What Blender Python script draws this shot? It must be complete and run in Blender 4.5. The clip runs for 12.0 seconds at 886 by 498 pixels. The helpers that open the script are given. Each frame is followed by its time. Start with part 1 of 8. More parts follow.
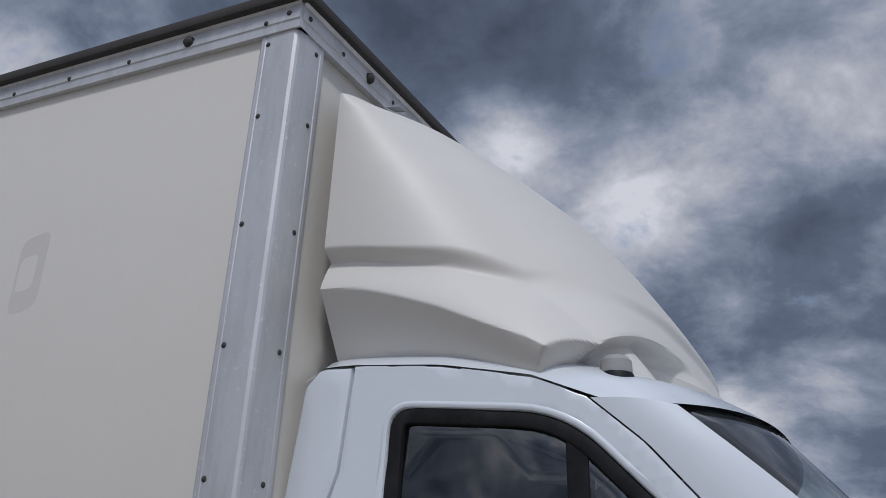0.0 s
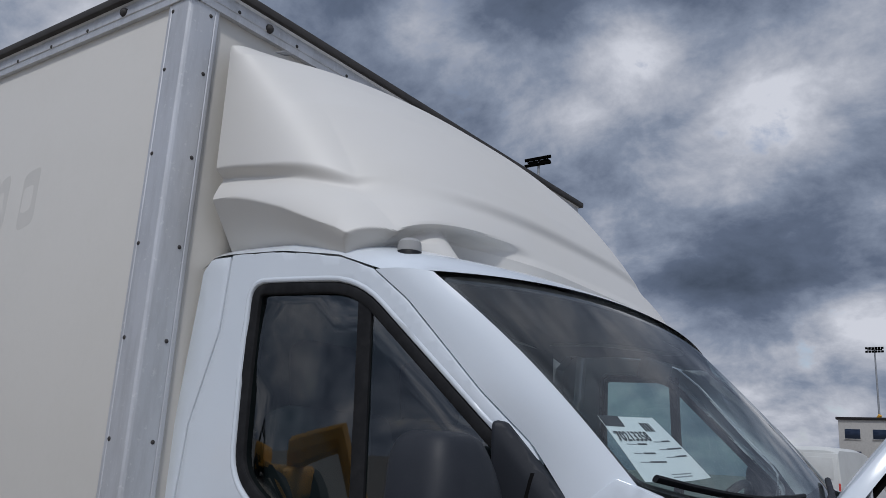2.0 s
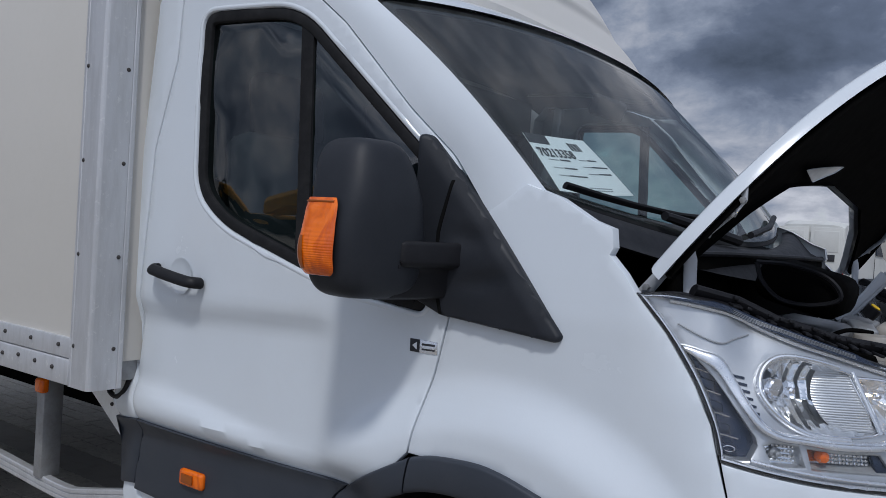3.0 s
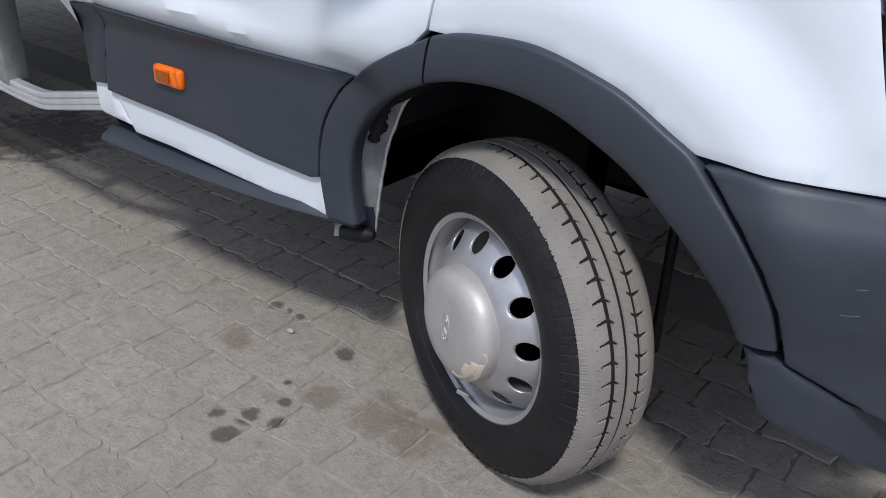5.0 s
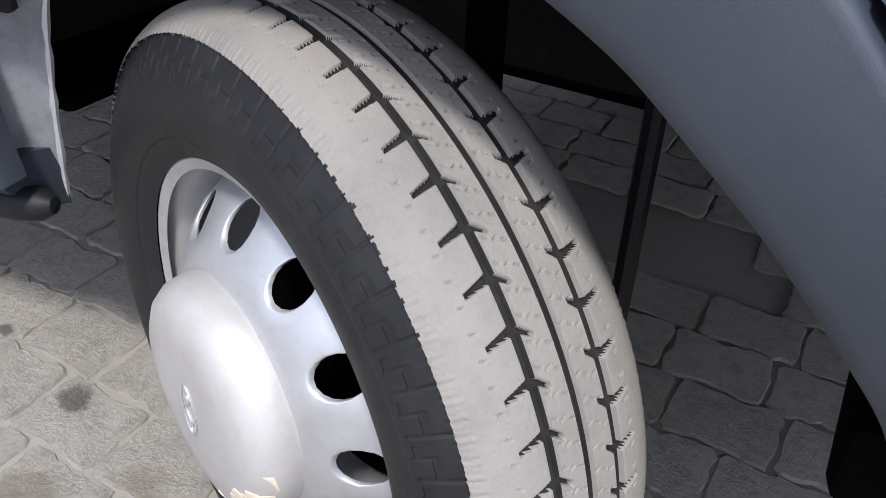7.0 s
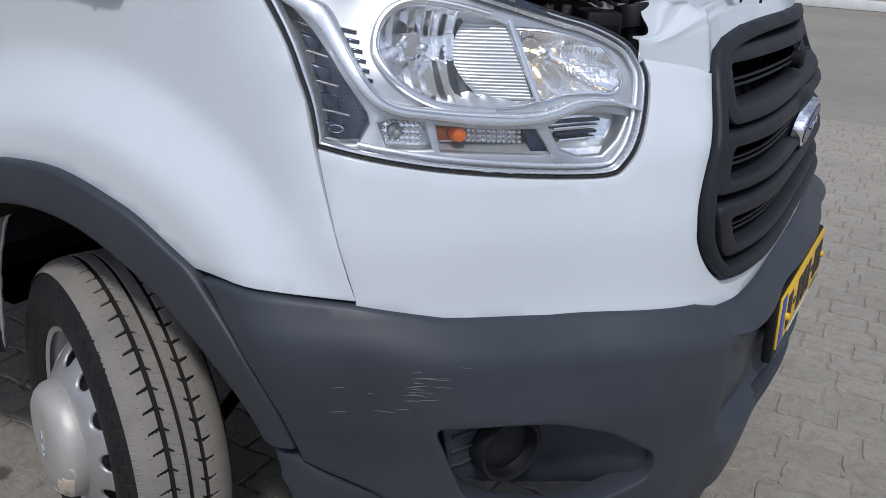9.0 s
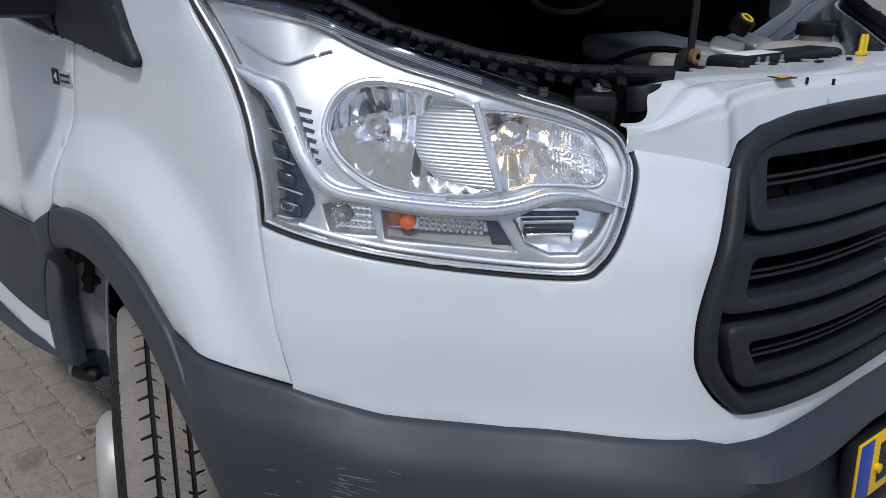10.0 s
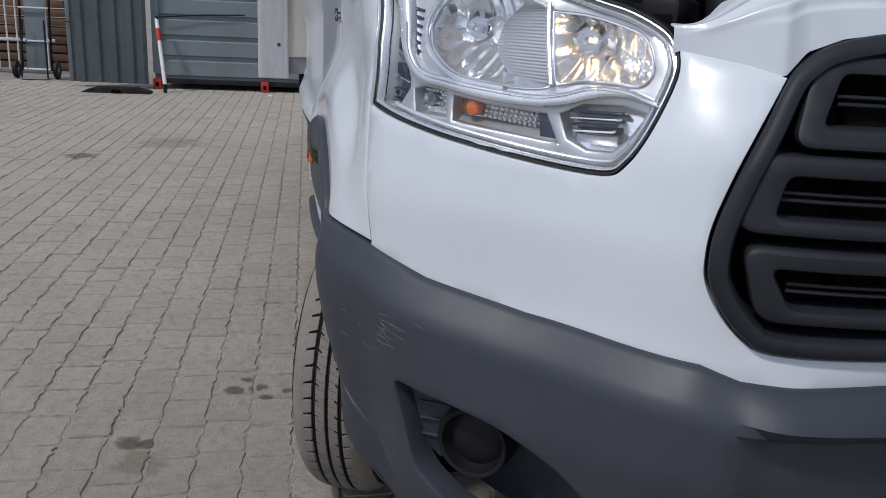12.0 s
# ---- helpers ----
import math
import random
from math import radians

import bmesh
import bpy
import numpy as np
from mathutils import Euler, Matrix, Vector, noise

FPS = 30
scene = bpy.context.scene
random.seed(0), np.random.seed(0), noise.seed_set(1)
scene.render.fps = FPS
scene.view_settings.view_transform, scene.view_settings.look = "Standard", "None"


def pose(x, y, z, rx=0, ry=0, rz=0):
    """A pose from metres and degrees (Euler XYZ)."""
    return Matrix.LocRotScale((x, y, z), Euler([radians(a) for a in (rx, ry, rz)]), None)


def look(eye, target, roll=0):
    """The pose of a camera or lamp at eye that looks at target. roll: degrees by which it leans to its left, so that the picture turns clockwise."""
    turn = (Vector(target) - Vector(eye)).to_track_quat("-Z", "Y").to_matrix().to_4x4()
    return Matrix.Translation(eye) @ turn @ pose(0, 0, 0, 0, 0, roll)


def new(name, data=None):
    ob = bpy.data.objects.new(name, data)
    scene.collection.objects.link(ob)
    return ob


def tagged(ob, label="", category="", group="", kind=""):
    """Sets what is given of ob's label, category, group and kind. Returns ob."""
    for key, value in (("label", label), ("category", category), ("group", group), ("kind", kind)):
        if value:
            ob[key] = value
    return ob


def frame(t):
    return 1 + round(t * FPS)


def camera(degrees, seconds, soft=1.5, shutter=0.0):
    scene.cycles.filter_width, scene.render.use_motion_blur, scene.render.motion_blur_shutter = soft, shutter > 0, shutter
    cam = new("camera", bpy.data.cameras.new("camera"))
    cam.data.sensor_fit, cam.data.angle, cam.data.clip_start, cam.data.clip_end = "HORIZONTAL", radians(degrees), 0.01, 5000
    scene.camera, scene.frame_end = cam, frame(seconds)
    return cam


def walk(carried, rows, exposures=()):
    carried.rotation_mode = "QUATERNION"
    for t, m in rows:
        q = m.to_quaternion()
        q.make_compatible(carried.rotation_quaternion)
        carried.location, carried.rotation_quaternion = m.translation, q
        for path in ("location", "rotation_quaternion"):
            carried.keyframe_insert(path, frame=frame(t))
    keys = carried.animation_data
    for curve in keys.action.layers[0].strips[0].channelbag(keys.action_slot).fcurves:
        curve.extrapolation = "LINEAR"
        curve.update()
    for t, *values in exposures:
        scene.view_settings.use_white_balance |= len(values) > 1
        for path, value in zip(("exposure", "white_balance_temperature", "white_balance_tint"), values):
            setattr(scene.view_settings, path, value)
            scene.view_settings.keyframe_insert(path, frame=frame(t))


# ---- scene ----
cam = camera(56.5, 12.0, 0.5)
PATH = [
    (0, (-0.023, -1.469, 1.707), (-0.879, 0.199, 2.402), 3.2),
    (0.5, (0.178, -1.47, 1.729), (-0.711, 0.143, 2.509), 2.9),
    (1, (0.41, -1.555, 1.662), (-0.512, 0.016, 2.486), 3.6),
    (1.5, (0.635, -1.593, 1.642), (-0.423, -0.043, 2.333), 3.4),
    (2, (0.834, -1.514, 1.55), (-0.302, 0.058, 2.041), 3.2),
    (2.5, (0.958, -1.491, 1.476), (-0.212, 0.12, 1.665), 3.4),
    (3, (1.074, -1.47, 1.409), (-0.118, 0.136, 1.37), 3.6),
    (3.5, (1.15, -1.438, 1.367), (-0.037, 0.136, 1.03), 3.7),
    (3.7, (1.162, -1.427, 1.361), (-0.002, 0.124, 0.867), 3.8),
    (5.3, (0.684, -0.968, 1.158), (-0.34, 0.461, 0.204), 3.9),
    (5.5, (0.605, -0.864, 1.113), (-0.339, 0.607, 0.141), 3.9),
    (6, (0.457, -0.531, 0.977), (-0.41, 0.954, -0.043), 2.5),
    (6.5, (0.416, -0.388, 0.901), (-0.382, 1.089, -0.186), 2.9),
    (6.7, (0.421, -0.345, 0.88), (-0.354, 1.11, -0.252), 2.8),
    (8.3, (0.797, -0.721, 1.168), (0.013, 0.794, 0.123), 4.1),
    (8.5, (0.933, -0.773, 1.219), (0.103, 0.795, 0.295), 3.5),
    (9, (1.288, -0.82, 1.315), (0.408, 0.818, 0.579), 2.9),
    (9.5, (1.494, -0.752, 1.387), (0.542, 0.881, 0.731), 2.7),
    (10, (1.582, -0.455, 1.361), (0.166, 0.799, 0.711), 1.4),
    (10.5, (1.634, -0.155, 1.321), (-0.103, 0.607, 0.687), 1.2),
    (11, (1.65, 0.061, 1.3), (-0.227, 0.44, 0.72), 1.3),
    (11.5, (1.767, 0.038, 1.234), (-0.128, 0.389, 0.7), 3.2),
    (12, (1.981, -0.029, 1.173), (0.09, 0.299, 0.611), 3.0),
]
walk(cam, [(t, look(e, g, r)) for t, e, g, r in PATH],
     [(0, -0.12, 6050, 11), (0.5, -0.28, 6050, 11), (1.5, -0.20, 6000, 10), (2.2, -0.08, 5980, 10), (3.0, -0.05, 5950, 10), (3.7, 0.12, 6000, 10), (5.3, 0.80, 6100, 12), (6.7, 1.58, 6080, 12), (8.5, 0.60, 6080, 10), (9.0, 0.22, 6100, 10), (9.5, 0.12, 6120, 10), (10.0, 0.10, 6150, 10), (10.6, -0.14, 6180, 11), (11.5, -0.14, 6200, 11), (12, 0.10, 6200, 11)])
import mathutils.geometry

# ---------------------------------------------------------------- world, sun
SUN_TO = Vector((0.36, -0.62, 1.0)).normalized()
SUN_EL, SUN_AZ = math.asin(SUN_TO.z), math.atan2(SUN_TO.x, SUN_TO.y)

world = bpy.data.worlds.new("cloudy_sky")
scene.world = world
world.use_nodes = True
wt = world.node_tree
wt.nodes.clear()


def wnode(kind, **kw):
    n = wt.nodes.new(kind)
    for k, v in kw.items():
        n.inputs[k].default_value = v
    return n


sky = wt.nodes.new("ShaderNodeTexSky")
sky.sky_type = "NISHITA"
sky.sun_disc = False
sky.sun_elevation, sky.sun_rotation = SUN_EL, SUN_AZ
sky.air_density, sky.dust_density = 1.0, 1.5
wcoord = wt.nodes.new("ShaderNodeTexCoord")
# clouds on a flat deck: the direction divided by its height
sep = wt.nodes.new("ShaderNodeSeparateXYZ")
wt.links.new(wcoord.outputs["Generated"], sep.inputs[0])
hz = wt.nodes.new("ShaderNodeMath"); hz.operation = "MAXIMUM"; hz.inputs[1].default_value = 0.0
wt.links.new(sep.outputs[2], hz.inputs[0])
hadd = wt.nodes.new("ShaderNodeMath"); hadd.operation = "ADD"; hadd.inputs[1].default_value = 0.60
wt.links.new(hz.outputs[0], hadd.inputs[0])
deck = wt.nodes.new("ShaderNodeVectorMath"); deck.operation = "DIVIDE"
comb = wt.nodes.new("ShaderNodeCombineXYZ")
for i in range(3):
    wt.links.new(hadd.outputs[0], comb.inputs[i])
wt.links.new(wcoord.outputs["Generated"], deck.inputs[0])
wt.links.new(comb.outputs[0], deck.inputs[1])


# billows: the deck is pushed about by a slow noise
warp_n = wnode("ShaderNodeTexNoise", Scale=3.0, Detail=2, Roughness=0.5)
wt.links.new(deck.outputs[0], warp_n.inputs["Vector"])
warp_c = wt.nodes.new("ShaderNodeVectorMath"); warp_c.operation = "SUBTRACT"; warp_c.inputs[1].default_value = (0.5, 0.5, 0.5)
wt.links.new(warp_n.outputs["Color"], warp_c.inputs[0])
warp_s = wt.nodes.new("ShaderNodeVectorMath"); warp_s.operation = "SCALE"; warp_s.inputs["Scale"].default_value = 0.12
wt.links.new(warp_c.outputs[0], warp_s.inputs[0])
warped = wt.nodes.new("ShaderNodeVectorMath"); warped.operation = "ADD"
wt.links.new(deck.outputs[0], warped.inputs[0]); wt.links.new(warp_s.outputs[0], warped.inputs[1])


def wnoise(scale, detail, rough, offset, distort=0.0):
    shift = wt.nodes.new("ShaderNodeVectorMath"); shift.operation = "ADD"
    shift.inputs[1].default_value = offset
    wt.links.new(warped.outputs[0], shift.inputs[0])
    n = wnode("ShaderNodeTexNoise", Scale=scale, Detail=detail, Roughness=rough, Distortion=distort)
    wt.links.new(shift.outputs[0], n.inputs["Vector"])
    return n


def wramp(src, stops):
    r = wt.nodes.new("ShaderNodeValToRGB")
    r.color_ramp.elements[0].position, r.color_ramp.elements[0].color = stops[0][0], (*stops[0][1], 1)
    r.color_ramp.elements[1].position, r.color_ramp.elements[1].color = stops[-1][0], (*stops[-1][1], 1)
    for p, c in stops[1:-1]:
        e = r.color_ramp.elements.new(p); e.color = (*c, 1)
    wt.links.new(src, r.inputs[0])
    return r


big = wnoise(3.0, 8, 0.55, (3.1, 0.4, 0.7), 0.0)
fine = wnoise(9.0, 12, 0.60, (1.0, 5.0, 2.0), 0.0)
blend = wt.nodes.new("ShaderNodeMix"); blend.data_type = "FLOAT"; blend.inputs[0].default_value = 0.40
wt.links.new(big.outputs["Fac"], blend.inputs[2]); wt.links.new(fine.outputs["Fac"], blend.inputs[3])
# the large cloud masses: dark bellies and brighter towers between them
flat = wt.nodes.new("ShaderNodeVectorMath"); flat.operation = "MULTIPLY"; flat.inputs[1].default_value = (1, 1, 0)
wt.links.new(warped.outputs[0], flat.inputs[0])
mass = blend.outputs[0]
for cx, cy, rad, amount in ((-0.30, 0.61, 0.21, 0.12), (-0.17, 0.73, 0.15, 0.10), (-0.48, 0.52, 0.15, 0.08), (-0.42, 0.67, 0.09, 0.05), (-0.29, 1.11, 0.17, 0.15), (-0.40, 1.17, 0.11, 0.10), (-0.05, 1.04, 0.13, 0.09),
                            (-0.63, 0.437, 0.07, 0.06), (-0.51, 0.60, 0.07, -0.06), (-0.33, 0.77, 0.10, -0.14), (-0.235, 0.87, 0.16, -0.11), (-0.41, 0.86, 0.14, -0.09), (-0.14, 0.88, 0.13, -0.10), (0.03, 0.86, 0.13, -0.10),
                            (-0.17, 1.30, 0.13, -0.10), (-0.80, 0.42, 0.16, -0.06), (-0.60, 0.49, 0.08, -0.06), (-0.45, 1.23, 0.09, -0.13), (-0.30, 0.985, 0.08, -0.08), (-0.37, 1.36, 0.14, -0.08), (-0.03, 1.22, 0.11, -0.05)):
    dist = wt.nodes.new("ShaderNodeVectorMath"); dist.operation = "DISTANCE"; dist.inputs[1].default_value = (cx, cy, 0)
    wt.links.new(flat.outputs[0], dist.inputs[0])
    mr = wt.nodes.new("ShaderNodeMapRange"); mr.interpolation_type = "SMOOTHSTEP"
    for i, v in ((1, 0.0), (2, rad), (3, amount), (4, 0.0)):
        mr.inputs[i].default_value = v
    wt.links.new(dist.outputs["Value"], mr.inputs[0])
    add = wt.nodes.new("ShaderNodeMath"); add.operation = "ADD"
    wt.links.new(mass, add.inputs[0]); wt.links.new(mr.outputs[0], add.inputs[1])
    mass = add.outputs[0]
cloud_col = wramp(mass, [(0.33, (0.68, 0.67, 0.69)), (0.41, (0.45, 0.455, 0.49)), (0.49, (0.250, 0.280, 0.345)), (0.58, (0.125, 0.150, 0.205)), (0.74, (0.062, 0.078, 0.108))])
cover = wramp(fine.outputs["Fac"], [(0.20, (0, 0, 0)), (0.38, (1, 1, 1))])
skygain = wt.nodes.new("ShaderNodeMix"); skygain.data_type = "RGBA"; skygain.blend_type = "MULTIPLY"; skygain.inputs[0].default_value = 1.0
skygain.inputs[7].default_value = (0.10, 0.10, 0.10, 1)
wt.links.new(sky.outputs[0], skygain.inputs[6])
mixsky = wt.nodes.new("ShaderNodeMix"); mixsky.data_type = "RGBA"
wt.links.new(cover.outputs[0], mixsky.inputs[0])
wt.links.new(skygain.outputs[2], mixsky.inputs[6]); wt.links.new(cloud_col.outputs[0], mixsky.inputs[7])
# clouds are brighter towards the sun
sdot = wt.nodes.new("ShaderNodeVectorMath"); sdot.operation = "DOT_PRODUCT"; sdot.inputs[1].default_value = SUN_TO
wt.links.new(wcoord.outputs["Generated"], sdot.inputs[0])
sgain = wt.nodes.new("ShaderNodeMapRange"); sgain.interpolation_type = "SMOOTHSTEP"
for i, v in ((1, 0.1), (2, 1.0), (3, 1.0), (4, 2.2)):
    sgain.inputs[i].default_value = v
wt.links.new(sdot.outputs["Value"], sgain.inputs[0])
bg = wt.nodes.new("ShaderNodeBackground")
wt.links.new(sgain.outputs[0], bg.inputs[1])
wt.links.new(mixsky.outputs[2], bg.inputs[0])
wout = wt.nodes.new("ShaderNodeOutputWorld")
wt.links.new(bg.outputs[0], wout.inputs[0])

sun = new("sun", bpy.data.lights.new("sun", "SUN"))
sun.data.energy, sun.data.angle, sun.data.color = 1.6, radians(6.0), (1.0, 0.95, 0.88)
sun.matrix_world = look((0, 0, 12), Vector((0, 0, 12)) - SUN_TO)

# ---------------------------------------------------------------- materials


class Mat:
    """A small builder round one Principled material."""

    def __init__(self, name, color, rough=0.5, metal=0.0, **kw):
        self.m = bpy.data.materials.new(name)
        self.m.use_nodes = True
        self.t = self.m.node_tree
        self.b = self.t.nodes["Principled BSDF"]
        self.b.inputs["Base Color"].default_value = (*color, 1)
        self.b.inputs["Roughness"].default_value = rough
        self.b.inputs["Metallic"].default_value = metal
        for k, v in kw.items():
            self.b.inputs[k.replace("_", " ")].default_value = v
        self.color = color
        self.col_out = None
        self.co = self.t.nodes.new("ShaderNodeTexCoord")
        self.geo = self.t.nodes.new("ShaderNodeNewGeometry")

    def noise(self, scale, detail=5, rough=0.6, stretch=None, kind="Object", distort=0.0):
        n = self.t.nodes.new("ShaderNodeTexNoise")
        n.inputs["Scale"].default_value, n.inputs["Detail"].default_value = scale, detail
        n.inputs["Roughness"].default_value, n.inputs["Distortion"].default_value = rough, distort
        src = self.geo.outputs["Position"] if kind == "World" else self.co.outputs[kind]
        if stretch:
            mp = self.t.nodes.new("ShaderNodeMapping")
            mp.inputs["Scale"].default_value = stretch
            self.t.links.new(src, mp.inputs[0])
            src = mp.outputs[0]
        self.t.links.new(src, n.inputs["Vector"])
        return n.outputs["Fac"]

    def ramp(self, src, lo, hi, a=(0, 0, 0), b=(1, 1, 1)):
        r = self.t.nodes.new("ShaderNodeValToRGB")
        e = r.color_ramp.elements
        e[0].position, e[0].color, e[1].position, e[1].color = lo, (*a, 1), hi, (*b, 1)
        self.t.links.new(src, r.inputs[0])
        return r.outputs[0]

    def blend(self, fac, color, amount=1.0):
        """Lay a colour over the base where fac is high."""
        mx = self.t.nodes.new("ShaderNodeMix")
        mx.data_type = "RGBA"
        if self.col_out is None:
            mx.inputs[6].default_value = (*self.color, 1)
        else:
            self.t.links.new(self.col_out, mx.inputs[6])
        mx.inputs[7].default_value = (*color, 1)
        if amount != 1.0:
            k = self.t.nodes.new("ShaderNodeMath"); k.operation = "MULTIPLY"; k.inputs[1].default_value = amount
            self.t.links.new(fac, k.inputs[0]); fac = k.outputs[0]
        self.t.links.new(fac, mx.inputs[0])
        self.col_out = mx.outputs[2]
        self.t.links.new(self.col_out, self.b.inputs["Base Color"])
        return self

    def vary_random(self, color, amount=0.5, lo=0.0, hi=1.0):
        """Blend to a colour by each object's own random number."""
        oi = self.t.nodes.new("ShaderNodeObjectInfo")
        return self.blend(self.ramp(oi.outputs["Random"], lo, hi), color, amount)

    def vary_island(self, color, amount=0.5):
        g = self.t.nodes.new("ShaderNodeNewGeometry")
        return self.blend(self.ramp(g.outputs["Random Per Island"], 0, 1), color, amount)

    def rough_by(self, fac, lo, hi):
        mr = self.t.nodes.new("ShaderNodeMapRange")
        mr.inputs[3].default_value, mr.inputs[4].default_value = lo, hi
        self.t.links.new(fac, mr.inputs[0])
        self.t.links.new(mr.outputs[0], self.b.inputs["Roughness"])
        return self

    def bump(self, fac, strength=0.2, dist=0.002):
        bp = self.t.nodes.new("ShaderNodeBump")
        bp.inputs["Strength"].default_value, bp.inputs["Distance"].default_value = strength, dist
        self.t.links.new(fac, bp.inputs["Height"])
        self.t.links.new(bp.outputs[0], self.b.inputs["Normal"])
        return self


def worn(name, color, dirt, rough, metal=0.0, scale=6, amount=0.35, fine=90, bump=0.0, bump_scale=160, **kw):
    """A surface with large stains, fine grain and uneven gloss."""
    m = Mat(name, color, rough, metal, **kw)
    m.blend(m.ramp(m.noise(scale, 6, 0.65), 0.45, 0.75), dirt, amount)
    m.blend(m.ramp(m.noise(fine, 4, 0.6), 0.5, 0.8), dirt, amount * 0.5)
    m.rough_by(m.noise(scale * 2.5), max(0.02, rough - 0.1), min(1, rough + 0.12))
    if bump:
        m.bump(m.noise(bump_scale, 3), bump)
    return m.m


def pane(name, tint, gloss=0.05, haze=0.0):
    """Thin clear glass: straight through, with a reflection that grows at a glancing angle, and a little dust."""
    m = bpy.data.materials.new(name)
    m.use_nodes = True
    t = m.node_tree
    t.nodes.clear()
    out, clear, shine, dust = (t.nodes.new("ShaderNode" + k) for k in ("OutputMaterial", "BsdfTransparent", "BsdfGlossy", "BsdfDiffuse"))
    clear.inputs[0].default_value = (*tint, 1)
    shine.inputs["Roughness"].default_value = 0.02
    dust.inputs[0].default_value = (0.72, 0.72, 0.70, 1)
    lw = t.nodes.new("ShaderNodeLayerWeight")
    lw.inputs[0].default_value = 0.5
    pw, mu, ad = (t.nodes.new("ShaderNodeMath") for _ in range(3))
    pw.operation, mu.operation, ad.operation = "POWER", "MULTIPLY", "ADD"
    pw.inputs[1].default_value, mu.inputs[1].default_value, ad.inputs[1].default_value = 5.0, 0.9, gloss
    t.links.new(lw.outputs["Facing"], pw.inputs[0])
    t.links.new(pw.outputs[0], mu.inputs[0])
    t.links.new(mu.outputs[0], ad.inputs[0])
    co, mp, nz, rp = t.nodes.new("ShaderNodeTexCoord"), t.nodes.new("ShaderNodeMapping"), t.nodes.new("ShaderNodeTexNoise"), t.nodes.new("ShaderNodeMapRange")
    mp.inputs["Rotation"].default_value, mp.inputs["Scale"].default_value = (0.3, 0.5, 0.6), (2.5, 9, 2.5)
    nz.inputs["Scale"].default_value, nz.inputs["Detail"].default_value = 1.6, 6
    for i, v in ((1, 0.4), (2, 0.8), (3, haze * 0.3), (4, haze)):
        rp.inputs[i].default_value = v
    t.links.new(co.outputs["Object"], mp.inputs[0]); t.links.new(mp.outputs[0], nz.inputs["Vector"]); t.links.new(nz.outputs["Fac"], rp.inputs[0])
    a, b = t.nodes.new("ShaderNodeMixShader"), t.nodes.new("ShaderNodeMixShader")
    t.links.new(rp.outputs[0], a.inputs[0]); t.links.new(clear.outputs[0], a.inputs[1]); t.links.new(dust.outputs[0], a.inputs[2])
    t.links.new(ad.outputs[0], b.inputs[0]); t.links.new(a.outputs[0], b.inputs[1]); t.links.new(shine.outputs[0], b.inputs[2])
    t.links.new(b.outputs[0], out.inputs[0])
    return m


M_GLASS = pane("window_glass", (0.36, 0.50, 0.50), 0.11, 0.0)
M_SCREEN = pane("windscreen_glass", (0.80, 0.90, 0.88), 0.06, 0.075)
M_LENS = pane("clear_lens", (0.97, 0.98, 0.99), 0.05, 0.02)
M_PAINT = worn("white_paint", (0.65, 0.69, 0.73), (0.57, 0.585, 0.60), 0.22, 0.0, 3, 0.25, 240, Coat_Weight=0.45, Coat_Roughness=0.12)
M_FAIRING = worn("fairing_gelcoat", (0.63, 0.61, 0.575), (0.62, 0.59, 0.53), 0.48, 0.0, 2, 0.4, 150)
M_PANEL = worn("cream_panel", (0.605, 0.58, 0.535), (0.54, 0.52, 0.47), 0.42, 0.0, 1.6, 0.4, 60, 0.04, 30)
M_ALU = Mat("aluminium_profile", (0.60, 0.605, 0.62), 0.5, 0.55)
M_ALU.blend(M_ALU.ramp(M_ALU.noise(3, 6, 0.7, (6, 6, 1)), 0.42, 0.7), (0.42, 0.42, 0.42), 0.6)
M_ALU.blend(M_ALU.ramp(M_ALU.noise(70, 4), 0.6, 0.72), (0.78, 0.78, 0.76), 0.5)
M_ALU.rough_by(M_ALU.noise(12, 6, 0.7, (4, 4, 0.6)), 0.38, 0.68)
M_ALU = M_ALU.m
M_DARKRAIL = worn("grimy_gutter", (0.040, 0.036, 0.034), (0.018, 0.016, 0.016), 0.75, 0.0, 8, 0.6, 50)
M_STEEL = worn("grey_steel", (0.35, 0.36, 0.37), (0.16, 0.14, 0.12), 0.5, 0.5, 9, 0.5, 80)
M_TRIM = worn("dark_grey_trim", (0.034, 0.040, 0.052), (0.062, 0.066, 0.077), 0.44, 0.0, 5, 0.35, 220, 0.12, 900, Specular_IOR_Level=0.42)
M_GRILLE = worn("charcoal_grille", (0.015, 0.017, 0.022), (0.036, 0.038, 0.044), 0.5, 0.0, 6, 0.35, 220, 0.12, 900, Specular_IOR_Level=0.3)
M_BLACK = worn("black_plastic", (0.008, 0.008, 0.010), (0.022, 0.022, 0.024), 0.5, 0.0, 10, 0.4, 200, 0.1, 700, Specular_IOR_Level=0.25)
M_SEAL = worn("rubber_seal", (0.010, 0.010, 0.011), (0.04, 0.04, 0.04), 0.65, 0.0, 20, 0.3, Specular_IOR_Level=0.2)
# near-black for gaps and openings: their shade is put in as colour
M_SHADOWGAP = worn("gap_shade_black", (0.006, 0.006, 0.006), (0.012, 0.012, 0.012), 0.9, Specular_IOR_Level=0.05)
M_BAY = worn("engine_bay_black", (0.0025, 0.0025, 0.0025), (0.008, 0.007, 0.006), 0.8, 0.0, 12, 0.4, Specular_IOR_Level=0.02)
M_BRASS = worn("aged_brass", (0.28, 0.19, 0.08), (0.14, 0.10, 0.05), 0.4, 0.5, 30, 0.5)
M_CHROME = worn("chrome", (0.90, 0.90, 0.92), (0.75, 0.75, 0.76), 0.10, 1.0, 20, 0.2)
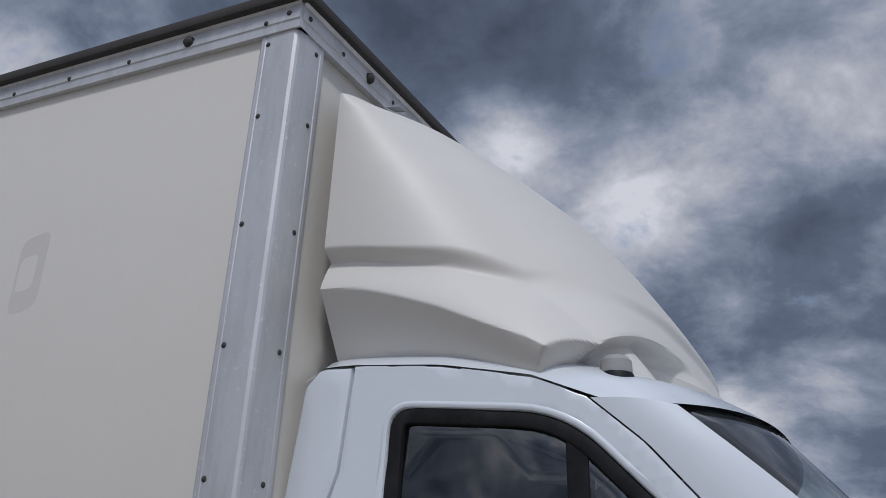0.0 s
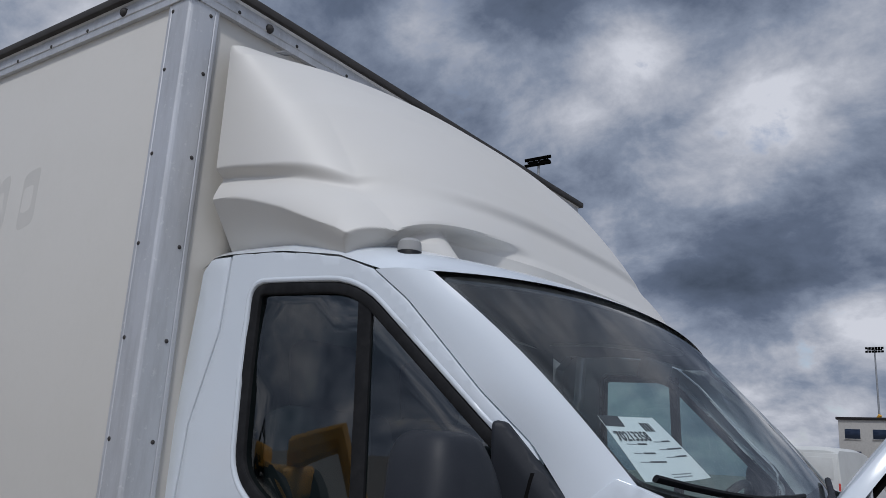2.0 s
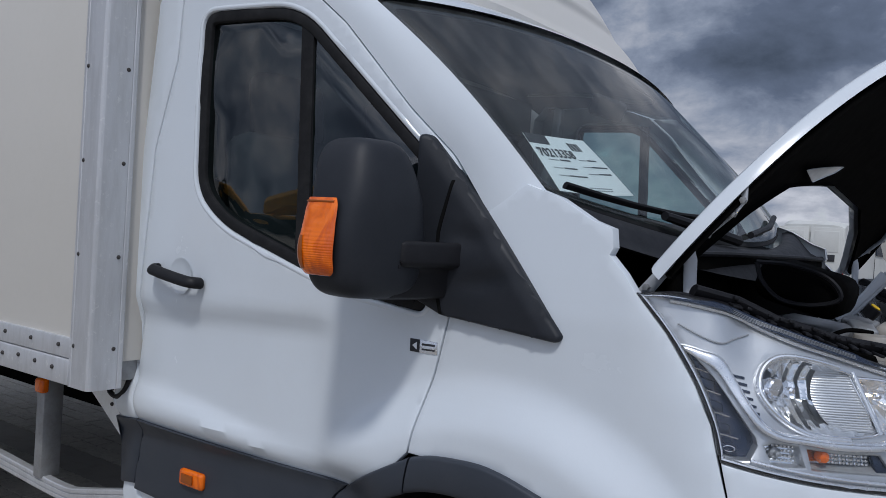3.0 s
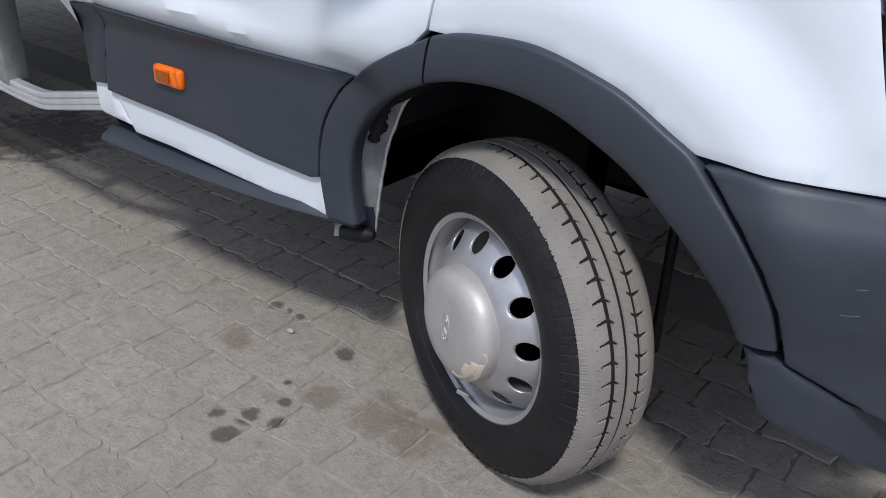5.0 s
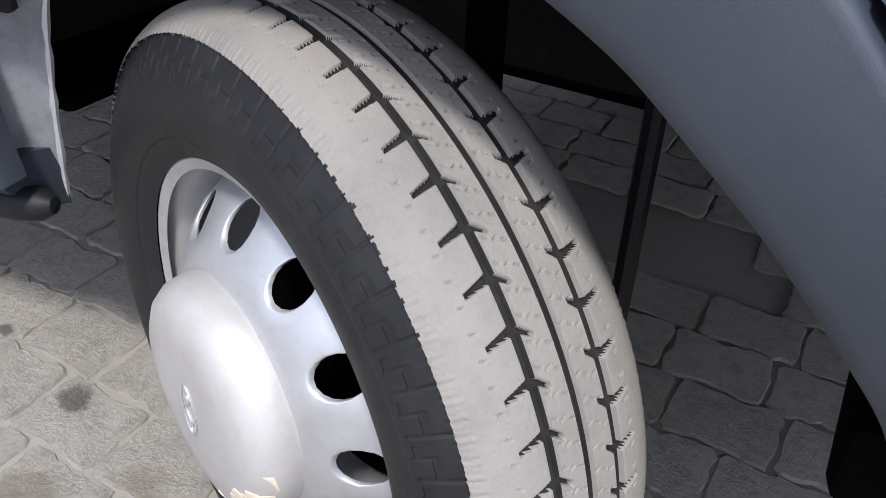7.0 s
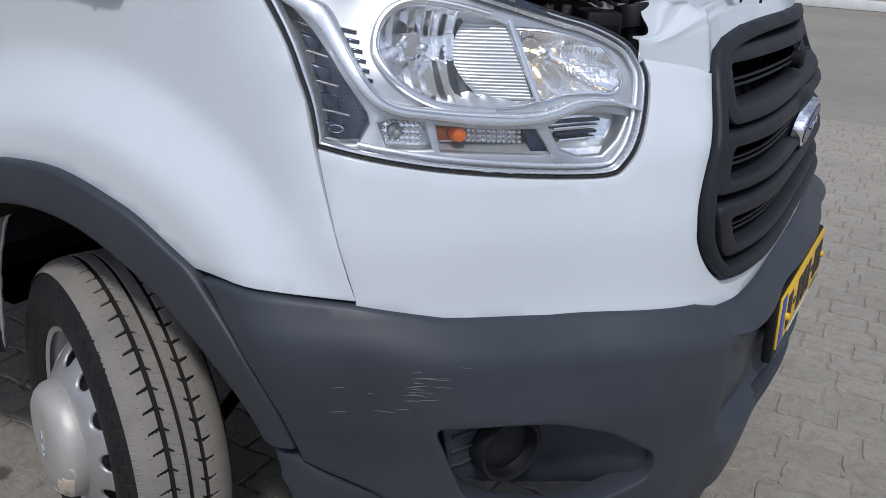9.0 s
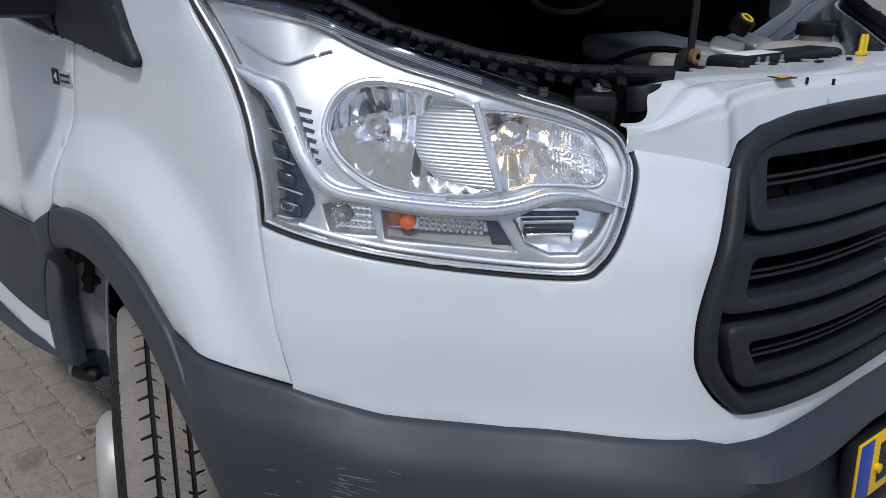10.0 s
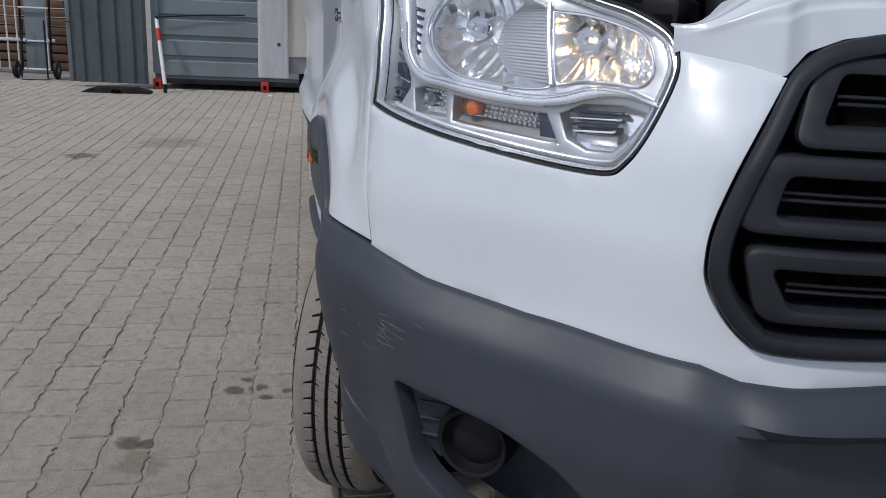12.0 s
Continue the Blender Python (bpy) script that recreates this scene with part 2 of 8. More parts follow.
M_REFLECTOR = worn("lamp_reflector", (0.93, 0.94, 0.95), (0.8, 0.81, 0.83), 0.12, 0.95, 25, 0.3)
M_SILVER = worn("satin_silver", (0.80, 0.81, 0.83), (0.70, 0.70, 0.72), 0.26, 0.85, 6, 0.2)
M_BEZEL = worn("lamp_bezel_metal", (0.55, 0.56, 0.57), (0.42, 0.42, 0.43), 0.36, 0.82, 9, 0.35)
M_INSERT = worn("ribbed_reflector", (0.56, 0.57, 0.58), (0.48, 0.48, 0.50), 0.34, 0.85, 12, 0.2)
M_LAMPDARK = worn("lamp_dark_chrome", (0.022, 0.032, 0.058), (0.07, 0.085, 0.12), 0.10, 0.6, 20, 0.3)
M_RIM = worn("silver_wheel_paint", (0.46, 0.46, 0.47), (0.30, 0.27, 0.23), 0.36, 0.55, 9, 0.5, 120)
M_CAP = worn("hub_cap_paint", (0.46, 0.44, 0.42), (0.33, 0.29, 0.25), 0.46, 0.3, 12, 0.5, 90)
M_CAPBARE = worn("bare_cap_plastic", (0.62, 0.52, 0.40), (0.45, 0.37, 0.28), 0.55, 0.0, 30, 0.5)
M_RUBBER = worn("tyre_sidewall", (0.010, 0.010, 0.011), (0.035, 0.034, 0.032), 0.55, 0.0, 14, 0.35, 160, 0.15, 400, Specular_IOR_Level=0.3)
M_TREAD = worn("dusty_tread", (0.235, 0.215, 0.19), (0.13, 0.12, 0.11), 0.9, 0.0, 14, 0.5, 170, 0.4, 320)
# dark rubber in the cuts, its colour also deepening the shade there
M_GROOVE = worn("tread_groove", (0.020, 0.019, 0.018), (0.05, 0.046, 0.04), 0.9, 0.0, 30, 0.4, Specular_IOR_Level=0.1)
M_ORANGE = Mat("amber_lens", (0.86, 0.17, 0.002), 0.10, 0.0, IOR=1.45, Coat_Weight=0.6, Specular_IOR_Level=0.3)
M_ORANGE.blend(M_ORANGE.ramp(M_ORANGE.noise(26, 3, 0.5, (1, 1, 0.5), "Object", 1.2), 0.42, 0.62), (0.55, 0.075, 0.001), 0.75)
M_ORANGE = M_ORANGE.m
M_AMBERBULB = Mat("amber_bulb", (0.45, 0.12, 0.02), 0.2, 0.5).m
M_FILAMENT = Mat("lit_bulb", (1.0, 0.8, 0.5), 0.1, 0.0, Emission_Color=(1.0, 0.62, 0.22, 1.0), Emission_Strength=34.0).m
M_MILKY = Mat("milky_lens", (0.40, 0.395, 0.385), 0.3, 0.0, Transmission_Weight=0.2, IOR=1.3).m
M_SEAT = worn("seat_fabric", (0.032, 0.034, 0.038), (0.055, 0.055, 0.058), 0.9, 0.0, 12, 0.4, 300, 0.3, 600, Specular_IOR_Level=0.1)
M_DASH = worn("dash_plastic", (0.018, 0.019, 0.021), (0.032, 0.032, 0.033), 0.7, 0.0, 12, 0.3, Specular_IOR_Level=0.2)
M_LINING = worn("cab_lining", (0.16, 0.17, 0.17), (0.11, 0.11, 0.11), 0.85, 0.0, 6, 0.4, Specular_IOR_Level=0.2)
M_PAPER = worn("white_paper", (0.82, 0.83, 0.85), (0.72, 0.73, 0.76), 0.6, 0.0, 5, 0.2)
M_INK = Mat("dark_ink", (0.02, 0.02, 0.025), 0.6).m
M_INKGREY = Mat("grey_ink", (0.30, 0.31, 0.33), 0.6).m
M_BLUE = Mat("badge_blue", (0.010, 0.024, 0.13), 0.22, 0.0).m
M_PLATE = worn("yellow_plate", (0.85, 0.52, 0.02), (0.65, 0.38, 0.02), 0.35, 0.0, 12, 0.3)
M_EUBLUE = Mat("plate_blue", (0.01, 0.06, 0.42), 0.35).m
M_TANK = worn("clouded_tank_plastic", (0.50, 0.47, 0.43), (0.36, 0.33, 0.29), 0.35, 0.0, 9, 0.4, Transmission_Weight=0.2)
M_YELLOW = worn("yellow_plastic", (0.80, 0.52, 0.02), (0.55, 0.36, 0.03), 0.45, 0.0, 10, 0.3)
M_RED = worn("red_paint", (0.50, 0.035, 0.02), (0.2, 0.04, 0.03), 0.5, 0.0, 12, 0.5)
M_WHITEPAINT = worn("white_metal_paint", (0.78, 0.78, 0.77), (0.45, 0.43, 0.40), 0.45, 0.0, 9, 0.4)
M_CONT = worn("grey_container_paint", (0.20, 0.245, 0.265), (0.13, 0.14, 0.14), 0.5, 0.1, 2.5, 0.5, 40)
M_CONTDARK = worn("dark_underside", (0.02, 0.02, 0.022), (0.05, 0.03, 0.02), 0.8, 0.0, 4, 0.5, Specular_IOR_Level=0.2)
M_LINER = worn("dusty_liner", (0.016, 0.016, 0.016), (0.05, 0.045, 0.040), 0.85, 0.0, 8, 0.6, 120, 0.4, 120, Specular_IOR_Level=0.15)
M_GREYLINER = worn("grey_inner_fender", (0.50, 0.51, 0.53), (0.14, 0.13, 0.12), 0.6, 0.0, 14, 0.7, 60, 0.3, 90)
M_RUST = worn("rusty_edge", (0.10, 0.055, 0.03), (0.03, 0.03, 0.03), 0.85, 0.0, 30, 0.7)
M_DIGGER = worn("machine_yellow", (0.72, 0.36, 0.03), (0.35, 0.19, 0.03), 0.45, 0.0, 3, 0.35)
M_WOOD = worn("brown_boards", (0.24, 0.14, 0.085), (0.12, 0.075, 0.05), 0.75, 0.0, 3, 0.6, 60)
M_CONCRETE = worn("pale_concrete", (0.42, 0.40, 0.37), (0.28, 0.26, 0.24), 0.85, 0.0, 3, 0.5, 50, 0.3, 60)

# ---------------------------------------------------------------- mesh tools


def empty(name):
    return new(name, None)


def part(name, bm, material, parent=None, label="", sharp=35, smooth=True):
    """Link a bmesh as one mesh object, under a thing or a part."""
    me = bpy.data.meshes.new(name)
    bm.to_mesh(me)
    bm.free()
    for m in (material if isinstance(material, (list, tuple)) else [material]):
        me.materials.append(m)
    if smooth:
        me.shade_smooth()
        me.set_sharp_from_angle(angle=radians(sharp))
    ob = new(name, me)
    ob.parent = parent
    if label:
        ob["label"] = label
    return ob


def curve_pts(pts, n=8, closed=False):
    """A Catmull-Rom curve through 2D or 3D points."""
    P = [np.array(p, float) for p in pts]
    out, k = [], len(P)
    for i in range(k if closed else k - 1):
        a = P[i - 1] if closed or i > 0 else 2 * P[0] - P[1]
        b, c = P[i], P[(i + 1) % k]
        d = P[(i + 2) % k] if closed or i + 2 < k else 2 * P[-1] - P[-2]
        for j in range(n):
            t = j / n
            out.append(0.5 * (2 * b + (c - a) * t + (2 * a - 5 * b + 4 * c - d) * t * t + (3 * b - a - 3 * c + d) * t ** 3))
    if not closed:
        out.append(P[-1])
    return out


def rounded(pts, r, n=5):
    """A closed polygon with its corners rounded; r may be one radius or one a corner."""
    P = [np.array(p, float) for p in pts]
    out = []
    for i, p in enumerate(P):
        ri = r[i] if isinstance(r, (list, tuple)) else r
        a, b = P[i - 1] - p, P[(i + 1) % len(P)] - p
        la, lb = np.linalg.norm(a), np.linalg.norm(b)
        k = min(ri, la * 0.48, lb * 0.48)
        if k < 1e-5:
            out.append(p)
            continue
        s, e = p + a / la * k, p + b / lb * k
        for j in range(n + 1):
            t = j / n
            out.append((1 - t) ** 2 * s + 2 * t * (1 - t) * p + t * t * e)
    return out


def dense(pts, step):
    """A closed outline with no edge longer than step."""
    out = []
    for i, p in enumerate(pts):
        q = np.array(pts[(i + 1) % len(pts)], float)
        p = np.array(p, float)
        k = max(1, int(np.ceil(np.linalg.norm(q - p) / step)))
        out += [p + (q - p) * j / k for j in range(k)]
    return out


def inside(pts, loops):
    """Which of many 2D points lie inside the outline and outside its holes (even-odd)."""
    odd = np.zeros(len(pts), bool)
    for L in loops:
        q = np.roll(L, -1, axis=0)
        for (x0, y0), (x1, y1) in zip(L, q):
            if y0 != y1:
                hit = ((pts[:, 1] < y0) != (pts[:, 1] < y1)) & (pts[:, 0] < x0 + (pts[:, 1] - y0) * (x1 - x0) / (y1 - y0))
                odd ^= hit
    return odd


def patch(outline, surf, step=0.05, thick=0.012, r=0.004, holes=()):
    """A plate that follows surf(a, b, d): the filled outline with rounded edges of depth thick."""
    loops = [np.array(dense(loop, step)) for loop in (outline, *holes)]
    rim_pts = np.concatenate(loops)
    lo, hi = rim_pts.min(0), rim_pts.max(0)
    gx, gy = np.meshgrid(np.arange(lo[0] + step * 0.37, hi[0], step), np.arange(lo[1] + step * 0.41, hi[1], step))
    gp = np.stack([gx.ravel(), gy.ravel()], 1)
    if len(gp):
        gp = gp[inside(gp, loops)]
    if len(gp):
        near = np.array([((rim_pts - p) ** 2).sum(1).min() for p in gp])
        gp = gp[near > (0.45 * step) ** 2]
    pts, edges_in = [Vector(p) for p in rim_pts], []
    o = 0
    for L in loops:
        edges_in += [(o + i, o + (i + 1) % len(L)) for i in range(len(L))]
        o += len(L)
    pts += [Vector(p) for p in gp]
    vs2, _, tris, *_ = mathutils.geometry.delaunay_2d_cdt(pts, edges_in, [], 0, 1e-7)
    mid = np.array([[sum(vs2[i][0] for i in t) / 3, sum(vs2[i][1] for i in t) / 3] for t in tris])
    keep = inside(mid, loops)
    bm = bmesh.new()
    bvs = [bm.verts.new((v[0], v[1], 0)) for v in vs2]
    for t, k in zip(tris, keep):
        if k:
            bm.faces.new([bvs[i] for i in t])
    bmesh.ops.delete(bm, geom=[v for v in bm.verts if not v.link_faces], context="VERTS")
    bm.normal_update()
    for f in bm.faces:
        if f.normal.z < 0:
            f.normal_flip()
    # the rim
    outw, edges = {}, [e for e in bm.edges if e.is_boundary]
    for e in edges:
        f = e.link_faces[0]
        a, b = e.verts
        t = (b.co - a.co)
        if t.length < 1e-9:
            continue
        nrm = Vector((t.y, -t.x, 0)).normalized()
        if nrm.dot(f.calc_center_median() - a.co) > 0:
            nrm = -nrm
        for v in e.verts:
            outw.setdefault(v, []).append(nrm)
    rings = {}
    for v, ns in outw.items():
        n = sum(ns, Vector())
        n = n / max(n.length, 1e-6)
        k = 1 / max(0.5, n.dot(ns[0]))
        p = v.co.copy()
        chain = []
        for inset, depth in ((0.32, -0.32 * r), (0.0, -r), (0.0, -thick)):
            q = p - n * (r * inset * k)
            chain.append((q, depth))
        v.co = p - n * (r * k)
        rings[v] = chain
    flat = {v: (v.co.x, v.co.y) for v in bm.verts}
    made = {v: [bm.verts.new(surf(q.x, q.y, d)) for q, d in chain] for v, chain in rings.items()}
    for e in edges:
        f = e.link_faces[0]
        a, b = e.verts
        if a not in made or b not in made:
            continue
        for l in f.loops:
            if l.edge == e:
                a, b = l.vert, l.link_loop_next.vert
        ca, cb = [a] + made[a], [b] + made[b]
        for i in range(3):
            bm.faces.new((cb[i], ca[i], ca[i + 1], cb[i + 1]))
    for v, (x, y) in flat.items():
        v.co = surf(x, y, 0.0)
    # outward faces: compare with the surface's own outward direction
    f = max(bm.faces, key=lambda f: f.calc_area())
    c = f.calc_center_median()
    v0 = min(flat, key=lambda v: (v.co - c).length)
    x, y = flat[v0]
    if (Vector(surf(x, y, 0.01)) - Vector(surf(x, y, 0.0))).dot(f.normal) < 0:
        bmesh.ops.reverse_faces(bm, faces=bm.faces[:])
    return bm


def grid(nu, nv, fn, close_u=False, close_v=False):
    """A surface from fn(u, v), u and v from 0 to 1."""
    bm = bmesh.new()
    rows = [[bm.verts.new(fn(i / (nu if close_u else nu - 1), j / (nv if close_v else nv - 1))) for j in range(nv)] for i in range(nu)]
    for i in range(nu if close_u else nu - 1):
        for j in range(nv if close_v else nv - 1):
            a, b = rows[i], rows[(i + 1) % nu]
            bm.faces.new((a[j], b[j], b[(j + 1) % nv], a[(j + 1) % nv]))
    return bm


def box(sx, sy, sz, at=(0, 0, 0), bevel=0.004, rot=(0, 0, 0), seg=2, bm=None):
    """A bevelled block, centred at a place."""
    own = bm or bmesh.new()
    m = pose(*at, *rot) @ Matrix.Diagonal((sx, sy, sz, 1))
    got = bmesh.ops.create_cube(own, size=1, matrix=m)["verts"]
    if bevel:
        es = list({e for v in got for e in v.link_edges})
        bmesh.ops.bevel(own, geom=es, offset=min(bevel, 0.45 * min(sx, sy, sz)), segments=seg, affect="EDGES", profile=0.5)
    return own


def lathe(profile, n=48, axis=Matrix(), bm=None):
    """Turn a profile of (radius, height) round the local z axis."""
    own = bm or bmesh.new()
    rows = []
    for i in range(n):
        a = 2 * math.pi * i / n
        rows.append([own.verts.new(axis @ Vector((r * math.cos(a), r * math.sin(a), h))) for r, h in profile])
    for i in range(n):
        a, b = rows[i], rows[(i + 1) % n]
        for j in range(len(profile) - 1):
            own.faces.new((a[j], b[j], b[j + 1], a[j + 1]))
    return own


def tube(pts, r, n=10, bm=None, caps=True, flat=1.0):
    """A round bar along points; r is one radius or one a point."""
    own = bm or bmesh.new()
    P = [Vector(p) for p in pts]
    rings, side = [], None
    for i, p in enumerate(P):
        t = (P[min(i + 1, len(P) - 1)] - P[max(i - 1, 0)]).normalized()
        if side is None:
            side = t.orthogonal().normalized()
        side = (side - t * side.dot(t)).normalized()
        up = t.cross(side)
        ri = r[i] if isinstance(r, (list, tuple)) else r
        rings.append([own.verts.new(p + side * (ri * math.cos(2 * math.pi * k / n)) + up * (ri * flat * math.sin(2 * math.pi * k / n))) for k in range(n)])
    for a, b in zip(rings, rings[1:]):
        for k in range(n):
            own.faces.new((a[k], a[(k + 1) % n], b[(k + 1) % n], b[k]))
    if caps:
        own.faces.new(rings[0][::-1])
        own.faces.new(rings[-1])
    return own


def prism(outline, d0, d1, to, bevel=0.0):
    """An outline given depth from d0 to d1 by to(a, b, d)."""
    bm = bmesh.new()
    lo = [bm.verts.new(to(p[0], p[1], d0)) for p in outline]
    hi = [bm.verts.new(to(p[0], p[1], d1)) for p in outline]
    bm.faces.new(lo[::-1])
    top = bm.faces.new(hi)
    for i in range(len(outline)):
        j = (i + 1) % len(outline)
        bm.faces.new((lo[i], lo[j], hi[j], hi[i]))
    bmesh.ops.recalc_face_normals(bm, faces=bm.faces[:])
    if bevel:
        es = [e for e in bm.edges if e.calc_face_angle(0) > 0.6]
        bmesh.ops.bevel(bm, geom=es, offset=bevel, segments=2, affect="EDGES", profile=0.5)
    return bm


def mirrored(bm, yc):
    """The same mesh on the far side of the centre line."""
    other = bm.copy()
    for v in other.verts:
        v.co.y = 2 * yc - v.co.y
    bmesh.ops.reverse_faces(other, faces=other.faces[:])
    return other


def letters(text, size, m, material, parent, name="lettering", depth=0.0006, spacing=1.0, bold=0.0):
    """Built-in font lettering as a mesh, laid into the plane of m."""
    cu = bpy.data.curves.new(name, "FONT")
    cu.body, cu.size, cu.extrude, cu.space_character, cu.offset = text, size, depth, spacing, bold
    cu.align_x, cu.align_y = "CENTER", "CENTER"
    cu.resolution_u = 3
    tmp = bpy.data.objects.new(name, cu)
    scene.collection.objects.link(tmp)
    bpy.context.view_layer.update()
    me = bpy.data.meshes.new_from_object(tmp.evaluated_get(bpy.context.evaluated_depsgraph_get()))
    bpy.data.objects.remove(tmp)
    me.transform(m)
    me.materials.clear()
    me.materials.append(material)
    ob = new(name, me)
    ob.parent = parent
    return ob


def smooth(a, b, x):
    t = min(1.0, max(0.0, (x - a) / (b - a)))
    return t * t * (3 - 2 * t)


def lerp_tab(tab, x):
    """Linear reading of a table of (x, value)."""
    if x <= tab[0][0]:
        return tab[0][1]
    for (x0, v0), (x1, v1) in zip(tab, tab[1:]):
        if x <= x1:
            k = (x - x0) / (x1 - x0)
            return v0 + (v1 - v0) * k
    return tab[-1][1]

# ---------------------------------------------------------------- the truck's outer skin
YC = 1.07                      # centre line of the truck
ARCH = (0.11, 0.465)           # centre of the wheel arch, x and z
PLAN = [(-1.30, -0.055), (-0.95, -0.052), (-0.6, -0.03), (-0.2, 0.03), (0.0, 0.058), (0.3, 0.068), (0.5, 0.072), (0.62, 0.092),
        (0.73, 0.168), (0.86, 0.30), (0.98, 0.44), (1.045, 0.55), (1.077, 0.67), (1.099, 0.82), (1.113, 0.96), (1.118, 1.07), (1.113, 1.18), (1.099, 1.32)]
LEAN = [(0.2, 0.01), (0.45, -0.03), (0.6, -0.045), (0.70, -0.037), (0.77, -0.025), (0.88, -0.021), (1.0, 0.0), (1.11, 0.03), (1.2, 0.075), (1.34, 0.16)]
PLAN_P = np.array(curve_pts(PLAN, 12))
PLAN_S = np.concatenate([[0], np.cumsum(np.linalg.norm(np.diff(PLAN_P, axis=0), axis=1))])
PLAN_S = np.where(PLAN_P[:, 0] <= 0.3, PLAN_P[:, 0], PLAN_S - float(np.interp(0.3, PLAN_P[:75, 0], PLAN_S[:75])) + 0.3)
PLAN_T = np.gradient(PLAN_P, axis=0)
PLAN_T /= np.linalg.norm(PLAN_T, axis=1)[:, None]


def s_of_y(y):
    """The place along the plan where the skin stands at this y, on the front."""
    k = np.searchsorted(PLAN_S, 0.55)
    return float(np.interp(y, PLAN_P[k:, 1], PLAN_S[k:]))


def skin(s, z, d=0.0):
    """A point d outside the painted skin: s runs along the side (there s = x) and round the front corner to the centre line."""
    x, y = float(np.interp(s, PLAN_S, PLAN_P[:, 0])), float(np.interp(s, PLAN_S, PLAN_P[:, 1]))
    tx, ty = float(np.interp(s, PLAN_S, PLAN_T[:, 0])), float(np.interp(s, PLAN_S, PLAN_T[:, 1]))
    k = math.hypot(tx, ty)
    nx, ny = ty / k, -tx / k
    off = d - lerp_tab(LEAN, z) * smooth(0.40, 0.68, s) + 0.010 * smooth(0.45, 0.57, s) * smooth(0.95, 0.75, s)
    low = smooth(0.78, 0.70, z)
    off += 0.028 * smooth(0.98, 1.21, s) * smooth(1.14, 1.0, z) * (smooth(1.79, 1.34, s) * (1 - low) + smooth(1.56, 1.27, s) * low)
    r = math.hypot(s - ARCH[0], z - ARCH[1])
    off += 0.052 * smooth(0.645, 0.50, r) * smooth(0.72, 0.5, s) * (1 - smooth(-0.10, -0.30, s) * smooth(0.90, 0.76, z))
    off -= 0.042 * smooth(0.76, 0.50, z) * smooth(0.33, 0.54, s) * smooth(0.88, 0.66, s)
    # long hollow pressed into the door between the handle and the lower trim
    hi, lo = lerp_tab([(-1.06, 1.155), (-0.65, 1.175), (-0.40, 1.185)], s), lerp_tab([(-1.06, 0.885), (-0.82, 0.865), (-0.66, 0.838), (-0.45, 0.80)], s)
    off -= 0.024 * smooth(hi + 0.015, hi - 0.06, z) * smooth(lo - 0.02, lo + 0.05, z) * smooth(-0.29, -0.43, s)
    off -= 0.055 * smooth(0.84, 0.75, z) * smooth(-0.12, -0.36, s)
    off -= max(0.0, z - 1.25) * 0.10 * smooth(-0.2, 0.2, s)
    return (x + nx * off, y + ny * off, z)


SC = s_of_y(YC)                # the centre line's place along the plan


def wrap(s, z, d=0.0):
    """The skin carried on past the centre line to the far side."""
    if s <= SC:
        return skin(s, z, d)
    x, y, z = skin(2 * SC - s, z, d)
    return (x, 2 * YC - y, z)


def whole(half):
    """An outline from the half that ends on the centre line."""
    return half + [(2 * SC - s, z) for s, z in reversed(half)]


def inset(pts, k):
    """A closed outline drawn in by k."""
    P = [np.array(p, float) for p in pts]
    area = sum(P[i - 1][0] * P[i][1] - P[i][0] * P[i - 1][1] for i in range(len(P)))
    sg = 1 if area > 0 else -1
    out = []
    for i, p in enumerate(P):
        t = P[(i + 1) % len(P)] - P[i - 1]
        t /= np.linalg.norm(t) + 1e-9
        out.append(p + sg * k * np.array((-t[1], t[0])))
    return out

# ---------------------------------------------------------------- the truck
truck = tagged(empty("box_truck"), "white box truck with open bonnet, cream cargo box and grey bumper", "truck")
truck.location = (0, 0, 0)

# -- cargo box
BX, BY0, BY1, BZ0, BZ1, BXR = -1.085, -0.195, 2 * YC + 0.195, 0.895, 2.905, -5.3
bm = box(BX - BXR - 0.06, 0.03, BZ1 - BZ0 - 0.16, ((BX + BXR) / 2 - 0.03, BY0 + 0.02, (BZ0 + BZ1) / 2 + 0.03), 0.002)
cargo_side = part("cargo_side_panel", bm, M_PANEL, truck, "plain cream side panel with faint ghost lettering")
part("cargo_side_panel", box(BX - BXR - 0.06, 0.03, BZ1 - BZ0 - 0.16, ((BX + BXR) / 2 - 0.03, BY1 - 0.02, (BZ0 + BZ1) / 2 + 0.03), 0.002), M_PANEL, truck)
part("cargo_front_panel", box(0.03, BY1 - BY0 - 0.06, BZ1 - BZ0 - 0.1, (BX - 0.022, YC, (BZ0 + BZ1) / 2 + 0.03), 0.002), M_PANEL, truck, "cream front wall panel")
part("cargo_rear_panel", box(0.03, BY1 - BY0 - 0.06, BZ1 - BZ0 - 0.1, (BXR + 0.02, YC, (BZ0 + BZ1) / 2), 0.002), M_PANEL, truck)
part("cargo_roof", box(BX - BXR - 0.02, BY1 - BY0 - 0.02, 0.03, ((BX + BXR) / 2, YC, BZ1 - 0.015), 0.004), M_PANEL, truck)
part("cargo_floor", box(BX - BXR - 0.04, BY1 - BY0 - 0.04, 0.08, ((BX + BXR) / 2, YC, BZ0 + 0.06), 0.004), M_STEEL, truck)


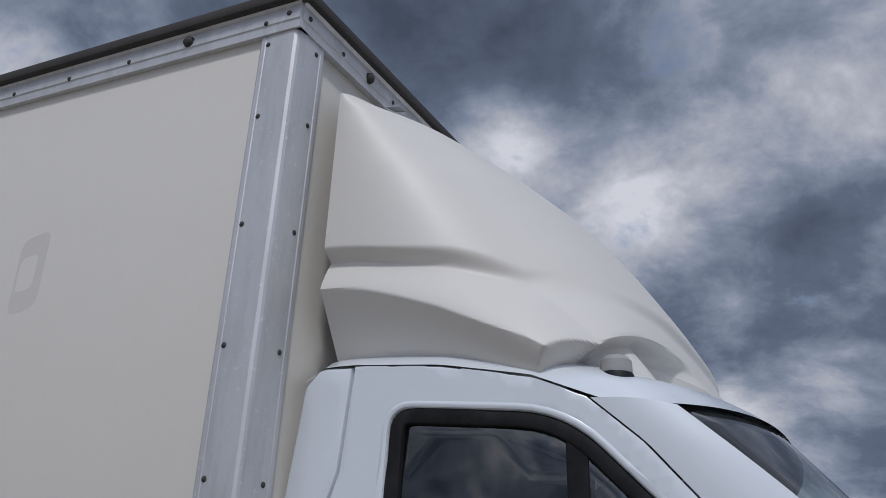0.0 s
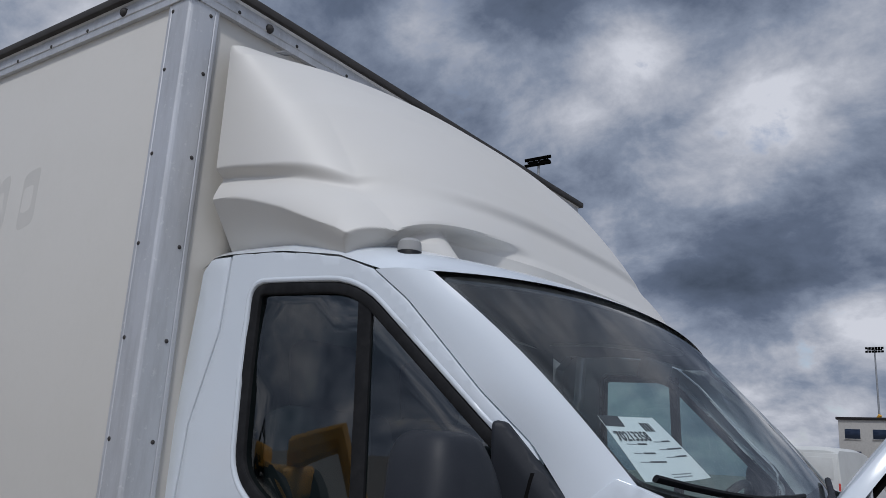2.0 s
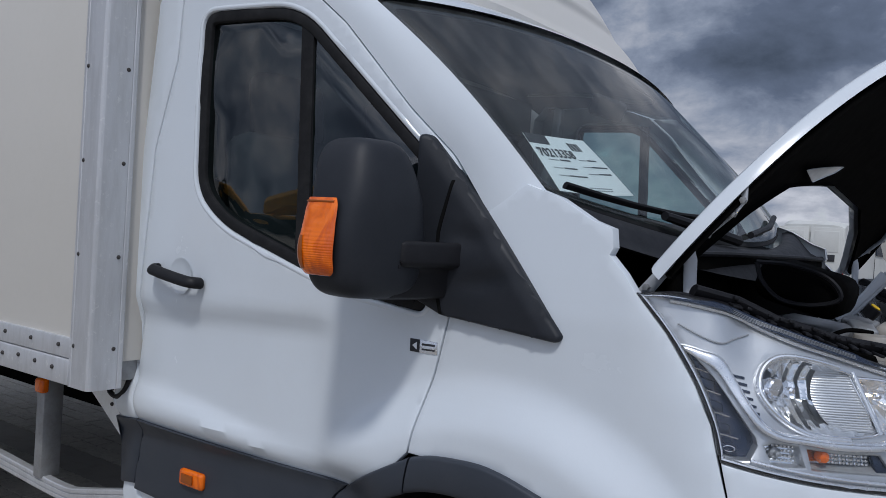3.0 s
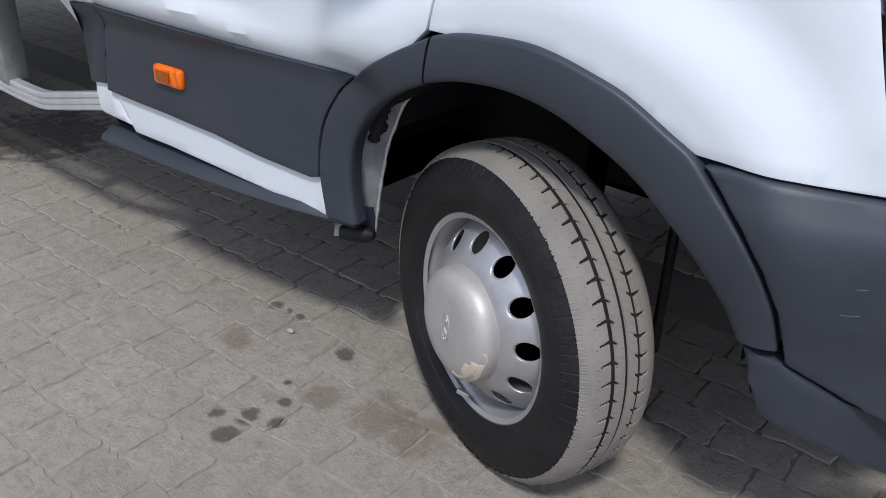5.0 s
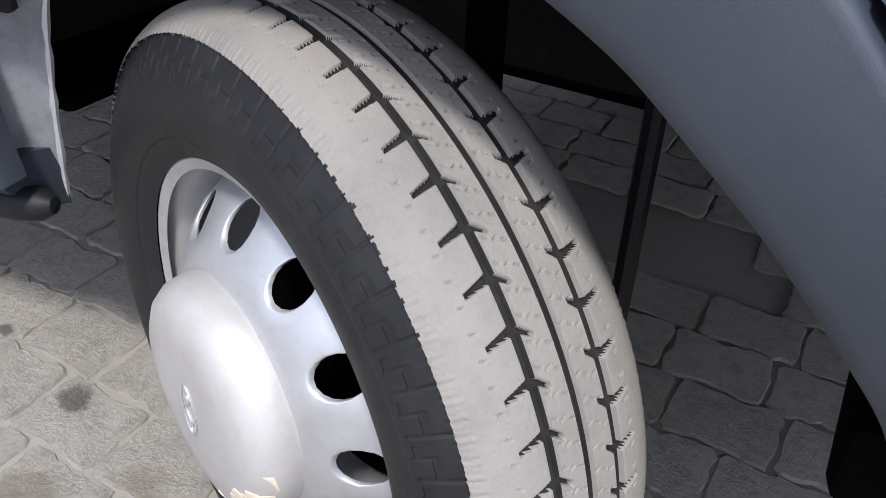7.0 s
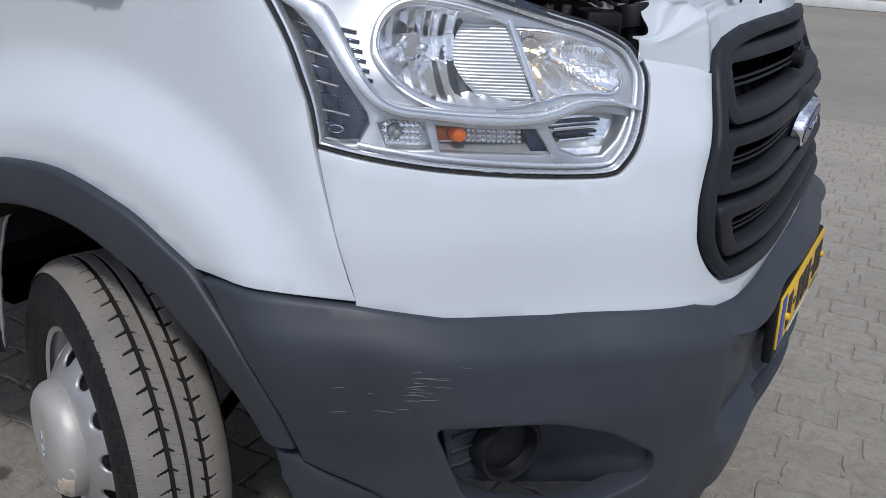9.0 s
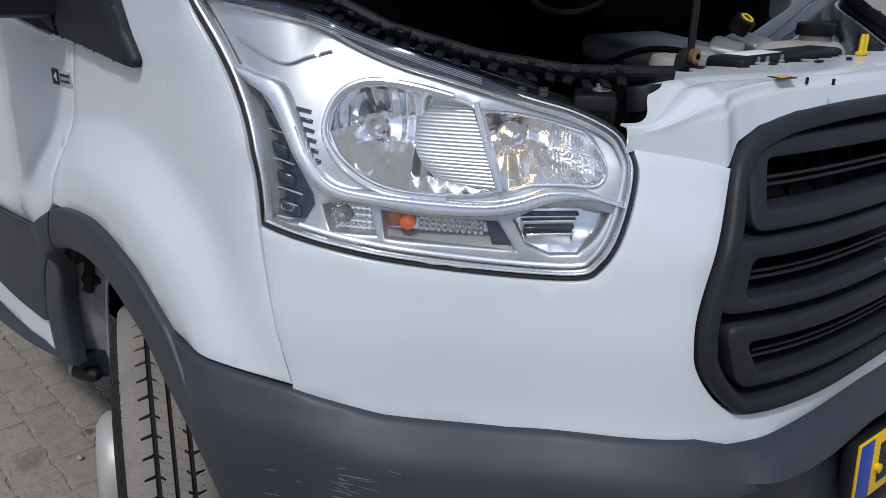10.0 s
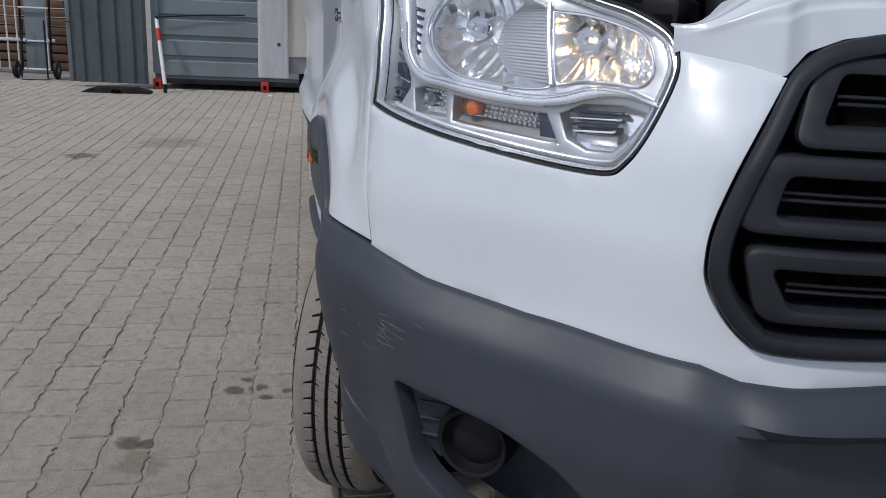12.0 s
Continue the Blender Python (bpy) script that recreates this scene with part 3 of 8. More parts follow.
def corner_post(flip):
    """Bent aluminium corner profile: one wing on the side, one on the front, with a rounded nose and edge grooves."""
    prof = [(-0.108, 0.0), (-0.102, 0.004), (-0.092, 0.004), (-0.090, 0.002), (-0.087, 0.004), (-0.02, 0.005), (-0.010, 0.004), (-0.003, 0.0),
            (0.0, -0.006), (0.003, -0.020), (0.003, -0.082), (0.001, -0.085), (0.003, -0.088), (0.003, -0.098), (0.0, -0.102), (-0.02, -0.102), (-0.03, -0.03), (-0.108, -0.02)]
    bm = bmesh.new()
    rows = []
    for z in np.linspace(BZ0 + 0.005, BZ1 - 0.07, 24):
        rows.append([bm.verts.new((BX + 0.004 + a, (BY0 - b) if not flip else (BY1 + b), z)) for a, b in prof])
    for r0, r1 in zip(rows, rows[1:]):
        for i in range(len(prof)):
            j = (i + 1) % len(prof)
            bm.faces.new((r0[i], r0[j], r1[j], r1[i]))
    bm.faces.new(rows[0]); bm.faces.new(rows[-1][::-1])
    bmesh.ops.recalc_face_normals(bm, faces=bm.faces[:])
    return bm


post = part("corner_post", corner_post(False), M_ALU, truck, "scuffed aluminium corner profile with dark rivets", 14)
part("corner_post", corner_post(True), M_ALU, truck, "", 14)
RIV = bpy.data.meshes.new("rivet")
rb = lathe([(0.0, 0.0045), (0.004, 0.004), (0.0062, 0.002), (0.0066, 0.0), (0.0066, -0.002)], 10)
rb.to_mesh(RIV); rb.free(); RIV.materials.append(M_DARKRAIL); RIV.shade_smooth()
BIG = bpy.data.meshes.new("bolt_head")
rb = lathe([(0.0, 0.012), (0.008, 0.011), (0.013, 0.007), (0.0155, 0.0), (0.0155, -0.003)], 14)
rb.to_mesh(BIG); rb.free(); BIG.materials.append(M_DARKRAIL); BIG.shade_smooth()


def stud(mesh, at, facing, parent, name="rivet"):
    ob = new(name, mesh)
    ob.parent = parent
    ob.matrix_basis = look(at, Vector(at) - Vector(facing))
    return ob


SIDE, FRONT = (0, -1, 0), (1, 0, 0)
for z in (2.803, 2.613, 2.35, 2.084, 1.82, 1.552, 1.284, 1.02):
    stud(RIV, (-1.163, BY0 - 0.003, z), SIDE, post)
    stud(RIV, (BX + 0.006, -0.126, z - 0.003), FRONT, post)

# -- top rails with a gutter lip
def rail(length, at, along, out):
    """An extruded rail of stepped section; along and out are unit directions."""
    prof = [(0.0, -0.072), (0.006, -0.072), (0.007, -0.05), (0.010, -0.048), (0.010, -0.030), (0.007, -0.028), (0.007, -0.010), (0.014, -0.004), (0.018, 0.0),
            (0.018, 0.008), (0.0, 0.010), (-0.03, 0.010), (-0.03, -0.072)]
    bm = bmesh.new()
    a, o = Vector(along), Vector(out)
    r0 = [bm.verts.new(Vector(at) + o * p + Vector((0, 0, q))) for p, q in prof]
    r1 = [bm.verts.new(Vector(at) + a * length + o * p + Vector((0, 0, q))) for p, q in prof]
    for i in range(len(prof)):
        j = (i + 1) % len(prof)
        bm.faces.new((r0[i], r0[j], r1[j], r1[i]))
    bm.faces.new(r0); bm.faces.new(r1[::-1])
    bmesh.ops.recalc_face_normals(bm, faces=bm.faces[:])
    return bm


side_rail = part("top_rail", rail(BX - BXR + 0.012, (BX + 0.012, BY0 - 0.004, BZ1 - 0.005), (-1, 0, 0), (0, -1, 0)), M_ALU, truck, "aluminium top rail with rivets and grime")
front_rail = part("top_rail", rail(BY1 - BY0 + 0.008, (BX + 0.006, BY0 - 0.004, BZ1 - 0.005), (0, 1, 0), (1, 0, 0)), M_ALU, truck)
part("top_rail", rail(BX - BXR, (BX, BY1 + 0.004, BZ1 - 0.005), (-1, 0, 0), (0, 1, 0)), M_ALU, truck)
part("gutter", box(BX - BXR + 0.036, 0.04, 0.028, ((BX + BXR) / 2 + 0.018, BY0 - 0.016, BZ1 + 0.004), 0.006), M_DARKRAIL, truck, "grimy dark gutter lip")
part("gutter", box(0.04, BY1 - BY0 + 0.06, 0.028, (BX + 0.016, YC, BZ1 + 0.005), 0.006), M_DARKRAIL, truck)
for i in range(14):
    x = -1.17 - i * 0.22
    if i % 6 != 1:
        stud(RIV, (x, BY0 - 0.013, BZ1 - 0.048), SIDE, side_rail)
stud(BIG, (-1.41, BY0 - 0.014, BZ1 - 0.038), SIDE, side_rail, "bolt_head")
stud(RIV, (-1.105, BY0 - 0.014, BZ1 - 0.036), SIDE, side_rail)
stud(RIV, (BX + 0.016, -0.175, BZ1 - 0.04), FRONT, front_rail)
stud(BIG, (BX + 0.016, 0.095, BZ1 - 0.042), FRONT, front_rail, "bolt_head")
for i in range(9):
    stud(RIV, (BX + 0.015, -0.03 + i * 0.25, BZ1 - 0.046), FRONT, front_rail)

# -- bottom rails
low = part("bottom_rail", box(BX - BXR - 0.09, 0.028, 0.075, ((BX + BXR) / 2 - 0.048, BY0 + 0.004, BZ0 + 0.045), 0.005), M_ALU, truck, "dull aluminium bottom rail with rivets")
part("bottom_rail", box(BX - BXR - 0.09, 0.026, 0.06, ((BX + BXR) / 2 - 0.048, BY0 + 0.008, BZ0 + 0.115), 0.004), M_ALU, truck)
for i in range(10):
    stud(RIV, (-1.26 - i * 0.10, BY0 - 0.012, BZ0 + 0.052 + 0.004 * (i % 3)), SIDE, low)
    if i < 6:
        stud(RIV, (-1.24 - i * 0.16, BY0 - 0.007, BZ0 + 0.12), SIDE, low)

# faint remains of lettering on the cream side, as raised film
for i, w in enumerate((0.10, 0.07, 0.11)):
    part("ghost_lettering", patch(rounded([(-1.78 - i * 0.19, 2.22), (-1.78 - i * 0.19, 2.42), (-1.78 - i * 0.19 - w, 2.40), (-1.78 - i * 0.19 - w, 2.20)], 0.03),
         lambda a, b, d: (a, BY0 + 0.0048 - d, b), 0.2, 0.0002, 0.00005, [rounded([(-1.81 - i * 0.19, 2.27), (-1.81 - i * 0.19, 2.36), (-1.80 - i * 0.19 - w * 0.7, 2.35), (-1.80 - i * 0.19 - w * 0.7, 2.26)], 0.02)]),
         worn("ghost_film", (0.590, 0.566, 0.522), (0.54, 0.52, 0.47), 0.42, 0.0, 1.6, 0.4, 60) if i == 0 else bpy.data.materials["ghost_film"], cargo_side, "", 5)

# -- chassis under the box and the side guard
part("chassis_rail", box(4.6, 0.08, 0.16, (-3.0, 0.62, 0.62), 0.006), M_BAY, truck)
part("chassis_rail", box(4.6, 0.08, 0.16, (-3.0, 1.34, 0.62), 0.006), M_BAY, truck)
part("underbody_panel", box(4.4, 1.9, 0.03, (-3.1, YC, 0.86), 0.004), M_BAY, truck)
part("chassis_bracket", prism([(-1.52, 0.88), (-1.10, 0.88), (-1.10, 0.66), (-1.17, 0.66)], 0.0, 0.012, lambda a, b, d: (a, 0.02 + d, b), 0.002), M_WHITEPAINT, truck, "pale sheet-metal bracket with dark holes")
for bx_, bz_ in ((-1.30, 0.85), (-1.30, 0.80), (-1.24, 0.84), (-1.20, 0.74)):
    stud(RIV, (bx_, 0.018, bz_), SIDE, truck, "bracket_bolt")
part("guard_post", box(0.05, 0.07, 0.36, (-1.66, 0.01, 0.67), 0.006), M_STEEL, truck, "grey steel guard post")
gp = curve_pts([(-4.2, 0.0, 0.52), (-2.4, 0.0, 0.50), (-2.03, 0.0, 0.493), (-1.72, 0.0, 0.478), (-1.50, 0.0, 0.472), (-1.40, 0.005, 0.486), (-1.20, 0.02, 0.528), (-1.08, 0.05, 0.545)], 6)
gb = bmesh.new()
sect = [(-0.014, 0.024), (-0.017, 0.021), (-0.017, 0.011), (-0.012, 0.009), (-0.012, 0.007), (-0.017, 0.005), (-0.017, -0.007), (-0.012, -0.009), (-0.012, -0.011), (-0.017, -0.013), (-0.017, -0.023), (-0.014, -0.026), (0.012, -0.026), (0.012, 0.024)]
rows = [[gb.verts.new((p[0], p[1] + a, p[2] + b)) for a, b in sect] for p in gp]
for r0, r1 in zip(rows, rows[1:]):
    for k in range(len(sect)):
        gb.faces.new((r0[k], r0[(k + 1) % len(sect)], r1[(k + 1) % len(sect)], r1[k]))
gb.faces.new(rows[0]); gb.faces.new(rows[-1][::-1])
bmesh.ops.recalc_face_normals(gb, faces=gb.faces[:])
part("side_guard", gb, M_ALU, truck, "grooved aluminium side guard rail, bent at its front end", 25)
part("marker_lamp", box(0.05, 0.03, 0.05, (-1.635, -0.035, 0.812), 0.010, seg=3), M_ORANGE, truck, "small amber marker lamp")
part("rear_wheel", lathe([(0.10, 0.09), (0.2, 0.1), (0.29, 0.11), (0.335, 0.09), (0.345, 0.0), (0.335, -0.09), (0.2, -0.1), (0.1, -0.09)], 40, pose(-3.3, 0.145, 0.345, 90, 0, 0)), M_RUBBER, truck)
part("rear_wheel", lathe([(0.10, 0.09), (0.2, 0.1), (0.29, 0.11), (0.335, 0.09), (0.345, 0.0), (0.335, -0.09), (0.2, -0.1), (0.1, -0.09)], 40, pose(-3.3, 2.0, 0.345, 90, 0, 0)), M_RUBBER, truck)
part("hose_loop", tube(curve_pts([(-1.2, -0.05, 0.92), (-1.21, -0.05, 0.87), (-1.17, -0.05, 0.855), (-1.13, -0.05, 0.88), (-1.12, -0.04, 0.92)], 6), 0.008, 8), M_BLACK, truck)

# two black slabs added to block daylight from the ground under the truck
part("cab_undertray", box(0.80, 1.64, 0.03, (-0.84, YC, 0.43), 0.01), M_BAY, truck, "added black slab that shades the ground under the cab")
part("engine_undertray", box(1.30, 0.62, 0.03, (0.22, YC, 0.40), 0.01), M_BAY, truck)

# -- cab sides
DOOR = [(-0.94, 2.062), (-0.75, 2.055), (-0.565, 2.03), (-0.462, 1.993), (-0.362, 1.912), (-0.164, 1.698), (-0.05, 1.59), (-0.03, 1.56), (-0.03, 1.52), (-0.053, 1.41), (-0.056, 1.295), (-0.031, 1.22),
        (-0.053, 1.113), (-0.068, 1.045), (-0.09, 0.905)] + [(-0.13, 0.862), (-0.20, 0.822)] + [tuple(p) for p in curve_pts([(-0.280, 0.768), (-0.326, 0.728), (-0.362, 0.672), (-0.380, 0.60), (-0.386, 0.53), (-0.373, 0.437)], 3)] + [(-0.44, 0.434), (-0.575, 0.457), (-0.722, 0.471), (-0.889, 0.482), (-1.03, 0.484), (-1.12, 0.592), (-1.073, 0.82), (-1.095, 0.953), (-1.074, 1.13), (-1.07, 1.21), (-1.035, 1.6), (-0.955, 1.85)]
WIN = rounded([(-0.852, 1.70), (-0.85, 1.975), (-0.50, 1.963), (-0.02, 1.505), (-0.10, 1.22), (-0.33, 1.253), (-0.735, 1.392), (-0.845, 1.48)], [0.02, 0.05, 0.09, 0.02, 0.02, 0.02, 0.08, 0.1], 6)
REAR = [(-0.944, 2.062), (-0.959, 1.85), (-1.039, 1.6), (-1.074, 1.21), (-1.078, 1.13), (-1.099, 0.953), (-1.077, 0.82), (-1.124, 0.592), (-1.035, 0.495), (-1.16, 0.50), (-1.19, 0.58), (-1.19, 0.80), (-1.18, 1.12), (-1.125, 1.41), (-1.06, 2.0), (-1.0, 2.062)]
FENDER = [(-0.086, 0.905), (-0.064, 1.045), (-0.049, 1.113), (-0.027, 1.22), (-0.02, 1.35), (0.03, 1.44), (0.05, 1.465), (0.135, 1.528), (0.22, 1.50), (0.30, 1.455), (0.345, 1.44), (0.352, 1.40), (0.345, 1.385), (0.38, 1.35), (0.405, 1.318),
          (0.472, 1.24), (0.536, 1.147), (0.574, 1.077), (0.592, 1.015), (0.625, 0.90), (0.654, 0.796), (0.55, 0.803), (0.41, 0.806)] + [(0.367, 0.826), (0.29, 0.868), (0.228, 0.889), (0.16, 0.907), (0.094, 0.915), (0.0, 0.911), (-0.045, 0.903)]


def both(name, bm, mat, parent_pair, label="", sharp=35):
    other = mirrored(bm, YC)
    return part(name, bm, mat, parent_pair[0], label, sharp), part(name, other, mat, parent_pair[1], "", sharp)


TT = (truck, truck)
door = both("cab_door", patch(DOOR, skin, 0.022, 0.03, 0.005, [WIN]), M_PAINT, TT, "white cab door with dark lower trim")
both("rear_pillar", patch(REAR, skin, 0.05, 0.09, 0.012), M_PAINT, TT)
both("fender", patch(FENDER, skin, 0.022, 0.03, 0.0016), M_PAINT, TT, "white front fender")
WIN_IN = inset(WIN, 0.030)
both("window_seal", patch(WIN, lambda a, b, d: skin(a, b, d - 0.002), 0.06, 0.03, 0.006, [WIN_IN]), M_SEAL, door)
glass = both("door_glass", patch(inset(WIN, 0.018), lambda a, b, d: skin(a, b, d - 0.014), 0.08, 0.005, 0.001), M_GLASS, door)
for g_ in glass:
    g_.visible_shadow = False
both("window_post", patch([(-0.502, 1.96), (-0.462, 1.955), (-0.437, 1.27), (-0.475, 1.275)], lambda a, b, d: skin(a, b, d - 0.006), 0.08, 0.02, 0.003), M_SEAL, door)
# pressed edge round the window
both("window_surround", patch(inset(WIN, -0.016), lambda a, b, d: skin(a, b, d + 0.0025), 0.06, 0.012, 0.006, [inset(WIN, -0.001)]), M_PAINT, door)
# handle in its round dish
hx, hz = -0.885, 1.245
hy = skin(hx, hz)[1]
both("handle_dish", lathe([(0.052, 0.0035), (0.048, 0.003), (0.044, 0.0012), (0.02, 0.0006), (0.0, 0.0005)], 28, Matrix.Translation((hx, hy - 0.001, hz - 0.002)) @ pose(0, 0, 0, 90, 0, 0)), M_PAINT, door)
hp = curve_pts([(hx - 0.10, hy - 0.006, hz + 0.014), (hx - 0.09, hy - 0.036, hz + 0.012), (hx - 0.03, hy - 0.046, hz + 0.004), (hx + 0.05, hy - 0.042, hz - 0.008), (hx + 0.088, hy - 0.032, hz - 0.013), (hx + 0.098, hy - 0.002, hz - 0.015)], 5)
both("door_handle", tube(hp, [0.012] + [0.0165] * (len(hp) - 2) + [0.012], 12, None, True, 0.62), M_BLACK, door, "black plastic pull handle")
# lower black trim and its marker
LOWTRIM = [(-1.068, 0.803), (-0.70, 0.79), (-0.296, 0.770)] + [tuple(p) for p in curve_pts([(-0.3365, 0.7345), (-0.3735, 0.674), (-0.3915, 0.6126), (-0.397, 0.53)], 3)] + [(-0.42, 0.524), (-0.564, 0.540), (-0.70, 0.560), (-0.866, 0.571), (-1.112, 0.580)]
both("door_trim", patch(LOWTRIM, lambda a, b, d: skin(a, b, d + 0.015), 0.02, 0.03, 0.006), M_TRIM, door, "dark grey plastic lower door trim")
both("pillar_trim", patch([(-1.074, 0.803), (-1.117, 0.594), (-1.19, 0.585), (-1.20, 0.79)], lambda a, b, d: skin(a, b, d + 0.012), 0.05, 0.05, 0.008), M_TRIM, TT)
mk = skin(-0.834, 0.671, 0.012)
both("marker_lamp", box(0.10, 0.022, 0.048, (mk[0], mk[1] - 0.006, mk[2] + 0.001), 0.012, (0, 1, 3), 3), M_ORANGE, TT, "amber side marker lamp")
both("lamp_core", box(0.05, 0.006, 0.026, (mk[0] - 0.01, mk[1] - 0.019, mk[2] + 0.001), 0.004), M_AMBERBULB, TT)
# sticker on the pillar
both("pillar_sticker", patch(rounded([(-1.185, 1.047), (-1.115, 1.052), (-1.115, 0.962), (-1.18, 0.955)], 0.004), lambda a, b, d: skin(a, b, d + 0.0015), 0.05, 0.001, 0.0004), M_SILVER, TT)
for i in range(4):
    for j in range(2):
        part("sticker_print", patch([(-1.175 + j * 0.03, 1.035 - i * 0.02), (-1.155 + j * 0.03, 1.035 - i * 0.02), (-1.155 + j * 0.03, 1.027 - i * 0.02), (-1.175 + j * 0.03, 1.027 - i * 0.02)], lambda a, b, d: skin(a, b, d + 0.0025), 0.05, 0.0006, 0.0002), M_INKGREY, truck)
# dealer badge on the door
badge = part("dealer_badge", patch(rounded([(-0.126, 1.159), (-0.054, 1.156), (-0.053, 1.127), (-0.125, 1.128)], 0.002), lambda a, b, d: skin(a, b, d + 0.002), 0.05, 0.002, 0.0006), M_SILVER, door[0], "small black and silver badge")
part("badge_field", patch([(-0.1255, 1.1585), (-0.1, 1.1575), (-0.1, 1.1275), (-0.1245, 1.1285)], lambda a, b, d: skin(a, b, d + 0.0028), 0.05, 0.001, 0.0002), M_INK, badge)
for a, b in ((1.150, 1.145), (1.138, 1.134)):
    part("badge_bar", patch([(-0.094, a), (-0.06, a), (-0.06, b), (-0.094, b)], lambda x, y, d: skin(x, y, d + 0.0028), 0.05, 0.001, 0.0002), M_INK, badge)
part("badge_mark", patch([(-0.119, 1.143), (-0.107, 1.152), (-0.107, 1.134)], lambda x, y, d: skin(x, y, d + 0.0036), 0.05, 0.0008, 0.0002), M_PAPER, badge)

# black patch that puts in the shade under the door, and the dark step rail below
both("sill", patch([(-1.19, 0.497), (-0.41, 0.490), (-0.41, 0.42), (-1.16, 0.42)], lambda a, b, d: (a, skin(a, 0.5)[1] + 0.03 + (0.5 - b) * 0.5 - d, b), 0.06, 0.05, 0.006), M_SHADOWGAP, TT)
sp = bmesh.new()
prof = [(0.055, 0.468), (0.012, 0.462), (-0.012, 0.448), (-0.018, 0.438), (-0.010, 0.430), (0.03, 0.418), (0.07, 0.395), (0.12, 0.385), (0.12, 0.46)]
rows = []
for i, x in enumerate(np.linspace(-1.17, -0.335, 20)):
    e = 1.0 if x < -0.5 else 1 - 0.55 * smooth(-0.5, -0.28, x)
    yb = skin(x, 0.5)[1] + 0.0
    rows.append([sp.verts.new((x, yb + 0.055 - (0.055 - py) * e, pz + (1 - e) * -0.03)) for py, pz in prof])
for r0, r1 in zip(rows, rows[1:]):
    for i in range(len(prof)):
        j = (i + 1) % len(prof)
        sp.faces.new((r0[i], r0[j], r1[j], r1[i]))
sp.faces.new(rows[0]); sp.faces.new(rows[-1][::-1])
bmesh.ops.recalc_face_normals(sp, faces=sp.faces[:])
both("side_step", sp, M_TRIM, TT, "dark grey plastic step rail under the sill", 30)
both("step_end", lathe([(0.0, 0.03), (0.010, 0.028), (0.019, 0.014), (0.021, -0.014), (0.018, -0.05)], 14, Matrix.Translation((-0.330, 0.10, 0.398)) @ pose(0, 0, 0, 0, 86, 20)), M_BLACK, TT, "broken black end of the step rail")

# -- wheel arch trims, liner and inner flange
ARCH_FRONT = ([(-0.072, 0.899), (-0.010, 0.912), (0.094, 0.917), (0.16, 0.909), (0.228, 0.891), (0.29, 0.870), (0.369, 0.828), (0.408, 0.806), (0.449, 0.764), (0.490, 0.720), (0.530, 0.669), (0.559, 0.610), (0.577, 0.537)],
              [(-0.087, 0.812), (-0.018, 0.827), (0.075, 0.830), (0.165, 0.815), (0.25, 0.781), (0.318, 0.745), (0.363, 0.711), (0.41, 0.670), (0.452, 0.624), (0.490, 0.578), (0.517, 0.531)])
ARCH_REAR = ([(-0.078, 0.897), (-0.135, 0.868), (-0.200, 0.830), (-0.286, 0.774), (-0.334, 0.733), (-0.371, 0.674), (-0.389, 0.6126), (-0.395, 0.539), (-0.381, 0.447)],
             [(-0.091, 0.809), (-0.138, 0.786), (-0.195, 0.748), (-0.250, 0.702), (-0.292, 0.644), (-0.310, 0.58), (-0.308, 0.509), (-0.296, 0.445)])


def arch_strip(curves, n=70):
    """A moulded band between two curves: rounded outer edge, crowned face, inner edge rolled into the arch."""
    runs = []
    for c in curves:
        P = np.array(curve_pts(c, 8))
        L = np.concatenate([[0], np.cumsum(np.linalg.norm(np.diff(P, axis=0), axis=1))])
        q = np.linspace(0, L[-1], n)
        runs.append(np.stack([np.interp(q, L, P[:, 0]), np.interp(q, L, P[:, 1])], 1))
    prof = [(0.0, -0.03), (0.0, 0.006), (0.015, 0.0115), (0.05, 0.0145), (0.10, 0.0150), (0.2, 0.0165), (0.35, 0.0175), (0.5, 0.0175), (0.65, 0.0165), (0.8, 0.0145), (0.9, 0.012), (0.955, 0.008), (0.985, 0.001), (1.0, -0.010), (1.0, -0.03)]
    bm = bmesh.new()
    rows = []
    for a, b in zip(*runs):
        rows.append([bm.verts.new(skin(a[0] + (b[0] - a[0]) * v, a[1] + (b[1] - a[1]) * v, d)) for v, d in prof])
    for r0, r1 in zip(rows, rows[1:]):
        for k in range(len(prof) - 1):
            bm.faces.new((r0[k], r0[k + 1], r1[k + 1], r1[k]))
    bm.faces.new(rows[0]); bm.faces.new(rows[-1][::-1])
    bmesh.ops.recalc_face_normals(bm, faces=bm.faces[:])
    return bm


both("arch_trim", arch_strip(ARCH_FRONT), M_TRIM, TT, "dark grey wheel arch trim", 50)
both("arch_trim", arch_strip(ARCH_REAR), M_TRIM, door, "", 50)
both("wheel_well", grid(40, 14, lambda u, v: (ARCH[0] + (0.42 + 0.04 * math.sin(3.1 * v)) * math.cos(radians(2 + 140 * u)), 0.06 + 0.72 * v, ARCH[1] + (0.41 + 0.02 * math.sin(9 * u)) * math.sin(radians(2 + 140 * u)))), M_LINER, TT)
both("wheel_well_wall", box(2.0, 0.03, 0.62, (-0.42, 0.72, 0.74), 0.0), M_LINER, TT)
both("wheel_well_wall", box(0.03, 0.62, 0.55, (-0.60, 0.42, 0.74), 0.0, (0, -12, 0)), M_LINER, TT, "dark rear wall of the wheel well")
both("front_crossmember", box(0.10, 0.66, 0.10, (0.56, 0.55, 0.36), 0.02), M_BAY, TT, "black subframe beam")


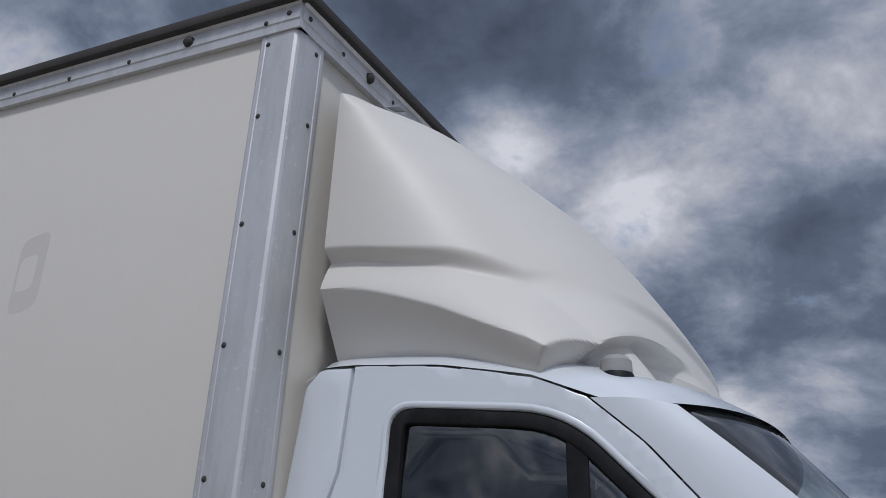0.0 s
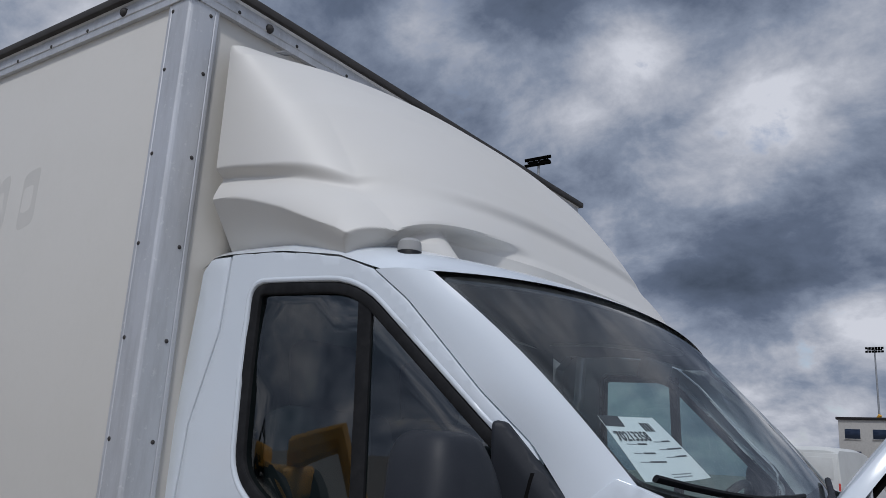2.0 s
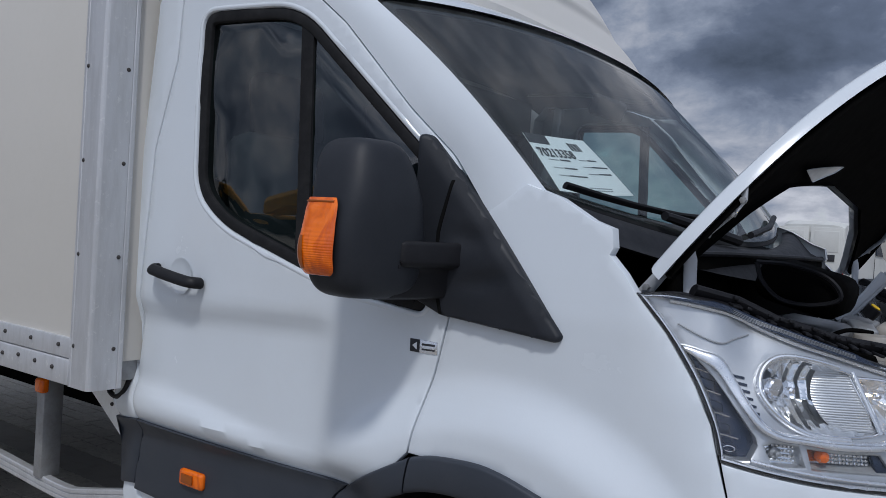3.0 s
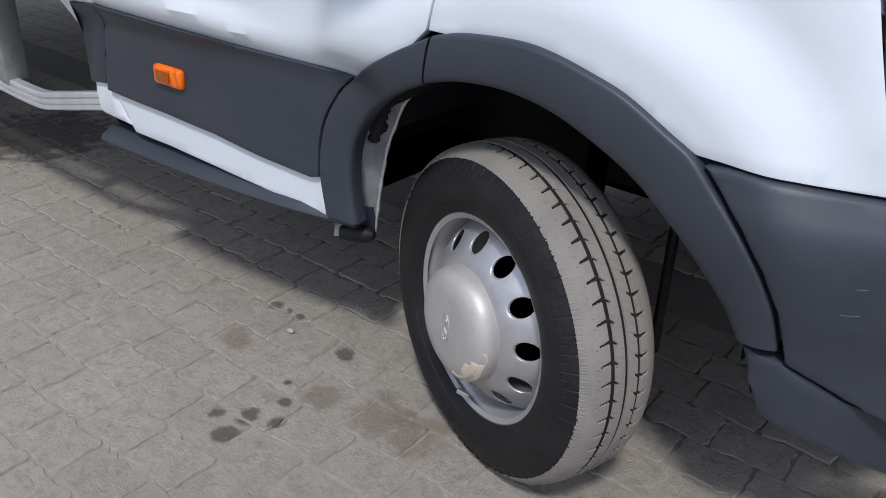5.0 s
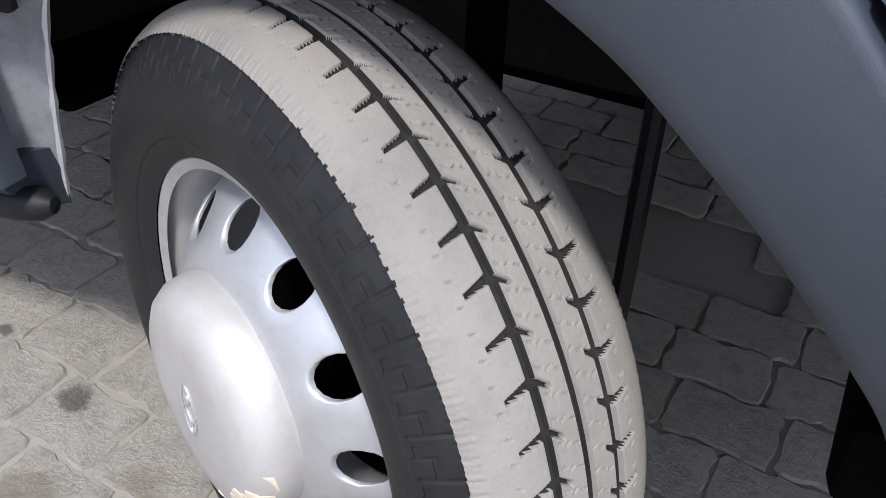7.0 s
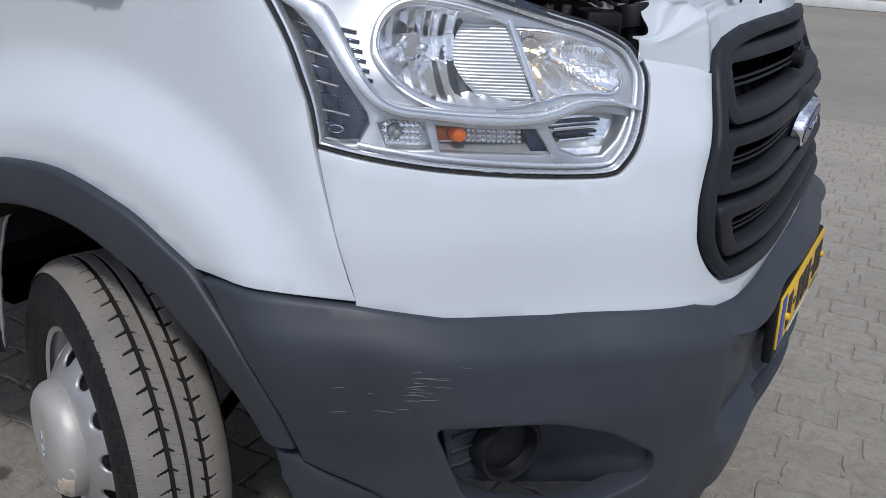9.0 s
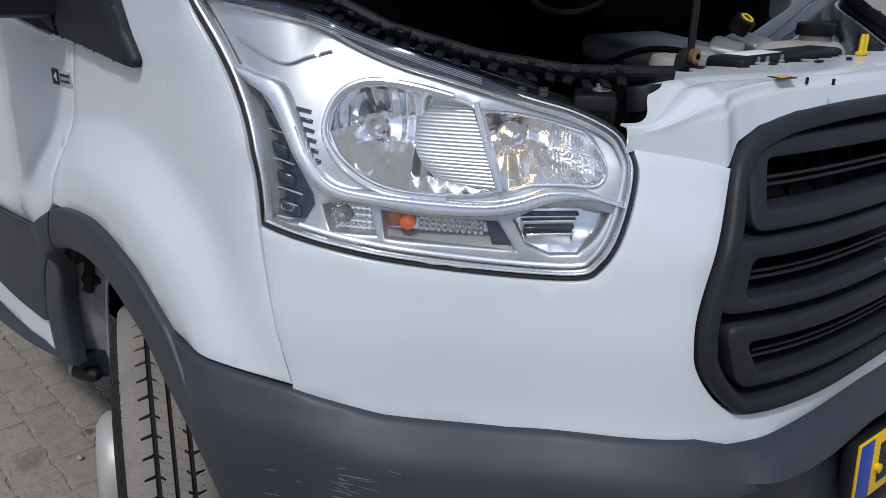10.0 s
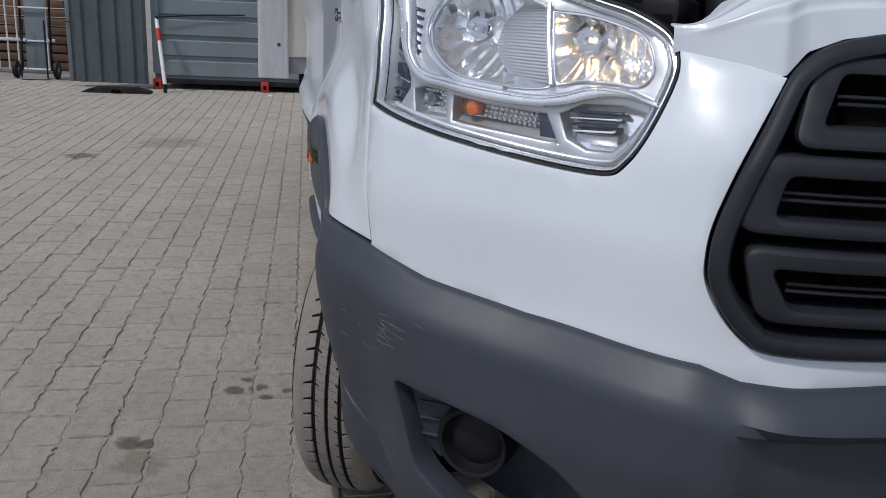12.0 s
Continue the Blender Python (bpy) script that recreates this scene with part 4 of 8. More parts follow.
FLX, FLZ = [(0.0, -0.190), (0.25, -0.262), (0.5, -0.303), (0.75, -0.323), (1.0, -0.340)], [(0.0, 0.78), (0.25, 0.70), (0.5, 0.60), (0.75, 0.50), (1.0, 0.375)]


def flange(u, v):
    return (lerp_tab(FLX, u) - 0.045 * (1 - v), 0.065 + 0.085 * v, lerp_tab(FLZ, u) + 0.012 * (1 - v))


fl = grid(24, 8, flange)
bmesh.ops.solidify(fl, geom=fl.faces[:], thickness=0.006)
both("inner_flange", fl, M_GREYLINER, TT, "dusty grey inner flange of the arch")
both("flange_edge", tube([flange(i / 23, 1.0) for i in range(24)], [0.004 + 0.0012 * math.sin(2.3 * i) for i in range(24)], 6), M_ALU, TT)
both("sealant", tube([Vector(flange(0.05 + 0.42 * i / 29, 0.6)) + Vector((0.003, -0.003, 0)) for i in range(30)], [0.013 + 0.0025 * math.sin(2.1 * i) for i in range(30)], 8, None, True, 0.6), M_LINER, TT)
both("strut", tube([(0.05, 0.44, 0.40), (0.03, 0.47, 0.9)], 0.024, 10), M_BAY, TT)
both("lower_arm", tube([(0.10, 0.30, 0.21), (0.06, 0.45, 0.235), (0.0, 0.72, 0.26)], [0.022, 0.028, 0.03], 8, None, True, 0.6), M_BAY, TT)
both("drop_link", tube([(0.27, 0.38, 0.22), (0.26, 0.40, 0.62)], 0.012, 8), M_BLACK, TT)

# -- front wheel, steered outwards at its front
STEER = 21.0
WC = Vector((0.0174, 0.0686, 0.338))
sa, ca = math.sin(radians(STEER)), math.cos(radians(STEER))
WM = Matrix(((ca, 0, -sa, WC.x), (-sa, 0, -ca, WC.y), (0, 1, 0, WC.z), (0, 0, 0, 1)))
wheel = part("front_wheel", lathe([(0.206, 0.000), (0.216, 0.005), (0.222, 0.003), (0.222, -0.006), (0.212, -0.014), (0.204, -0.026), (0.202, -0.06), (0.185, -0.09), (0.18, -0.13), (0.2, -0.155), (0.218, -0.17)], 72, WM), M_RIM, truck, "silver steel wheel with round vent holes")
TYR, TW, TO = 0.350, 0.104, -0.076


def tyre_profile(v):
    """Radius and offset from the outer bead (0) over the tread to the inner bead (1)."""
    if v < 0.3:
        k = v / 0.3
        return 0.218 + (0.327 - 0.218) * k, TO + TW - 0.022 + 0.024 * math.sin(math.pi * min(1, k * 0.95)) - 0.006 * k
    if v > 0.7:
        r, h = tyre_profile(1 - v)
        return r, 2 * TO - h
    k = (v - 0.3) / 0.4
    h = TO + (TW - 0.020) * (1 - 2 * k)
    e = abs(1 - 2 * k)
    return TYR - 0.020 * e ** 5 - 0.004 * e * e, h


NT = 2160
VROWS = np.concatenate([np.linspace(0, 0.30, 66), np.linspace(0.30, 0.70, 151)[1:], np.linspace(0.70, 1.0, 20)[1:]])
TH = np.linspace(0, 2 * math.pi, NT, endpoint=False)[:, None]
RV = np.array([tyre_profile(float(v)) for v in VROWS])
rr, hh = RV[:, 0][None, :], RV[:, 1][None, :]
vv, ar, xx = VROWS[None, :], TH * TYR, hh - TO
PITCH = 2 * math.pi * TYR / 60
on_tread = (vv > 0.3) & (vv < 0.7)
cut = np.zeros((NT, len(VROWS)))
for g0, zig, wide in ((0.030, 0.0, 0.0040), (0.0, 0.0, 0.0034), (-0.030, 0.0, 0.0040)):
    near_g = np.abs(xx - g0 - zig * np.sin(ar / PITCH * 2 * math.pi))
    cut = np.maximum(cut, 0.0065 * np.clip((wide - near_g) / 0.0016 + 0.5, 0, 1))
# cuts that taper away from the two outer grooves, one pair a block
for g0, lo, hi, sl in ((0.030, 0.0, 0.023, 0.25), (0.030, -0.013, 0.0, -0.75), (-0.030, -0.020, 0.0, 0.25), (-0.030, 0.0, 0.011, -0.75)):
    q = xx - g0
    ph = (ar + sl * q + (0.009 if g0 < 0 else 0)) % PITCH - PITCH / 2
    far_q = np.abs(q) / max(abs(lo), abs(hi))
    cut = np.maximum(cut, 0.0055 * np.clip((0.0034 * (1 - 0.55 * far_q) - np.abs(ph)) / 0.0016 + 0.5, 0, 1) * ((q > lo) & (q < hi)))
# short sipes on the two middle ribs and a few on the shoulders
for q0, turn in ((-0.021, 0.4), (-0.014, -0.3), (-0.007, 0.4), (0.008, -0.3), (0.015, 0.4), (0.022, -0.3), (-0.046, 0.3), (0.058, -0.3)):
    ph = (ar + 31 * q0 + turn * (xx - q0)) % (PITCH / 2) - PITCH / 4
    cut = np.maximum(cut, 0.0016 * ((np.abs(ph) < 0.0008) & (np.abs(xx - q0) < 0.0024)))
cut = np.where(on_tread, cut, 0.0)
# key pattern moulded into the shoulder, raised blocks where the maker's lettering stood, two fine rings
vm = np.minimum(vv, 1 - vv)
pu, pw = (ar % PITCH) / PITCH, (vm - 0.205) / 0.09
key = (vm > 0.205) & (vm < 0.295) & ((pu < 0.09) | ((np.abs(pw - 0.5) < 0.08) & (pu < 0.55)) | ((np.abs(pu - 0.55) < 0.045) & (pw < 0.55)) | ((np.abs(pw - 0.12) < 0.08) & (pu > 0.5) & (pu < 0.86)))
cut = np.where(key, 0.0022, cut)
mu = (ar % 0.031) / 0.031
block = (vv > 0.105) & (vv < 0.165) & ((TH + 0.4) % 2.1 > 0.25) & ((TH + 0.4) % 2.1 < 1.2) & (mu < 0.66) & ~((mu > 0.2) & (mu < 0.46) & (vv > 0.12) & (vv < 0.15))
cut = np.where(block | ((vv > 0.180) & (vv < 0.187)) | ((vv > 0.05) & (vv < 0.056)), -0.0013, cut)
# scuffed, uneven tread edge
cut = cut + np.where((vm > 0.285) & (vm < 0.32), 0.0007 * np.sin(ar * 900) * np.sin(ar * 217), 0.0)
rad = rr - cut
loc = np.stack([rad * np.cos(TH), rad * np.sin(TH), np.broadcast_to(hh, rad.shape)], -1).reshape(-1, 3)
rot = np.array(WM)
loc = loc @ rot[:3, :3].T + rot[:3, 3]
loc[:, 2] = np.maximum(loc[:, 2], 0.0005)
NR = len(VROWS)
gi = np.arange(NT * NR).reshape(NT, NR)
gj = np.roll(gi, -1, axis=0)
quads = np.stack([gi[:, :-1], gi[:, 1:], gj[:, 1:], gj[:, :-1]], -1).reshape(-1, 4)
cm = (cut + np.roll(cut, -1, axis=0)) / 2
cm = (cm[:, :-1] + cm[:, 1:]) / 2
vmid = (VROWS[:-1] + VROWS[1:]) / 2
step_i = np.arange(NT)[:, None]
jag = 0.004 * np.sin(step_i * 0.014) + 0.007 * (((step_i * 0.0833) % 1.0) - 0.5) + 0.003 * np.sin(step_i * 0.22) * np.sin(step_i * 0.033)
kind_i = np.where(np.abs(vmid - 0.5)[None, :] < 0.203 + jag, 1, 0)
kind_i = np.where((cm > 0.0030) & (np.abs(vmid - 0.5)[None, :] < 0.2), 2, kind_i)
tm = bpy.data.meshes.new("tyre")
tm.from_pydata(loc.tolist(), [], quads.tolist())
for m_ in (M_RUBBER, M_TREAD, M_GROOVE):
    tm.materials.append(m_)
tm.polygons.foreach_set("material_index", kind_i.astype(np.int32).ravel())
tm.shade_smooth()
tm.set_sharp_from_angle(angle=radians(55))
tyre = new("tyre", tm)
tyre.parent = wheel
tyre["label"] = "black tyre with dusty worn tread"
# dished disc with twelve holes
NH, RH, RAD = 12, 0.163, 0.0195
def disc_h(r):
    return lerp_tab([(0.09, 0.032), (0.12, 0.030), (0.14, 0.020), (0.163, 0.002), (0.185, -0.022), (0.196, -0.045), (0.203, -0.055)], r)
rings = dense([(0.204 * math.cos(2 * math.pi * k / 60), 0.204 * math.sin(2 * math.pi * k / 60)) for k in range(60)], 0.03)
holes = [[(RH * math.cos(2 * math.pi * (k + 0.2) / NH) + RAD * math.cos(2 * math.pi * q / 16), RH * math.sin(2 * math.pi * (k + 0.2) / NH) + RAD * math.sin(2 * math.pi * q / 16)) for q in range(16)] for k in range(NH)]
part("wheel_disc", patch(rings, lambda a, b, d: WM @ Vector((a, b, disc_h(math.hypot(a, b)) + d)), 0.02, 0.006, 0.002, holes), M_RIM, wheel)
part("brake_disc", lathe([(0.0, -0.085), (0.15, -0.085), (0.15, -0.1), (0.0, -0.1)], 40, WM), M_BAY, wheel)
cap = part("hub_cap", lathe([(0.119, 0.024), (0.120, 0.034), (0.116, 0.052), (0.107, 0.064), (0.095, 0.071), (0.07, 0.0745), (0.03, 0.076), (0.0, 0.076)], 56, WM), M_CAP, wheel, "scuffed silver hub cap with peeled paint")
# peeled patch, lying on the cap's shoulder
def cap_h(r):
    return lerp_tab([(0.0, 0.076), (0.03, 0.076), (0.07, 0.0745), (0.095, 0.071), (0.107, 0.064), (0.116, 0.052), (0.12, 0.034)], r)
random.seed(5)
peel = []
for i in range(28):
    t = i / 27
    a = radians(-75 + 75 * t)
    peel.append(((0.1165 - 0.003 * abs(math.sin(7 * t))) * math.cos(a), 0.1165 * math.sin(a)))
for i in range(28):
    t = 1 - i / 27
    a = radians(-75 + 75 * t)
    r = 0.092 + 0.009 * math.sin(9 * t) + random.uniform(-0.004, 0.004) + (0.012 if t > 0.8 else 0)
    peel.append((r * math.cos(a), r * math.sin(a)))
part("peeled_patch", patch(peel, lambda a, b, d: WM @ Vector((a, b, cap_h(math.hypot(a, b)) + 0.0008 + d)), 0.01, 0.0012, 0.0004), M_CAPBARE, cap)
# oval maker's mark, as a plain raised ring and bar
part("cap_mark", tube([WM @ Vector((0.013 * math.cos(t), 0.030 * math.sin(t), 0.0768)) for t in np.linspace(0, 2 * math.pi, 25)], 0.0009, 5, None, False), M_SILVER, cap)
part("cap_mark", tube([WM @ Vector((0.004 * math.sin(t * 9), -0.02 + 0.04 * t, 0.0768)) for t in np.linspace(0, 1, 25)], 0.0014, 5, None, False), M_SILVER, cap)
part("balance_weight", box(0.03, 0.008, 0.012, WM @ Vector((-0.03, -0.205, 0.004)), 0.002, (0, 20, 20)), M_SILVER, wheel)
part("far_front_wheel", lathe([(0.10, 0.09), (0.2, 0.1), (0.29, 0.11), (0.335, 0.09), (0.345, 0.0), (0.335, -0.09), (0.2, -0.1), (0.1, -0.09)], 40, pose(0.0, 1.80, 0.345, 90, 0, 20)), M_RUBBER, truck)

# -- cab roof, windscreen, pillars
def roof_edge(x):
    return lerp_tab([(-1.1, 2.058), (-0.94, 2.064), (-0.75, 2.058), (-0.565, 2.034), (-0.462, 1.998), (-0.36, 1.962), (-0.29, 1.955)], x)


def roof_crown(x):
    """Height of the roof just inside its rounded shoulder."""
    return lerp_tab([(-1.1, 2.088), (-0.75, 2.088), (-0.56, 2.074), (-0.44, 2.050), (-0.30, 2.005), (-0.2, 1.985)], x)


def roof_z(x, y):
    u = min(1.0, abs(y - YC) / 1.0)
    return roof_edge(x) + (roof_crown(x) - roof_edge(x)) * (1 - u ** 14) + 0.055 * (1 - u ** 2.8)


TOPS, TOPC, LOWS, LOWC = Vector((-0.312, 0.022, 1.976)), Vector((-0.20, YC, 2.045)), Vector((0.165, 0.105, 1.515)), Vector((0.30, YC, 1.43))


def screen(u, v, d=0.0):
    """Windscreen: u across from -1 to 1, v from the cowl up."""
    k = 1 - abs(u) ** 2.2
    lo = Vector((LOWS.x + (LOWC.x - LOWS.x) * k, 0, LOWS.z + (LOWC.z - LOWS.z) * k))
    hi = Vector((TOPS.x + (TOPC.x - TOPS.x) * k, 0, TOPS.z + (TOPC.z - TOPS.z) * k))
    p = lo.lerp(hi, v)
    hw = (YC - LOWS.y) * (1 - v) + (YC - TOPS.y) * v
    bulge = 0.02 * math.sin(math.pi * v)
    return Vector((p.x + 0.68 * (d + bulge), YC + u * hw, p.z + 0.73 * (d + bulge)))


def roof_pt(u, v):
    side = 2 * u - 1
    k = abs(side)
    w = min(1.0, v / 0.86)
    x = -1.06 + w * (0.62 + 0.17 * (1 - k ** 2.2))
    edge = skin(min(x, -0.29), roof_edge(x))[1]
    y = YC + math.copysign((YC - edge) * (1 - (1 - k) ** 1.15), side)
    e = roof_edge(min(x, -0.44))
    z = e + (roof_crown(x) - e) * (1 - k ** 14) + 0.055 * (1 - k ** 3.2) - 0.03 * smooth(0.08, 0.0, v)
    p = Vector((x, y, z))
    if v > 0.86:
        f = (v - 0.86) / 0.14
        p = p.lerp(screen(side * 0.992, 1.0, 0.006), f) + Vector((0, 0, 0.012 * math.sin(math.pi * f) * (1 - k ** 8)))
    return tuple(p)


part("cab_roof", grid(60, 30, roof_pt), M_PAINT, truck, "white cab roof")
part("windscreen", patch(rounded([(-0.985, 0.015), (0.985, 0.015), (0.985, 0.985), (-0.985, 0.985)], 0.06), lambda a, b, d: screen(a, b, d), 0.08, 0.006, 0.002), M_SCREEN, truck, "windscreen with dusty reflections").visible_shadow = False
part("screen_band", patch([(-0.99, 0.0), (0.99, 0.0), (0.99, 1.0), (-0.99, 1.0)], lambda a, b, d: screen(a, b, d - 0.007), 0.08, 0.004, 0.001, [rounded([(-0.955, 0.05), (0.955, 0.05), (0.955, 0.955), (-0.955, 0.955)], 0.05)]), M_SEAL, truck)


def pillar(u, v):
    """A-pillar from the door's front edge to the glass."""
    dz = lerp_tab([(0.0, 1.463), (0.22, 1.59), (0.5, 1.72), (0.8, 1.89), (1.0, 1.990)], v)
    ds = lerp_tab([(1.40, 0.06), (1.463, 0.046), (1.59, -0.045), (1.70, -0.162), (1.912, -0.358), (1.993, -0.458), (2.03, -0.56)], dz)
    a = Vector(skin(ds, dz, -0.001))
    b = screen(-0.992, v, 0.004)
    p = a.lerp(b, u)
    bul = 0.009 * math.sin(math.pi * u)
    return p + Vector((0.5, -0.7, 0.5)) * bul


pb_ = grid(10, 30, pillar)
bmesh.ops.recalc_face_normals(pb_, faces=pb_.faces[:])
both("a_pillar", pb_, M_PAINT, TT)
# cowl and wiper well
part("cowl", grid(30, 8, lambda u, v: screen(2 * u - 1, 0.02 - 0.0 * v) + Vector((0.02 + 0.16 * v, 0, -0.03 - 0.08 * v + 0.02 * math.sin(6 * v)))), M_BLACK, truck, "black plastic cowl below the windscreen")
w0 = [screen(-0.93 + 0.9 * t, 0.03 + 0.05 * t, 0.02) for t in np.linspace(0, 1, 8)]
part("wiper", tube(w0, [0.010] * 5 + [0.014] * 3, 8, None, True, 0.6), M_BLACK, truck, "black wiper arm")
part("wiper", tube([screen(-0.55, 0.02, 0.03), screen(-0.35, 0.0, 0.035), screen(-0.1, -0.02, 0.03)], [0.012, 0.016, 0.016], 8), M_BLACK, truck)
part("wiper", tube([screen(0.1, 0.02, 0.025), screen(0.5, 0.06, 0.02), screen(0.8, 0.09, 0.02)], 0.011, 8), M_BLACK, truck)

# -- roof fairing
FAIR_L = [(0.0, 0.735), (0.05, 0.705), (0.12, 0.668), (0.25, 0.635), (0.4, 0.565), (0.55, 0.485), (0.7, 0.40), (0.85, 0.285), (0.95, 0.19), (1.0, 0.07)]
YF = 1.0                       # middle of the fairing


def fairing_pt(u, v):
    """u round the plan from the near rear edge over the nose to the far one, v from foot to crest."""
    ph = math.pi * u
    # rows follow the ridge
    sx0, cy0 = abs(math.sin(ph)) ** 0.6, abs(math.cos(ph)) ** 0.6
    rr = 0.275 * (1 - 0.68 * (smooth(-1.05, -0.42, -1.035 + 0.65 * sx0) if cy0 > 0.6 else 1.0))
    v = v / 0.25 * rr if v < 0.25 else rr + (1 - rr) * (v - 0.25) / 0.75
    n = 2 / (3.6 - 1.3 * v + 4.0 * smooth(0.34, 0.0, v))
    sx, cy = abs(math.sin(ph)) ** n, math.copysign(abs(math.cos(ph)) ** n, math.cos(ph))
    L = lerp_tab(FAIR_L, v)
    hw = YF + 0.066 + 0.006 * v
    x, y = -1.035 + L * sx, YF - hw * cy
    t = smooth(-1.05, -0.42, x) if abs(cy) > 0.6 else 1.0
    side = smooth(0.55, 0.95, abs(cy))
    # ridge that runs down forwards, tucked in below, hollow band above
    ridge = 0.275 * (1 - 0.68 * t)
    inn = 0.125 * max(0.0, 1 - v / max(ridge, 0.02)) * (1 - 0.6 * t)
    if v > ridge:
        k = (v - ridge) / (0.125 + 0.075 * smooth(0.0, 0.7, t))
        inn += 0.030 * (1 - t * 0.10) * min(1.0, max(0.0, k / 0.80)) ** 1.3 * smooth(1.16, 0.80, k)
    # hollow round the beacon
    e = math.hypot((x + 0.44) / (0.110 if x < -0.44 else 0.165), v / 0.165)
    inn += 0.15 * smooth(1.04, 0.74, e) * smooth(0.3, 0.7, abs(cy)) * (1 if cy > 0 else 0)
    nx, ny = (1 - side) * 1.0, -math.copysign(side, cy)
    x, y = x - inn * nx, y - inn * ny
    foot = roof_z(min(x, -0.18), y) - 0.012
    top = 2.716 + 0.075 * (1 - cy * cy)
    return (x, y, foot + (top - foot) * v)


fb = grid(320, 165, fairing_pt)
bmesh.ops.recalc_face_normals(fb, faces=fb.faces[:])
bmesh.ops.solidify(fb, geom=fb.faces[:], thickness=0.006)
fairing = part("roof_fairing", fb, M_FAIRING, truck, "off-white fibreglass roof fairing with moulded ridges", 32)
part("fairing_top", grid(60, 8, lambda u, v: Vector(fairing_pt(0.5 - 0.5 * math.cos(math.pi * u), 1.0)).lerp(Vector((-1.045, YF - 1.05 * math.cos(math.pi * u), 2.725 + 0.07 * math.sin(math.pi * u))), v)), M_FAIRING, fairing)
part("fairing_slot", patch(rounded([(-0.99, 0.06), (-0.985, 0.10), (-0.96, 0.11), (-0.955, 0.07)], 0.004), lambda a, b, d: (a, b, 2.735 + 0.15 * b + d), 0.05, 0.002, 0.0005), M_INKGREY, fairing)
part("fairing_seal", tube([Vector(fairing_pt(0.16 + 0.68 * t, 0.0)) + Vector((0.004, 0, 0.003)) for t in np.linspace(0, 1, 60)], 0.007, 6), M_SEAL, fairing)
for i in range(46):
    p = Vector(fairing_pt(0.2 + 0.6 * i / 45, 0.0)) + Vector((0.009, -0.003, 0.002))
    part("seal_lump", box(0.012, 0.014, 0.008, p, 0.003, (0, 0, i * 37 % 90)), M_SEAL, fairing)
bc = Matrix.Translation((-0.432, 0.092, 2.042)) @ Matrix.Scale(0.76, 4)
beacon = part("roof_beacon", lathe([(0.046, -0.02), (0.046, 0.008), (0.042, 0.016)], 28, bc), M_BLACK, truck, "small clear ribbed roof beacon")
part("beacon_lens", lathe([(0.041, 0.016)] + [(0.041 - 0.0003 * k - 0.012 * max(0, k - 6) ** 2 / 16 + 0.0012 * (k % 2), 0.018 + 0.0042 * k) for k in range(11)] + [(0.0, 0.064)], 28, bc), M_MILKY, beacon)
part("beacon_core", lathe([(0.026, 0.014), (0.024, 0.05), (0.0, 0.054)], 18, bc), M_SILVER, beacon)

# -- door mirror
def mirror_body(u, v):
    """A rounded, back-swept housing."""
    z0, z1 = 1.258, 1.602
    e = abs(2 * v - 1)
    zz = z0 + (z1 - z0) * (0.5 - 0.5 * math.copysign(abs(math.cos(math.pi * v)) ** 0.55, math.cos(math.pi * v)))
    k = (abs(math.sin(math.pi * v))) ** 0.42
    a = 2 * math.pi * u
    c, s_ = math.cos(a), math.sin(a)
    ex = 0.55
    px = 0.082 * math.copysign(abs(c) ** ex, c) * k
    wide = 0.116 - 0.034 * smooth(1.36, 1.62, zz)
    py = wide * math.copysign(abs(s_) ** ex, s_) * k
    return Vector((-0.125 + px + 0.18 * (py) - 0.02 * smooth(1.45, 1.6, zz), -0.135 + py, zz))


mb = grid(56, 36, mirror_body, True)
mirror = part("door_mirror", mb, M_GRILLE, truck, "large dark grey door mirror with amber lamp")
part("mirror_glass", patch(rounded([(-0.215, 1.30), (-0.055, 1.30), (-0.065, 1.56), (-0.200, 1.56)], 0.03), lambda a, b, d: (-0.201 + 0.18 * (a + 0.135) - d * 1.0, a, b), 0.1, 0.004, 0.001), M_CHROME, mirror)
def lamp_pt(u, v, out=0.0):
    """The amber lens wraps the outer front edge of the housing, ribbed across."""
    e = math.sin(math.pi * min(1, max(0, 0.04 + 0.92 * u))) ** 0.3 * math.sin(math.pi * min(1, max(0, 0.04 + 0.92 * v))) ** 0.3
    return Vector(mirror_body(0.705 + 0.19 * (u - 0.5) * (1 - 0.3 * abs(2 * v - 1) ** 5), 0.312 + 0.208 * v)) + Vector((0.004, -0.022 - out - 0.006 * math.sin(math.pi * v) - 0.0006 * abs(math.sin(70 * v)), 0)) * e


part("mirror_lamp", grid(20, 150, lamp_pt), M_ORANGE, mirror, "amber indicator lens")
part("lens_well", grid(10, 30, lambda u, v: lamp_pt(0.30 + 0.24 * u + 0.06 * math.sin(3 * v), 0.16 + 0.62 * v, 0.0022)), M_AMBERBULB, mirror, "darker reflector behind the amber lens")
part("lens_edge", tube([lamp_pt(0.06 + 0.88 * t, 0.965, 0.001) for t in np.linspace(0, 1, 12)], 0.0025, 6), M_AMBERBULB, mirror)
part("mirror_arm", patch(rounded([(-0.19, 1.385), (-0.005, 1.388), (0.0, 1.335), (-0.030, 1.325), (-0.035, 1.262), (-0.10, 1.252), (-0.13, 1.30), (-0.18, 1.32)], 0.010, 3), lambda a, b, d: (a + 0.25 * (-0.120 - d), -0.120 - d, b), 0.05, 0.185, 0.014), M_BLACK, mirror)
